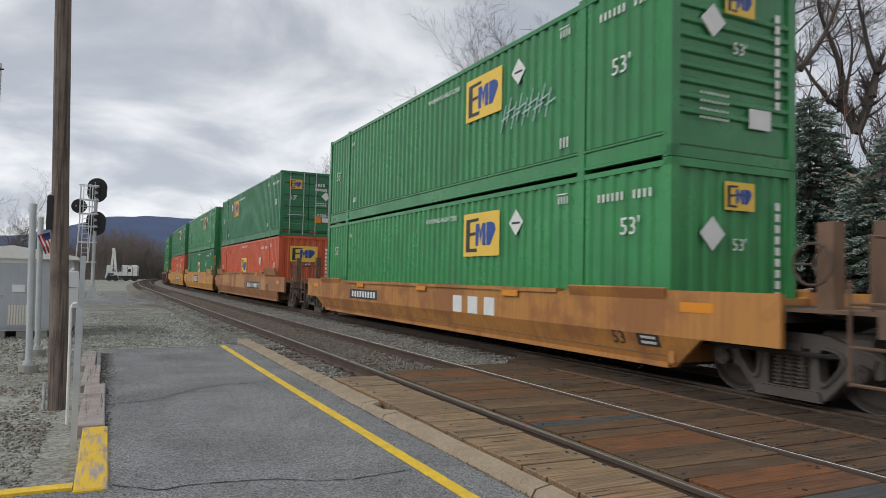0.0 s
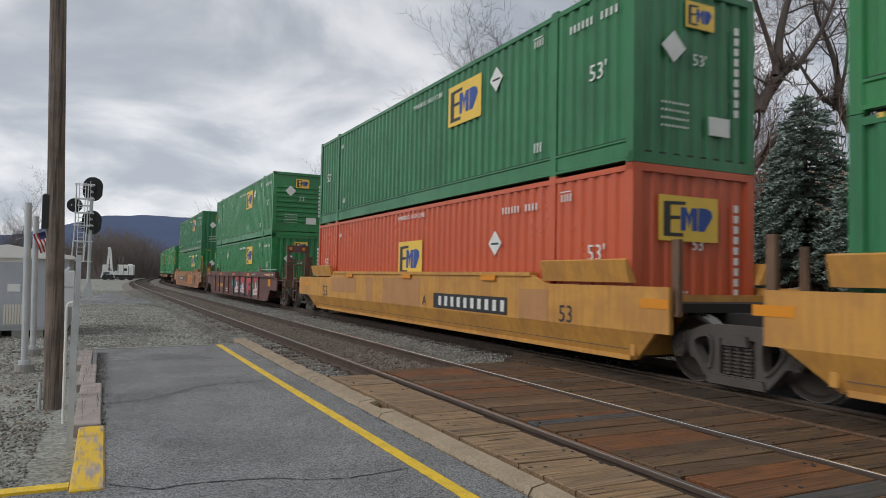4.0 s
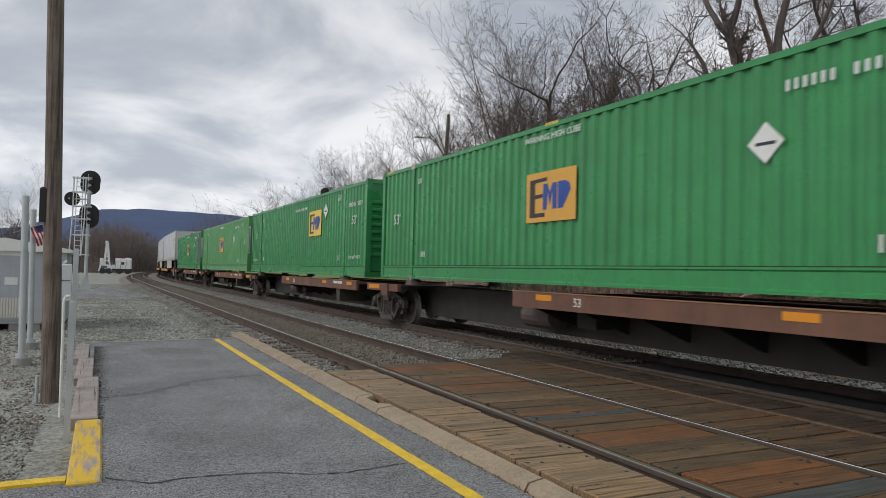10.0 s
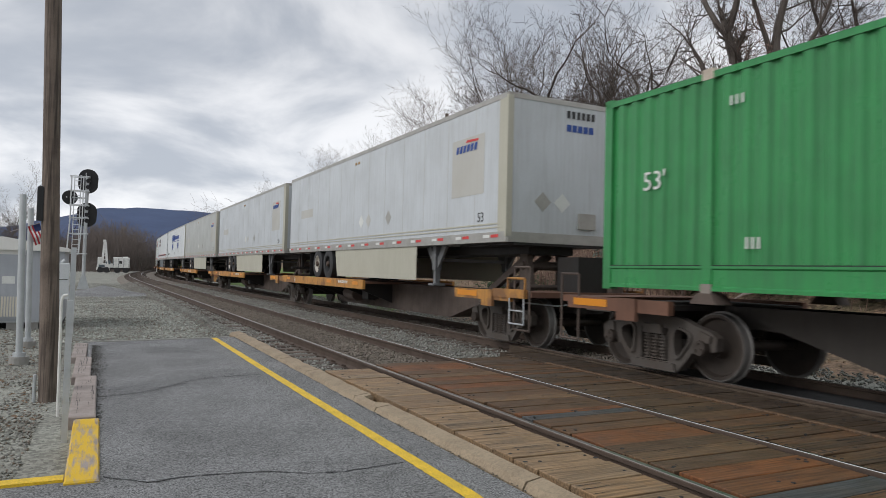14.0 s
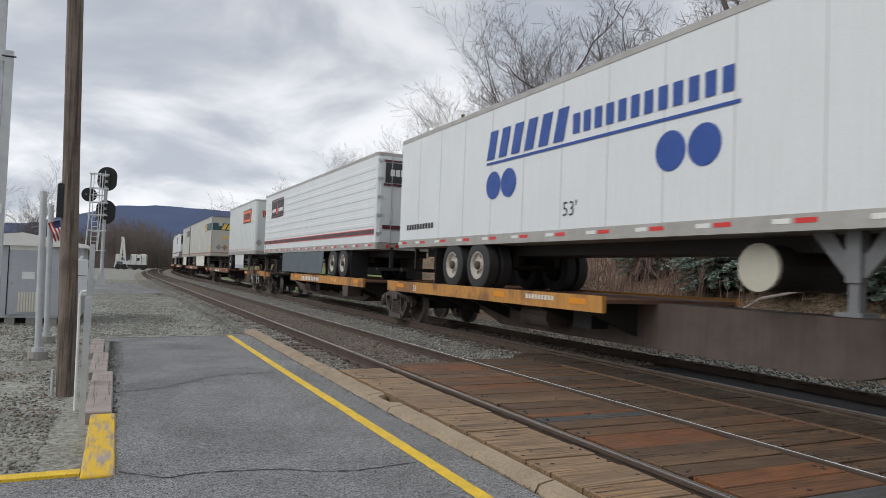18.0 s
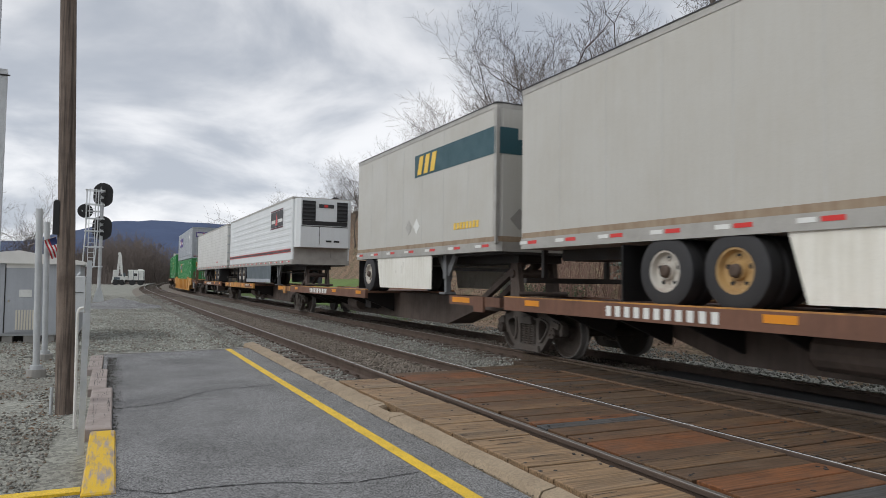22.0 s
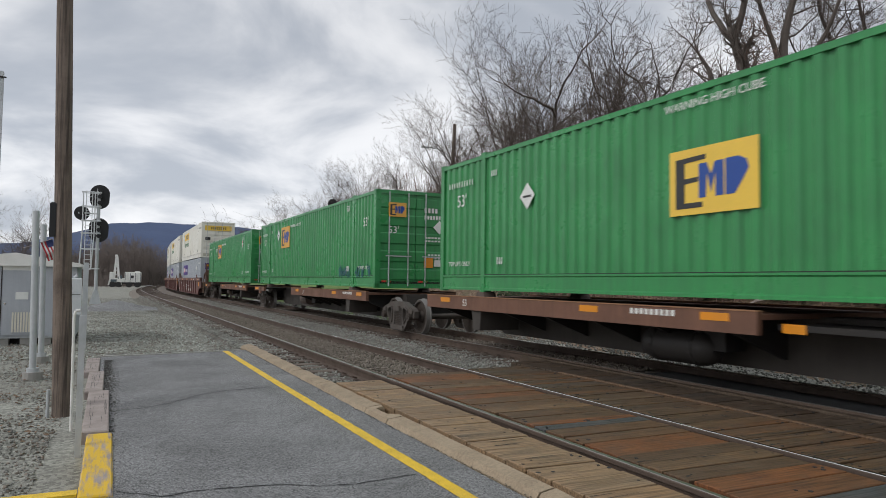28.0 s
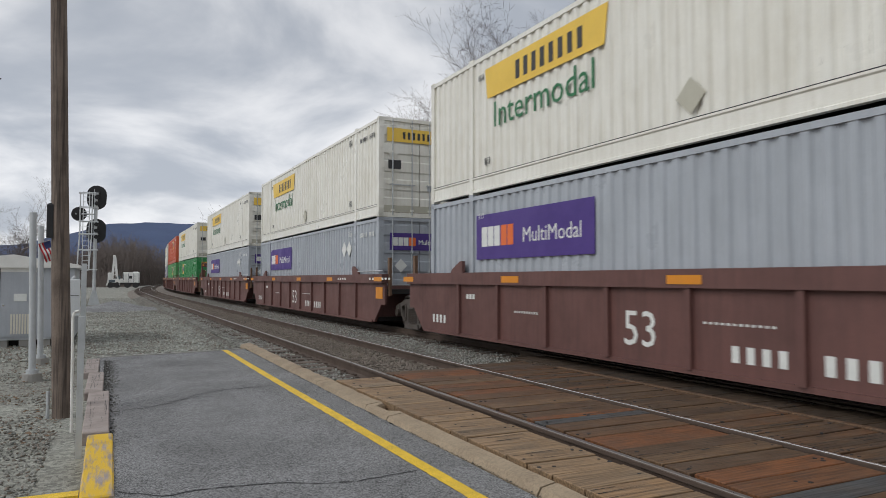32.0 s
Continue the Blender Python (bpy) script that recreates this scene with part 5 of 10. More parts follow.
    if front == "doors":
        for sx in (-1, 1):
            a, b = (-HW + 0.13, -0.012) if sx < 0 else (0.012, HW - 0.13)

            def leaf():
                n, zz = 5, 0.14
                hgt = (CH - 0.24) / n
                pts = [(e + 0.09, zz), (e + 0.05, zz)]
                for i in range(n):
                    pts += [(e + 0.05, zz + 0.09), (e + 0.025, zz + 0.13), (e + 0.025, zz + hgt - 0.13), (e + 0.05, zz + hgt - 0.09)]
                    zz += hgt
                return Geo().prism(pts + [(e + 0.05, zz), (e + 0.09, zz)], 0, a, b)
            door = part("door", shared(("door", sx), leaf, paint), paint, c)
            for bx in (a + 0.3, b - 0.24):
                part("locking_bar", shared(("locking_bar", round(bx, 2)), lambda: Geo().cyl((bx, e + 0.0, 0.06), (bx, e + 0.0, CH - 0.05), 0.019, n=8), galvanised), galvanised, door, "grey steel locking bar")
                for z in (0.2, 1.0, 1.9, 2.7):
                    part("bar_bracket", shared(("bar_bracket", round(bx, 2), z), lambda: Geo().box(bx - 0.05, bx + 0.05, e - 0.015, e + 0.05, z - 0.03, z + 0.03), paint), paint, door)
            part("door_handle", shared(("door_handle", sx), lambda: Geo().box(a + 0.2, b - 0.14, e - 0.012, e + 0.008, 0.93, 0.96), galvanised), galvanised, door)
            for z in (0.25, 0.85, 1.45, 2.05, 2.65):
                hx = -HW + 0.03 if sx < 0 else HW - 0.15
                part("hinge", shared(("hinge", sx, z), lambda: Geo().box(hx, hx + 0.12, e - 0.012, e + 0.03, z - 0.05, z + 0.05), paint), paint, door)
            part("hazard_mark", shared(("hazard_mark", sx), lambda: Geo().box(a + 0.1, a + 0.4, e + 0.045, e + 0.05, 0.17, 0.22), red_mark), red_mark, door)
        part("door_sill", shared("door_sill", lambda: Geo().box(-HW, HW, e, e + 0.1, 0.0, 0.13), paint), paint, c)
        part("door_header", shared("door_header", lambda: Geo().box(-HW, HW, e, e + 0.1, CH - 0.1, CH), paint), paint, c)
    elif front == "ribbed":
        part("end_plate", shared("end_plate", lambda: Geo().box(-HW + 0.12, HW - 0.12, e + 0.05, e + 0.08, 0.1, CH - 0.05), paint), paint, c)
        for i in range(8):
            z = 0.62 + 0.22 * i
            part("end_rib", shared(("end_rib", i), lambda: Geo().prism([(e + 0.05, z), (e + 0.008, z + 0.03), (e + 0.008, z + 0.09), (e + 0.05, z + 0.12)], 0, -HW + 0.16, HW - 0.16), paint), paint, c)
        part("end_sill", shared("end_sill", lambda: Geo().box(-HW, HW, e, e + 0.1, 0.0, 0.16), paint), paint, c)
        part("end_header", shared("end_header", lambda: Geo().box(-HW, HW, e, e + 0.1, CH - 0.12, CH), paint), paint, c)
    else:
        part("front_wall", shared("front_wall", lambda: across(e + 0.03, 0.14, CH - 0.09, -HW + 0.15, HW - 0.15, -1), paint), paint, c)
        part("end_sill", shared("end_sill", lambda: Geo().box(-HW, HW, e, e + 0.1, 0.0, 0.16), paint), paint, c)
        part("end_header", shared("end_header", lambda: Geo().box(-HW, HW, e, e + 0.1, CH - 0.12, CH), paint), paint, c)
    x = x0 - 0.006
    xe = e - (0.002 if front == "doors" else 0.004)
    if logo == "square":
        square_logo(c, ly, lz, lw, lh, x, back)
        if end_logo:
            if front == "doors":
                square_logo(c, -0.62, 2.32, 0.56, 0.42, xe - 0.02, logo_amber, True)
                part("marking", bars_end(0.28, 0.75, 2.28, 2.42, xe + 0.02, 4), white_mark, c)
                part("marking", bars_end(0.28, 0.85, 2.08, 2.2, xe + 0.02, 6), white_mark, c)
                for z in (1.5, 1.4, 0.98, 0.88):
                    part("marking", bars_end(0.3, 0.85, z, z + 0.05, xe + 0.02, 5), white_mark, c)
                part("sticker", Geo().box(0.28, 0.58, xe + 0.008, xe + 0.012, 0.62, 0.92), reflector, c, "orange square sticker")
                part("sticker", Geo().box(0.62, 1.05, xe + 0.008, xe + 0.012, 0.66, 0.86), white_mark, c)
                part("length_mark", lettering("53'", 0.3, white_mark), None, c, at=Matrix.Translation((-0.72, xe + 0.01, 1.62)) @ ON_END)
                part("placard", diamond_end(0.78, 1.85, 0.21, xe + 0.012), white_mark, c, "white diamond placard")
            else:
                square_logo(c, *((-0.17, 2.1, 1.25, 0.7) if paint is orange else (0.05, 2.42, 0.62, 0.42)), xe - 0.002, back, True)
                if paint is not orange:
                    part("placard", diamond_end(-0.5, 2.05 if front != "wall" else 1.85, 0.25, xe), white_mark, c, "white diamond placard")
                part("length_mark", lettering("53'", 0.26, white_mark), None, c, at=Matrix.Translation((0.05, xe - 0.004, 1.62)) @ ON_END)
                for z in (0.95, 0.83, 0.71, 0.59):
                    part("marking", bars_end(-0.75, -0.15, z, z + 0.035, xe, 8, 0.5), white_mark, c)
                part("sticker", Geo().box(0.25, 0.72, xe - 0.004, xe, 0.55, 0.85), white_mark, c)
                for z in range(9):
                    part("marking", Geo().box(0.82, 0.92, xe - 0.004, xe, 0.9 + 0.17 * z, 1.02 + 0.17 * z), white_mark, c)
    z53 = z53 or (1.86 if lift or paint is cream else 1.43)
    if paint is not cream and paint is not grey_box:
        if extras != "patch":
            part("length_mark", lettering("53'", 0.38, white_mark), None, c, at=Matrix.Translation((x, -7.02 if front == "ribbed" else -7.25, z53)) @ ON_SIDE)
        part("length_mark", lettering("53'", 0.38, white_mark), None, c, at=Matrix.Translation((x, 7.0, z53)) @ ON_SIDE)
    ink = logo_dark if paint is cream else white_mark
    if logo == "square":
        wy, wz = (ly - 1.7 if flip else ly + 1.9, 2.42) if lay == "A" else (ly, 2.58)
        part("notice", lettering("WARNING HIGH CUBE", 0.16, ink), None, c, at=Matrix.Translation((x, wy, wz)) @ ON_SIDE)
        part("placard", diamond(dy, dz, 0.25, x), white_mark, c, "white diamond placard")
        part("placard_line", Geo().box(x - 0.006, x - 0.004, dy - 0.14, dy + 0.14, dz - 0.03, dz + 0.01), logo_dark, c)
    if extras == "red_placard":
        rp2 = part("placard", diamond(-5.47, 2.22, 0.25, x), white_mark, c, "red and white diamond placard")
        part("placard_stripe", Geo().prism([(-5.47, 2.40), (-5.58, 2.28), (-5.36, 2.28)], 0, x - 0.008, x - 0.003).prism([(-5.47, 2.04), (-5.36, 2.16), (-5.58, 2.16)], 0, x - 0.008, x - 0.003), red_mark, rp2)
        rp3 = part("placard", diamond_end(0.78, 1.85, 0.23, xe - 0.02), white_mark, c, "red and white diamond placard")
        part("placard_stripe", Geo().prism([(0.78, 2.03), (0.67, 1.91), (0.89, 1.91)], 1, xe - 0.028, xe - 0.022).prism([(0.78, 1.67), (0.89, 1.79), (0.67, 1.79)], 1, xe - 0.028, xe - 0.022), red_mark, rp3)
    if not (lift and flip):
        ny = number_at or (-7.7 if lay == "A" or logo != "square" else -5.6)
        part("marking", bars(ny, ny + 0.45, 2.37 - low, 2.50 - low, x, 4, 0.6), ink, c)
        part("marking", bars(ny + 0.6, ny + 1.25, 2.37 - low, 2.50 - low, x, 6, 0.6), ink, c)
    my = -5.72 if lay == "A" or logo != "square" else -6.6
    part("marking", bars(my, my + 0.32, 2.44, 2.57, x, 4, 0.6), ink, c)
    part("marking", bars(my + 0.02, my + 0.3, 2.60, 2.62, x, 1, 0.0), ink, c)
    part("marking", bars(-5.7, -5.42, 0.5, 0.68, x, 3, 0.62), ink, c)
    part("marking", bars(5.5, 5.75, 2.36, 2.48, x, 3, 0.62), ink, c)
    part("marking", bars(5.25, 5.5, 0.56, 0.7, x, 3, 0.62), ink, c)
    if lift:
        if flip:
            part("marking", bars(6.5, 7.7, 2.30, 2.42, x, 10, 0.68), ink, c)
        part("notice", lettering("TOP LIFT ONLY", 0.145, white_mark), None, c, at=Matrix.Translation((x, 7.1, 0.55)) @ ON_SIDE)
        part("notice", lettering("TOP LIFT ONLY", 0.145, white_mark), None, c, at=Matrix.Translation((x, -7.1, 0.55)) @ ON_SIDE)
    if tall_bars:
        for side in (-HW + 0.08, HW - 0.08):
            part("post_plate", Geo().box(side - 0.06, side + 0.06, e - 0.006, e - 0.001, 1.0, 2.4), logo_amber, c, "yellow post plate with dark marks")
            for k in range(7):
                part("marking", Geo().box(side - 0.035, side + 0.035, e - 0.010, e - 0.006, 1.1 + 0.17 * k, 1.2 + 0.17 * k), logo_dark, c)
        for yy in (-7.6, 0.0, 7.4):
            for k in range(4):
                part("hazard_stripe", Geo().box(x0 - 0.003, x0 + 0.01, yy + 0.1 * k, yy + 0.1 * k + 0.055, CH - 0.075, CH - 0.02), logo_yellow, c)
        for sx in (-0.9, 0.7):
            for k in range(4):
                part("hazard_stripe", Geo().box(sx + 0.09 * k, sx + 0.09 * k + 0.05, e - 0.005, e, CH - 0.09, CH - 0.03), logo_yellow, c)
    if extras in ("white_plate", "patch"):
        part("post_plate", Geo().box(-HW + 0.02, -HW + 0.13, e - 0.006, e - 0.001, 0.95, 2.35), white_mark, c, "white post plate with dark marks")
        for k in range(9):
            part("marking", Geo().box(-HW + 0.045, -HW + 0.105, e - 0.010, e - 0.006, 1.03 + 0.14 * k, 1.11 + 0.14 * k), grey_patch, c)
    if extras == "dashes":
        for k in range(20):
            part("reflective_dash", Geo().box(x0 - 0.006, x0, -7.6 + 0.78 * k, -7.33 + 0.78 * k, 0.135, 0.205), vent_cream, c)
        for k in range(8):
            yy = 4.3 - 0.36 * k
            part("paint_scrawl", Geo().prism([(yy, 1.62), (yy + 0.035, 1.62), (yy - 0.14, 1.62 + 0.32), (yy - 0.17, 1.62 + 0.32)], 0, x - 0.001, x + 0.003), scrawl_blue, c)
    if extras == "patch":
        part("repaired_panel", corrugated(-7.85, -6.16, 0.52, CH - 0.1, -HW - 0.004, -1, depth=0.012), grey_patch, c, "grey weathered repair panel")
    if extras == "tag":
        for k in range(9):
            yy = -3.5 - 0.19 * k
            zz = 1.15 + 0.12 * (k % 2)
            part("paint_scrawl", Geo().prism([(yy, zz), (yy + 0.03, zz), (yy - 0.15, zz + 0.5), (yy - 0.18, zz + 0.5)], 0, x - 0.001, x + 0.003), scrawl_blue, c)
            part("paint_scrawl", Geo().prism([(yy, zz + 0.2), (yy + 0.02, zz + 0.23), (yy - 0.3, zz + 0.30), (yy - 0.3, zz + 0.27)], 0, x - 0.002, x + 0.002), scrawl_blue, c)
    if extras == "scuff":
        rs = random.Random(77)
        for y0, y1 in ((-7.7, -6.3), (-5.8, -4.6)):
            for k in range(16):
                ya, za = rs.uniform(y0, y1), rs.uniform(0.28, 0.42)
                w, hh, sl = rs.uniform(0.03, 0.12), rs.uniform(0.10, 0.34), rs.uniform(-0.12, 0.12)
                part("scuff", Geo().prism([(ya, za), (ya - w, za + 0.02), (ya - w * 0.7 + sl, za + hh), (ya + sl, za + hh * 0.9)], 0, x - 0.001 - 0.0004 * k, x + 0.003), scuff_blue, c)
    if logo == "banner":
        # yellow banner with green word
        by = 3.48
        ban = part("banner", Geo().prism([(by + 1.85, 1.91), (by - 1.85, 1.91), (by - 1.95, 2.56), (by + 1.95, 2.54)], 0, x - 0.004, x), logo_yellow, c, "yellow banner panel")
        part("banner_bar", bars(by - 1.3, by + 0.9, 2.04, 2.40, x - 0.004, 8, 0.5), logo_dark, ban)
        part("banner_word", lettering("Intermodal", 0.74, sign_green), None, c, "green lettering", at=Matrix.Translation((x, by, 1.28)) @ ON_SIDE)
        eb = part("banner", Geo().box(-HW + 0.25, HW - 0.25, xe - 0.002, xe + 0.002, 2.2, 2.6), logo_yellow, c, "yellow banner panel")
        part("banner_bar", bars_end(-0.55, 0.7, 2.29, 2.5, xe - 0.002, 8, 0.5), logo_dark, eb)
        for dz, dx in ((1.9, -0.85), (1.0, -0.85)):
            part("placard_frame", diamond_end(dx, dz, 0.2, xe + 0.014), cream, c)
        part("sticker", Geo().box(-1.0, -0.6, xe + 0.010, xe + 0.014, 1.4, 1.66), logo_dark, c, "dark notice")
        part("sticker", Geo().box(0.62, 0.86, xe + 0.010, xe + 0.014, 0.72, 1.15), logo_yellow, c, "yellow notice")
        part("sticker", Geo().box(0.25, 0.42, xe + 0.010, xe + 0.014, 0.8, 1.0), grey_box, c)
        part("grime", Geo().box(-HW + 0.14, HW - 0.14, xe + 0.026, xe + 0.028, 0.14, 0.34), skirt_cream, c)
        part("placard_frame", diamond(-0.13, 0.66, 0.26, x), skirt_cream, c, "faded diamond placard")
    if logo == "panel":
        py, pz = mark_at or 3.85, 1.98 if mark_at is None else 1.88
        pan = part("panel", Geo().box(x - 0.004, x, py - 1.95, py + 1.95, pz - 0.46, pz + 0.46), purple, c, "purple panel")
        part("panel_bar", bars(py + 1.0, py + 1.75, pz - 0.2, pz + 0.2, x - 0.004, 3, 0.12), white_mark, pan)
        part("panel_bar", bars(py + 0.5, py + 0.98, pz - 0.2, pz + 0.2, x - 0.004, 2, 0.12), sign_orange, pan)
        part("panel_word", lettering("MultiModal", 0.40, white_mark), None, pan, at=Matrix.Translation((x - 0.005, py - 0.72, pz - 0.17)) @ ON_SIDE)
        ep = part("panel", Geo().box(-0.95, 0.95, xe - 0.002, xe + 0.002, 1.95, 2.45), purple, c, "purple panel")
        part("panel_bar", bars_end(-0.85, -0.35, 2.08, 2.32, xe - 0.002, 3, 0.12), white_mark, ep)
        part("panel_bar", bars_end(-0.35, -0.12, 2.08, 2.32, xe - 0.002, 2, 0.12), sign_orange, ep)
        part("panel_word", lettering("MultiModal", 0.2, white_mark), None, ep, at=Matrix.Translation((0.4, xe - 0.004, 2.12)) @ ON_END)
        part("placard", diamond(-5.0, 2.07, 0.25, x), white_mark, c, "white diamond placard")
        part("placard", diamond(-5.5, 2.07, 0.25, x), white_mark, c, "white diamond placard")
        part("placard", diamond_end(-0.6, 1.5, 0.2, xe + 0.014), white_mark, c)
        part("sticker", Geo().box(0.2, 0.55, xe + 0.010, xe + 0.014, 0.72, 0.95), logo_blue, c)
    return c


def bogie(parent, y):
    """A two-axle truck: cast frames, springs and wheelsets."""
    b = part("bogie", shared("bolster", lambda: Geo().box(-0.95, 0.95, -0.2, 0.2, 0.5, 0.74).box(-0.35, 0.35, -0.35, 0.35, 0.74, 0.86), black_steel), black_steel, parent, at=(0, y, 0))
    for side in (-1, 1):
        def frame_geo():
            def rounded(pts, times=2):
                for _ in range(times):
                    out = []
                    for (ya, za), (yb, zb) in zip(pts, pts[1:] + pts[:1]):
                        out += [(0.78 * ya + 0.22 * yb, 0.78 * za + 0.22 * zb), (0.22 * ya + 0.78 * yb, 0.22 * za + 0.78 * zb)]
                    pts = out
                return pts

            def cast_plate(loops, x0, x1):
                """A plate with openings, from its outline and the outlines of its holes."""
                bm = bmesh.new()
                for loop in loops:
                    vs = [bm.verts.new((x0, y, z)) for y, z in loop]
                    for i in range(len(vs)):
                        bm.edges.new((vs[i], vs[(i + 1) % len(vs)]))
                bmesh.ops.triangle_fill(bm, use_beauty=True, edges=bm.edges[:])
                grown = bmesh.ops.extrude_face_region(bm, geom=bm.faces[:])
                for v in grown["geom"]:
                    if isinstance(v, bmesh.types.BMVert):
                        v.co.x = x1
                bmesh.ops.recalc_face_normals(bm, faces=bm.faces[:])
                bm.verts.index_update()
                out = ([tuple(v.co) for v in bm.verts], [tuple(v.index for v in f.verts) for f in bm.faces])
                bm.free()
                return out
            half = [(0.22, 0.835), (0.50, 0.82), (0.74, 0.735), (1.00, 0.675), (1.11, 0.60), (1.10, 0.43), (1.03, 0.40), (1.00, 0.50), (0.80, 0.50), (0.77, 0.37), (0.69, 0.36), (0.60, 0.25), (0.46, 0.10), (0.34, 0.065)]
            outline = half + [(-y, z) for y, z in half[::-1]]
            window = [(0.385, 0.69), (0.66, 0.63), (0.67, 0.50), (0.42, 0.22)]
            nest = [(-0.27, 0.20), (0.27, 0.20), (0.27, 0.66), (-0.27, 0.66)]
            holes = [rounded(window), rounded([(-y, z) for y, z in window]), nest]
            g = Geo()
            g.add(*cast_plate([outline] + holes, side * 0.95, side * 1.08))
            # raised rims round the openings, ribs and the bolster end
            for hole in holes[:2]:
                cy, cz = sum(p[0] for p in hole) / len(hole), sum(p[1] for p in hole) / len(hole)
                rim = [(cy + (y - cy) * 1.28, cz + (z - cz) * 1.2) for y, z in hole]
                g.add(*cast_plate([rim, hole], side * 1.08, side * 1.115))
            low = [(-0.44, 0.07), (0.44, 0.07), (0.40, 0.185), (-0.40, 0.185)]
            g.add(*cast_plate([low], side * 1.08, side * 1.125))
            for s in (-1, 1):
                g.add(*cast_plate([[(s * 0.82, 0.55), (s * 1.02, 0.52), (s * 1.05, 0.62), (s * 0.84, 0.68)]], side * 1.08, side * 1.12))
            g.add(*cast_plate([[(-0.2, 0.58), (0.2, 0.58), (0.17, 0.71), (-0.17, 0.71)]], side * 0.9, side * 1.14))
            return g
        part("side_frame", shared(("side_frame", side), frame_geo, bogie_steel), bogie_steel, b)

        def springs():
            g = Geo()
            for yy in (-0.15, 0.0, 0.15):
                for k in range(8):
                    z = 0.215 + 0.046 * k
                    g.cyl((side * 1.03, yy, z), (side * 1.03, yy, z + 0.022), 0.076, n=10)
                g.cyl((side * 1.02, yy, 0.22), (side * 1.02, yy, 0.6), 0.055, n=8)
            return g
        part("spring_nest", shared(("spring_nest", side), springs, bogie_steel), bogie_steel, b)
    for yy in (-0.89, 0.89):
        def wheelset_geo():
            g = Geo()
            for s in (-1, 1):
                prof = [(s * 0.69, 0.05), (s * 0.69, 0.482), (s * 0.715, 0.487), (s * 0.725, 0.462), (s * 0.83, 0.452), (s * 0.835, 0.40), (s * 0.775, 0.37), (s * 0.76, 0.16), (s * 0.85, 0.13), (s * 0.85, 0.05)]
                g.lathe(prof if s < 0 else prof[::-1], 0, 28)
                g.cyl((s * 0.9, 0, 0), (s * 1.17, 0, 0), 0.1, n=14)
                for k in range(3):
                    a = 2.094 * k
                    g.cyl((s * 1.17, 0.055 * math.cos(a), 0.055 * math.sin(a)), (s * 1.19, 0.055 * math.cos(a), 0.055 * math.sin(a)), 0.018, n=6)
            g.cyl((-0.9, 0, 0), (0.9, 0, 0), 0.075, n=12)
            return g
        ws = part("wheelset", shared("wheelset", wheelset_geo, wheel_steel, True), wheel_steel, b, at=(0, yy, 0.457))
        WHEELS.append((ws, parent, y + yy))
        ws["ring"] = 1
    return b


WHEELS = []


def reflect(parent, x, y0, y1, z0, z1):
    part("reflector", Geo().box(x - 0.006, x, y0, y1, z0, z1), reflector, parent, "yellow reflector strip")


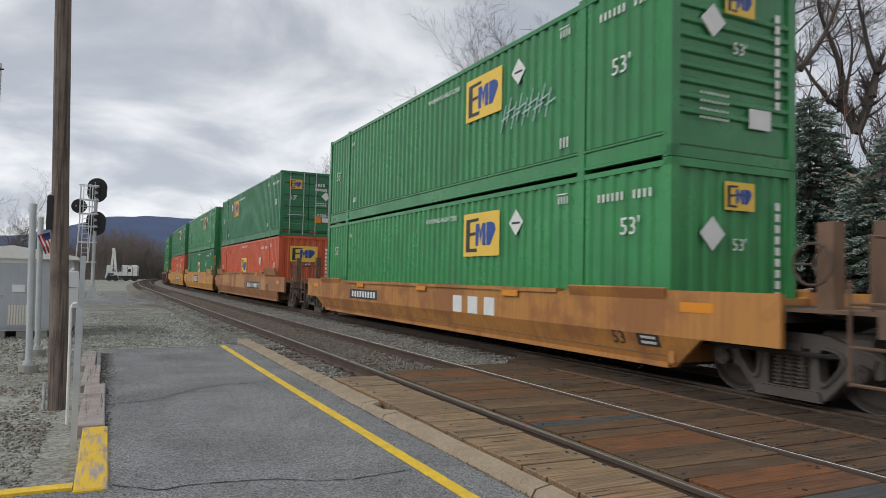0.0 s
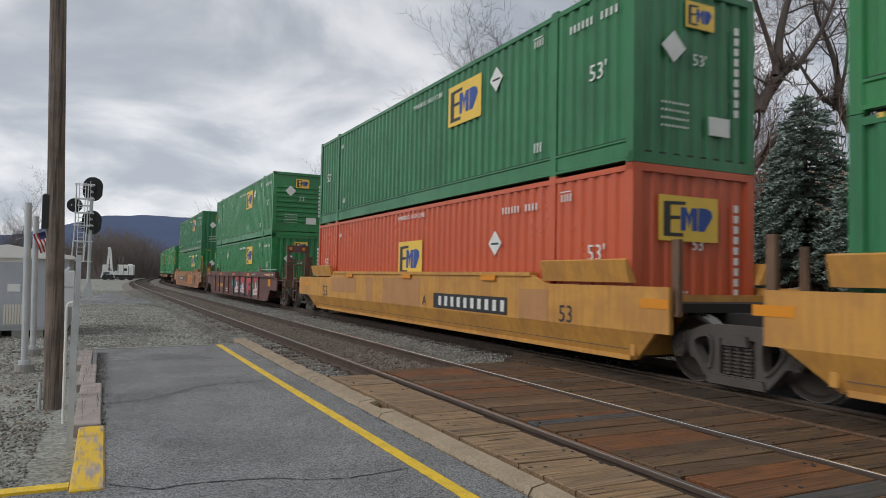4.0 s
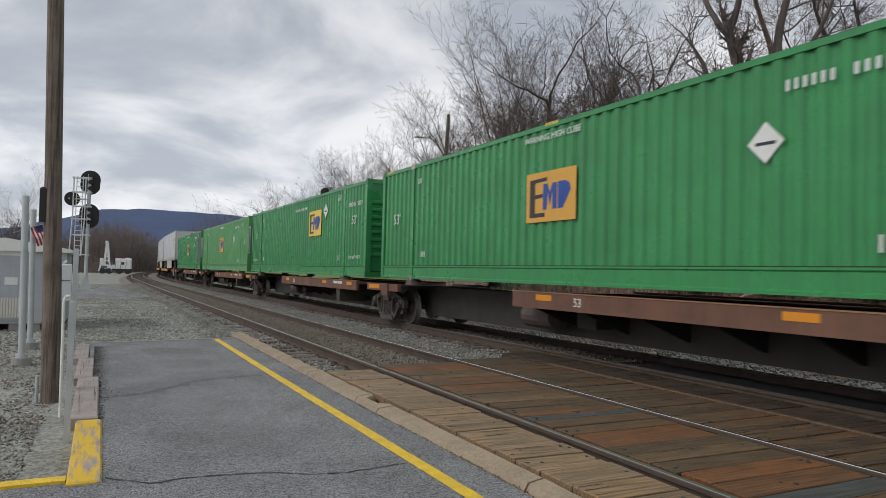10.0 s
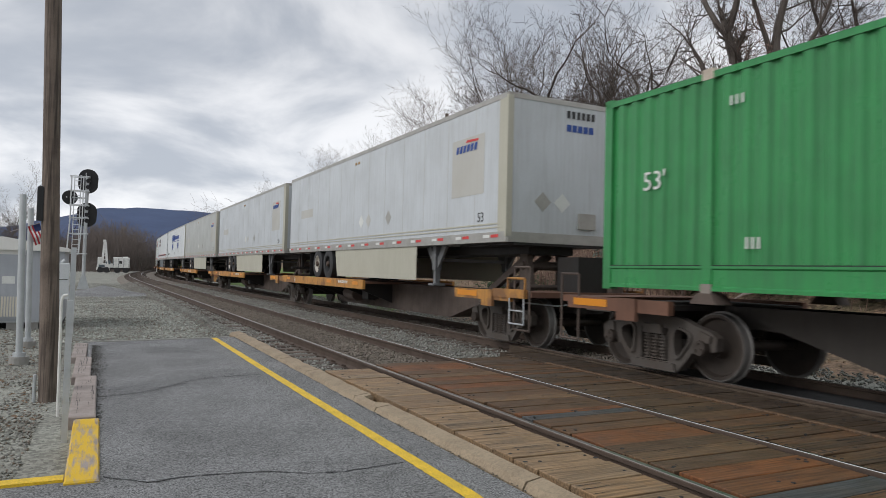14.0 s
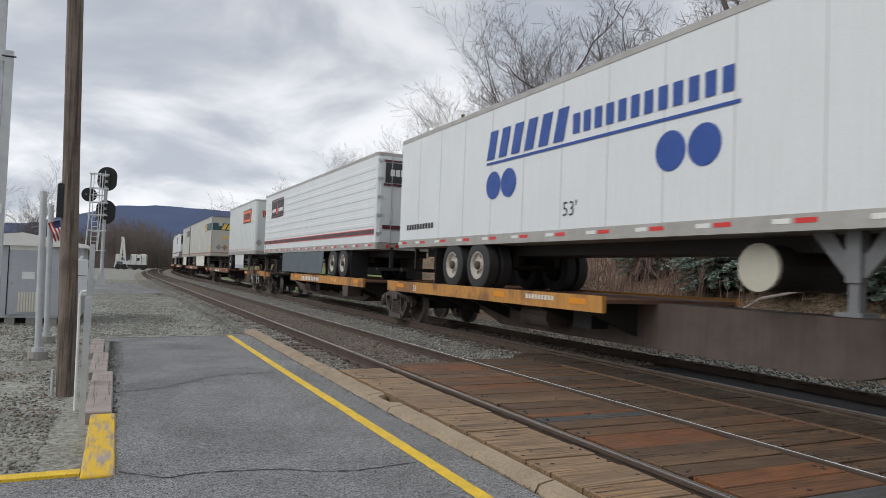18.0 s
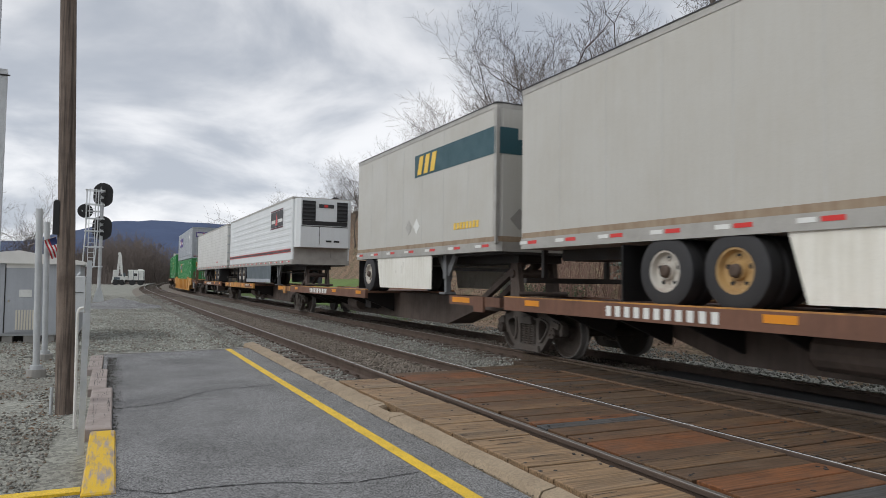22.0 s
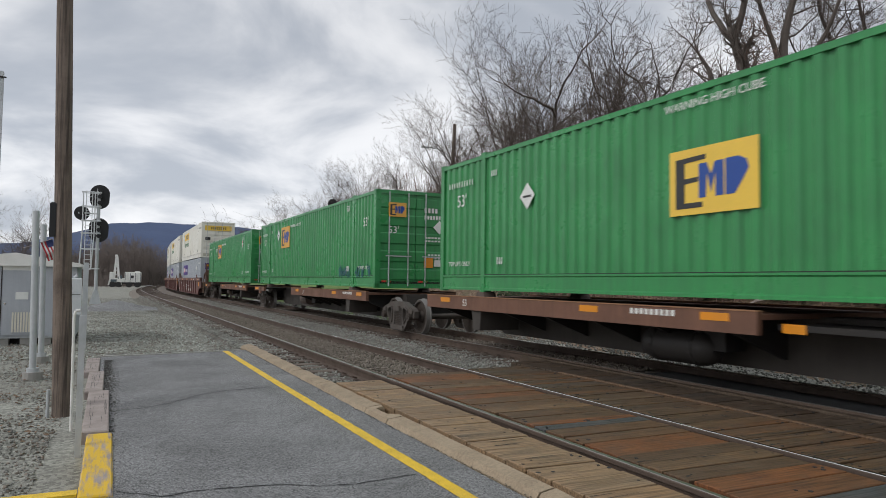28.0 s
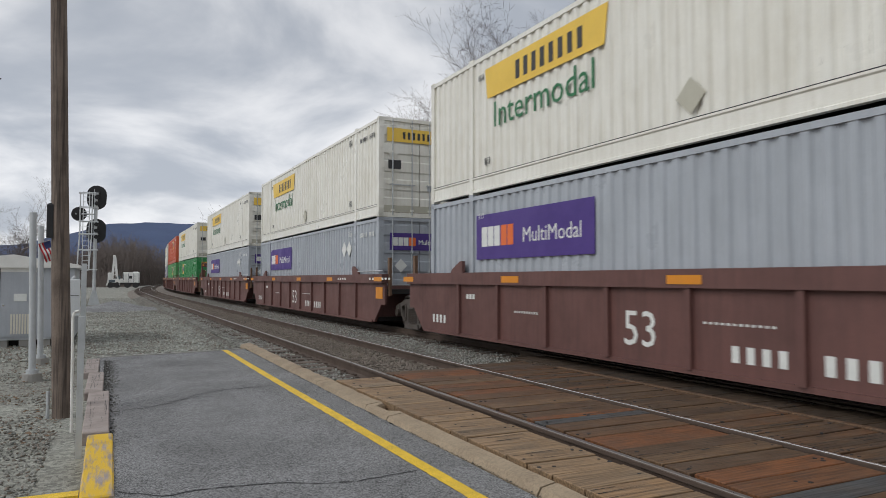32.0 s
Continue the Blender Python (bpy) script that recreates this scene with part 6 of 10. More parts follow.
def well_car(paint, label, top=1.45, ribs=False, front="end", rear="end", gap_f=3.3, gap_r=3.3, marks="plain", flare=0.25):
    """A well car or a unit of an articulated one; front and rear: its own end truck, a shared truck, or none."""
    c = empty("well_car")
    tagged(c, label, "freight car", "cars of the train")
    ef, er = -HL - (1.85 if front == "end" else 0.9), HL + (1.85 if rear == "end" else 0.9)
    out = 1.46
    bz = 0.16 if ribs else 0.235
    # plain sides fold inwards below the middle
    lean = 0.17 if not ribs and marks in ("board", "logo", "white_logo", "plain") else 0.0
    for side in (-1, 1):
        x0, x1 = sorted((side * (out - 0.07), side * out))
        prof = [(-HL - 0.1, bz), (HL + 0.1, bz), (HL + 0.65, 0.66), (er, 0.66), (er, min(top, 1.3)), (HL - 1.9, min(top, 1.3) if top < 1.3 else 1.3), (HL - 2.4, top), (-HL + 2.4, top), (-HL + 1.9, min(top, 1.3)), (ef, min(top, 1.3)), (ef, 0.66), (-HL - 0.65, 0.66)]
        if marks == "patchy":
            prof = [(y, 1.46 if z == 1.3 and abs(y) > HL else z) for y, z in prof]
        if top < 1.3:
            prof = [(-HL - 0.1, bz), (HL + 0.1, bz), (HL + 0.7, 0.66), (er, 0.66), (er, 1.28), (HL - 2.0, 1.28), (HL - 2.3, top), (-HL + 2.3, top), (-HL + 2.0, 1.28), (ef, 1.28), (ef, 0.66), (-HL - 0.7, 0.66)]
        if ribs and top > 1.3:
            prof = [(-HL - 0.1, 0.16), (HL + 0.1, 0.16), (HL + 0.65, 0.66), (er, 0.66), (er, top), (ef, top), (ef, 0.66), (-HL - 0.65, 0.66)]
        if lean:
            low = [(-HL - 0.1, bz), (HL + 0.1, bz), prof[2], prof[-1]]
            g = Geo().prism(low if side > 0 else low[::-1], 0, x0, x1)
            g.v = [(x - side * lean * (0.66 - z) / (0.66 - bz), y, z) for x, y, z in g.v]
            part("lower_side", g, paint, c)
            prof = prof[2:]
        part("side_sill", Geo().prism(prof if side > 0 else prof[::-1], 0, x0, x1), paint, c)
        xc0, xc1 = sorted((side * (out - 0.13), side * (out + 0.035)))
        part("top_chord", Geo().box(xc0, xc1, -HL + 2.4, HL - 2.4, top - 0.02, top + 0.05), paint, c)
        xc0, xc1 = xc0 - side * lean, xc1 - side * lean
        part("bottom_chord", Geo().box(xc0, xc1, -HL, HL, bz - 0.02, bz + 0.05), paint, c)
        if ribs and top > 1.3:
            part("top_flange", Geo().box(*sorted((side * (out - 0.1), side * (out + 0.085))), ef, er, top - 0.2, top + 0.05), paint, c)
            for s in (-1, 1):
                part("stop_tab", Geo().prism([(s * 6.2, top + 0.05), (s * 6.75, top + 0.05), (s * 6.7, top + 0.12), (s * 6.3, top + 0.3), (s * 6.2, top + 0.3)], 0, *sorted((side * (out - 0.09), side * (out - 0.02)))), paint, c, "dark triangular stop tab")
        for s in (-1, 1) if not (ribs and top > 1.3) else ():
            ya, yb = sorted((s * (HL - 2.05), s * (HL + 0.1)))
            part("guide_flare", Geo().prism([(side * (out - 0.16), top - 0.1), (side * (out - 0.02), top - 0.1), (side * (out + 0.06), top + flare - 0.02), (side * (out + 0.02), top + flare)], 1, ya, yb), paint, c)
        if ribs:
            for i in range(9):
                yy = (6.5 if marks == "graffiti" else 6.25) - 1.62 * i
                part("sill_rib", shared(("sill_rib", side, round(top, 2)), lambda: Geo().box(*sorted((side * out, side * (out + 0.07))), -0.05, 0.05, 0.2, top), paint), paint, c, at=(0, yy, 0))
    part("floor", Geo().box(-1.3, 1.3, -HL - 0.05, HL + 0.05, bz + 0.01, 0.29), black_steel, c)
    for s, e, kind, gap in ((-1, ef, front, gap_f), (1, er, rear, gap_r)):
        ya, yb = sorted((s * (HL + 0.1), e))
        part("end_bulkhead", Geo().box(-1.38, 1.38, min(s * HL + s * 0.06, s * HL + s * 0.16), max(s * HL + s * 0.06, s * HL + s * 0.16), 0.3, 1.18), paint, c)
        part("end_deck", Geo().box(-1.38, 1.38, ya, yb, 0.95, 1.08), black_steel, c)
        if kind == "end":
            yd = sorted((e, e + s * 1.25))
            part("end_platform", Geo().box(-0.75, 0.75, yd[0], yd[1], 1.0, 1.12), black_steel, c)
            part("draft_sill", Geo().box(-0.28, 0.28, min(s * HL, e + s * 1.5), max(s * HL, e + s * 1.5), 0.62, 0.98), black_steel, c)
            part("coupler", Geo().box(-0.12, 0.12, min(e + s * 1.4, s * (HL + gap / 2 + 0.1)), max(e + s * 1.4, s * (HL + gap / 2 + 0.1)), 0.74, 0.94).box(-0.2, 0.16, min(s * (HL + gap / 2 - 0.25), s * (HL + gap / 2 + 0.02)), max(s * (HL + gap / 2 - 0.25), s * (HL + gap / 2 + 0.02)), 0.68, 1.0), bogie_steel, c)
            part("air_hose", Geo().tube([(0.35, e + s * 1.2, 0.9), (0.38, e + s * 1.5, 0.55), (0.36, e + s * 1.75, 0.62)], 0.03, 6), signal_black, c)
            part("brake_cylinder", Geo().cyl((-0.85, e + s * 0.15, 0.72), (-0.85, e + s * 0.75, 0.72), 0.16, n=14), bogie_steel, c)
            part("train_line", Geo().tube([(-1.2, s * HL, 0.62), (-1.15, e + s * 0.3, 0.6), (-0.6, e + s * 1.1, 0.62)], 0.03, 6), black_steel, c)
            part("grating", Geo().box(-1.36, 1.36, min(e, e + s * 1.1), max(e, e + s * 1.1), 1.08, 1.12), car_hardware, c)
            yy = e + s * 1.2
            part("cross_beam", Geo().box(-1.42, 1.42, min(yy, yy - s * 0.14), max(yy, yy - s * 0.14), 0.86, 1.12), car_hardware, c)
            for sx in (-1.38, 1.38):
                part("corner_ladder", Geo().tube([(sx, yy, 0.35), (sx, yy, 1.75)], 0.02, 6).tube([(sx, yy - s * 0.45, 0.35), (sx, yy - s * 0.45, 1.45)], 0.02, 6).tube([(sx, yy, 0.37), (sx, yy - s * 0.45, 0.37)], 0.02, 6).tube([(sx, yy, 0.75), (sx, yy - s * 0.45, 0.75)], 0.02, 6).tube([(sx, yy, 1.2), (sx, yy - s * 0.45, 1.2)], 0.02, 6), car_hardware, c)
            part("hand_rail", Geo().tube([(-1.38, yy, 1.75), (-0.7, yy, 1.75), (-0.7, yy, 1.1)], 0.02, 6), car_hardware, c)
            part("hand_rail", Geo().tube([(0.7, yy, 1.1), (0.7, yy, 1.6), (1.38, yy, 1.6)], 0.02, 6), car_hardware, c)
            if s < 0:
                part("brake_stand", Geo().box(-1.05, -0.85, e - 0.35, e - 0.15, 1.05, 2.1), car_hardware, c)
                part("step_post", Geo().box(-0.25, -0.05, e - 0.5, e - 0.3, 1.05, 2.15), car_hardware, c)
                wheel = Geo()
                for i in range(14):
                    a, b = 2 * math.pi * i / 14, 2 * math.pi * (i + 1) / 14
                    wheel.cyl((-1.2, e - 0.2 + 0.24 * math.cos(a), 1.62 + 0.24 * math.sin(a)), (-1.2, e - 0.2 + 0.24 * math.cos(b), 1.62 + 0.24 * math.sin(b)), 0.018, n=5)
                for i in range(3):
                    a = 2.094 * i
                    wheel.cyl((-1.2, e - 0.2, 1.62), (-1.2, e - 0.2 + 0.24 * math.cos(a), 1.62 + 0.24 * math.sin(a)), 0.014, n=5)
                if ribs and top > 1.3:
                    for xx in (-1.12, -0.35):
                        part("frame_post", Geo().box(xx - 0.06, xx + 0.06, e - 0.62, e - 0.5, 1.05, 2.6), paint, c)
                    fr = part("frame_head", Geo().box(-1.2, -0.27, e - 0.64, e - 0.48, 2.3, 2.6), paint, c)
                    for xx in (-1.05, -0.5):
                        part("reflector", Geo().box(xx - 0.06, xx + 0.06, e - 0.648, e - 0.64, 2.4, 2.52), reflector, fr)
                    part("ladder_rung", Geo().box(-1.06, -0.41, e - 0.58, e - 0.54, 1.55, 1.59), paint, c)
                    part("ladder_rung", Geo().box(-1.06, -0.41, e - 0.58, e - 0.54, 1.95, 1.99), paint, c)
                part("brake_wheel", wheel, rail_rust, c)
                part("grab_iron", Geo().tube([(-1.25, e - 0.9, 1.12), (-1.25, e - 0.9, 1.9), (-0.5, e - 0.9, 1.9), (-0.5, e - 0.9, 1.12)], 0.018, 6), car_hardware, c)
                part("cut_lever", Geo().tube([(-1.4, e - 1.25, 0.8), (-0.3, e - 1.3, 0.86)], 0.016, 6), rail_rust, c)
                if marks == "patchy":
                    pb = part("placard_board", Geo().box(-out - 0.012, -out, e + 0.15, e + 0.73, 1.03, 1.35), white_mark, c, "white framed data board")
                    part("board_field", Geo().box(-out - 0.016, -out - 0.012, e + 0.17, e + 0.71, 1.05, 1.33), tagged_dark, pb)
                    for k in range(3):
                        part("marking", bars(e + 0.42, e + 0.68, 1.11 + 0.075 * k, 1.14 + 0.075 * k, -out - 0.016, 3, 0.3), white_mark, c)
                    part("marking", bars(e + 0.2, e + 0.34, 1.17, 1.29, -out - 0.016, 2, 0.3), white_mark, c)
                    part("hand_lever", Geo().slab(-1.28, -1.08, e - 1.75, e - 1.52, 1.42, 1.78, 0.04), logo_amber, c, "amber lever housing")
            bogie(c, s * (HL + 1.66))
        else:
            part("articulation_arm", Geo().box(-0.35, 0.35, min(s * HL, s * (HL + gap / 2)), max(s * HL, s * (HL + gap / 2)), 0.6, 0.95), black_steel, c)
            part("end_post", Geo().box(-1.35, -1.27, e - 0.06, e + 0.06, 0.9, 1.95), car_hardware, c)
            part("end_post", Geo().box(1.27, 1.35, e - 0.06, e + 0.06, 0.9, 1.95), car_hardware, c)
            if kind == "artic":
                bogie(c, s * (HL + gap / 2))
    x = -out - (0.075 if ribs else 0.004)
    for yy in (-HL - 0.9, -4.5, -0.5, 3.8, HL + 0.5):
        if ribs and top > 1.3:
            reflect(c, -out - 0.085, yy, yy + 0.6, top - 0.15, top - 0.03)
        else:
            reflect(c, -out - 0.037 if abs(yy) < 6 else -out, yy, yy + 0.55, top - 0.12 if abs(yy) < 6 else 1.0, top - 0.01 if abs(yy) < 6 else 1.13)
    if ribs and top > 1.3:
        part("placard_board", Geo().box(-out - 0.012, -out, -HL - 0.75, -HL - 0.25, 0.82, 1.14), reflector, c, "framed orange board")
        part("marking", bars(-HL - 1.5, -HL + 0.2, top - 0.11, top - 0.05, -out - 0.086, 7, 0.5), white_mark, c)
        part("marking", bars(-5.9, -5.0, top - 0.11, top - 0.05, -out - 0.086, 4, 0.45), white_mark, c)
        part("guard_rail", Geo().tube([(-out + 0.05, -6.0, top + 0.14), (-out + 0.05, ef + 0.3, top + 0.14)], 0.018, 6), galvanised, c, "thin pale hand rail")
    xs = -out - 0.004
    if not ribs:
        part("sill_seam", Geo().box(-out - 0.003 + 0.659 * lean, -out + 0.659 * lean, -HL, HL, 0.375, 0.387), tagged_dark, c, "dark weld seam along the sill")
    if marks == "board":
        bd = part("number_board", Geo().box(xs - 0.004, xs, -4.9, -1.75, 0.69, 1.02), logo_dark, c, "black board with pale bars")
        part("number_bar", bars(-4.8, -1.85, 0.75, 0.96, xs - 0.004, 10, 0.55), white_mark, bd)
        part("length_mark", lettering("53", 0.5, logo_dark), None, c, at=Matrix.Translation((xs, 6.6, 0.68)) @ ON_SIDE)
        part("length_mark", lettering("53", 0.4, logo_dark), None, c, at=Matrix.Translation((xs, -6.7, 0.68)) @ ON_SIDE)
        for y0, y1, z0, z1 in ((-1.0, 1.4, 0.665, 1.34), (2.2, 2.7, 0.665, 1.34), (3.6, 5.9, 0.85, 1.3), (-6.2, -5.3, 0.665, 1.2)):
            part("repaint_patch", Geo().box(xs - 0.002, xs + 0.002, y0, y1, z0, z1), overpaint, c, "rectangle of tan overpaint")
        part("plate_letter", lettering("A", 0.34, logo_dark), None, c, at=Matrix.Translation((xs, -1.25, 0.72)) @ ON_SIDE)
    elif marks == "logo":
        bd = part("logo_board", Geo().box(xs - 0.004, xs, -1.1, 1.62, 0.69, 1.27), logo_dark, c, "black board with white plain shapes")
        part("logo_bar", bars(-0.75, 1.35, 0.78, 1.18, xs - 0.004, 3, 0.35), white_mark, bd)
        for y0, y1, z0, z1 in ((-4.19, -1.84, 0.665, 1.37), (-6.03, -5.64, 0.76, 1.42), (-8.0, -6.035, 1.13, 1.43), (2.9, 4.6, 0.665, 1.3), (5.4, 5.9, 0.67, 1.2)):
            part("repaint_patch", Geo().box(xs - 0.002, xs + 0.002, y0, y1, z0, z1), overpaint, c, "rectangle of tan overpaint")
        for y0, y1, z0, z1, n in ((-6.77, -6.55, 1.28, 1.41, 2), (-7.25, -7.07, 1.28, 1.41, 2), (-5.94, -5.76, 1.16, 1.4, 2)):
            part("marking", bars(y0, y1, z0, z1, xs - 0.002, n, 0.25), tagged_dark, c)
        for k in range(3):
            part("marking", bars(-2.13, -1.78, 1.29 + 0.05 * k, 1.31 + 0.05 * k, xs - 0.002, 1, 0.02), tagged_dark, c)
            part("marking", bars(-6.4, -6.08, 1.24 + 0.06 * k, 1.26 + 0.06 * k, xs - 0.002, 1, 0.02), tagged_dark, c)
            part("marking", bars(-7.75, -7.28, 0.88 + 0.06 * k, 0.90 + 0.06 * k, xs, 1, 0.02), tagged_dark, c)
        part("length_mark", lettering("53", 0.5, logo_dark), None, c, at=Matrix.Translation((xs, 6.9, 0.68)) @ ON_SIDE)
    elif marks == "white_logo":
        part("logo_bar", bars(-3.62, -1.6, 0.67, 1.02, xs, 3, 0.4), white_mark, c)
        bd = part("number_board", Geo().box(xs - 0.004, xs, 2.75, 5.07, 0.73, 1.0), logo_dark, c, "black board with pale bars")
        part("number_bar", bars(2.9, 4.95, 0.78, 0.95, xs - 0.004, 9, 0.4), white_mark, bd)
        fold = Matrix.Translation((xs, 0, 0.66)) @ pose(0, 0, 0, 0, -21.8, 0)
        part("length_mark", lettering("53", 0.3, logo_dark), None, c, at=fold @ Matrix.Translation((-0.002, -7.18, -0.2)) @ ON_SIDE)
        db = part("data_board", Geo().box(-0.006, -0.001, -8.02, -7.58, -0.18, 0.0), logo_dark, c, "small black data board", at=fold)
        part("number_bar", bars(-7.95, -7.65, -0.07, -0.03, -0.006, 4, 0.3), white_mark, db)
        part("number_bar", bars(-7.95, -7.65, -0.15, -0.11, -0.006, 5, 0.3), white_mark, db)
    elif marks == "graffiti":
        part("length_mark", lettering("53", 0.62, logo_amber), None, c, at=Matrix.Translation((xs, 6.9, 0.45)) @ ON_SIDE)
        part("number_bar", bars(5.0, 5.6, 0.56, 0.76, xs, 3, 0.35), logo_amber, c)
        part("number_bar", bars(3.5, 4.7, 0.56, 0.76, xs, 5, 0.35), logo_amber, c)
        part("number_bar", bars(1.6, 2.7, 0.45, 0.52, xs, 9, 0.4), white_mark, c)
        part("number_bar", bars(1.6, 2.7, 0.33, 0.40, xs, 9, 0.4), white_mark, c)
        part("graffiti_edge", Geo().prism([(0.75, 0.72), (0.25, 0.62), (0.12, 0.9), (0.35, 0.82), (0.5, 0.98)], 0, xs - 0.006, xs), graf_teal, c)
        def daub(name, ya, pts, material, lift, label=""):
            part(name, Geo().prism([(ya - 1.42 * u, 0.2 + 1.0 * v) for u, v in pts], 0, xs - lift, xs - lift + 0.004), material, c, label)
        for k, ya in enumerate((-0.1, -1.75, -3.4, -5.05)):
            daub("graffiti_block", ya, [(0.02, 0.02), (1.0, 0.02), (0.97, 0.97), (0.04, 0.97)], logo_dark if k < 3 else tagged_dark, 0.004, "painted graffiti block")
            if k in (0, 3):
                daub("graffiti_fill", ya, [(0.12, 0.97), (0.85, 0.99), (0.88, 0.86), (0.55, 0.84), (0.18, 0.72)], pinkred, 0.008)
                daub("graffiti_fill", ya, [(0.1, 0.12), (0.98, 0.18), (0.95, 0.8), (0.76, 0.8), (0.73, 0.5), (0.6, 0.48), (0.55, 0.78), (0.33, 0.7), (0.36, 0.45), (0.12, 0.42)], graf_pink, 0.009)
                daub("graffiti_line", ya, [(0.3, 0.26), (0.9, 0.31), (0.9, 0.35), (0.3, 0.30)], pinkred, 0.012)
            elif k == 1:
                daub("graffiti_fill", ya, [(0.1, 0.97), (0.95, 0.99), (0.9, 0.68), (0.16, 0.66)], pinkred, 0.008)
                daub("graffiti_fill", ya, [(0.12, 0.2), (0.95, 0.14), (0.98, 0.42), (0.7, 0.42), (0.66, 0.66), (0.4, 0.66), (0.38, 0.42), (0.12, 0.42)], graf_pink, 0.009)
                daub("graffiti_fill", ya, [(0.14, 0.46), (0.32, 0.46), (0.32, 0.58), (0.14, 0.58)], graf_pink, 0.009)
                daub("graffiti_line", ya, [(0.25, 0.30), (0.85, 0.27), (0.85, 0.31), (0.25, 0.345)], pinkred, 0.012)
            else:
                daub("graffiti_fill", ya, [(0.05, 0.95), (0.95, 0.95), (0.93, 0.72), (0.42, 0.70), (0.42, 0.56), (0.85, 0.56), (0.85, 0.36), (0.45, 0.34), (0.42, 0.10), (0.14, 0.10)], pinkred, 0.008)
            daub("graffiti_edge", ya, [(-0.05, 0.92), (0.0, 0.85), (0.05, 0.10), (0.0, 0.05)], graf_teal, 0.010)
            daub("graffiti_edge", ya, [(-0.02, 0.55), (0.22, 0.57), (0.22, 0.52), (-0.02, 0.50)], graf_teal, 0.013)
            daub("graffiti_edge", ya, [(0.97, 0.95), (1.02, 0.95), (0.99, 0.52), (1.03, 0.12), (0.98, 0.12), (0.94, 0.52)], graf_teal, 0.010)
        part("marking", bars(-5.6, -4.9, 0.75, 0.98, xs, 3, 0.3), logo_amber, c)
    elif marks == "white_numbers":
        part("length_mark", lettering("53", 0.72, white_mark), None, c, at=Matrix.Translation((xs, 0.72, 0.42)) @ ON_SIDE)
        part("number_bar", bars(-1.64, -0.77, 0.36, 0.56, xs, 4, 0.5), white_mark, c)
        part("number_bar", bars(-2.9, -1.97, 0.34, 0.56, xs, 4, 0.5), white_mark, c)
        part("number_bar", bars(6.95, 7.7, 0.38, 0.56, xs, 4, 0.5), white_mark, c)
        part("marking", bars(3.3, 4.1, 0.74, 0.78, xs, 10, 0.5), white_mark, c)
        part("marking", bars(-1.5, -0.4, 0.80, 0.83, xs, 12, 0.5), white_mark, c)
        part("marking", bars(5.6, 6.0, 0.95, 1.05, xs, 3, 0.3), white_mark, c)
        for k in range(5):
            part("marking", bars(-7.0 + 0.3 * k, -6.85 + 0.3 * k, 1.25, 1.36, xs - 0.036, 1, 0.1), white_mark, c)
    elif marks == "patchy":
        for k in range(6):
            ya = 0.9 - 0.42 * k
            part("paint_scrawl", Geo().prism([(ya, 0.55), (ya - 0.05, 0.55), (ya - 0.16, 1.2), (ya - 0.10, 1.22)], 0, xs - 0.003, xs), logo_dark, c)
            part("paint_scrawl", Geo().prism([(ya - 5.2, 0.3), (ya - 5.26, 0.3), (ya - 5.34, 1.1), (ya - 5.27, 1.1)], 0, xs - 0.003, xs), logo_dark, c)
        for k, ym in enumerate((6.9, 6.0, 5.3, 4.3, 1.0, -0.1, -1.2, -5.6, -6.6)):
            arch = Geo()
            rz = 0.40 + 0.06 * (k % 3)
            turn = [math.pi * q / 9.0 for q in range(10)]
            arch.prism([(ym - 0.42, 0.3)] + [(ym - 0.42 * math.cos(a), 0.72 + rz * math.sin(a)) for a in turn] + [(ym + 0.31 * math.cos(a), 0.72 + (rz - 0.1) * math.sin(a)) for a in turn] + [(ym - 0.31, 0.3)], 0, xs - 0.003 - 0.0003 * k, xs)
            part("graffiti_stroke", arch, tagged_brown if k % 3 else graf_tan, c, "faded rounded graffiti stroke")
        bd = part("number_board", Geo().box(xs - 0.008, xs - 0.004, 1.65, 4.9, 0.69, 1.02), logo_dark, c, "black board with pale bars")
        part("number_bar", bars(2.2, 4.6, 0.76, 0.95, xs - 0.008, 10, 0.58), white_mark, bd)
        lb = part("logo_board", Geo().box(xs - 0.008, xs - 0.004, -4.73, -1.95, 0.48, 1.17), car_yellow2, c, "pale board with red plain shapes")
        part("logo_bar", bars(-4.3, -2.4, 0.62, 1.04, xs - 0.008, 3, 0.45), red_orange, lb)
    return c


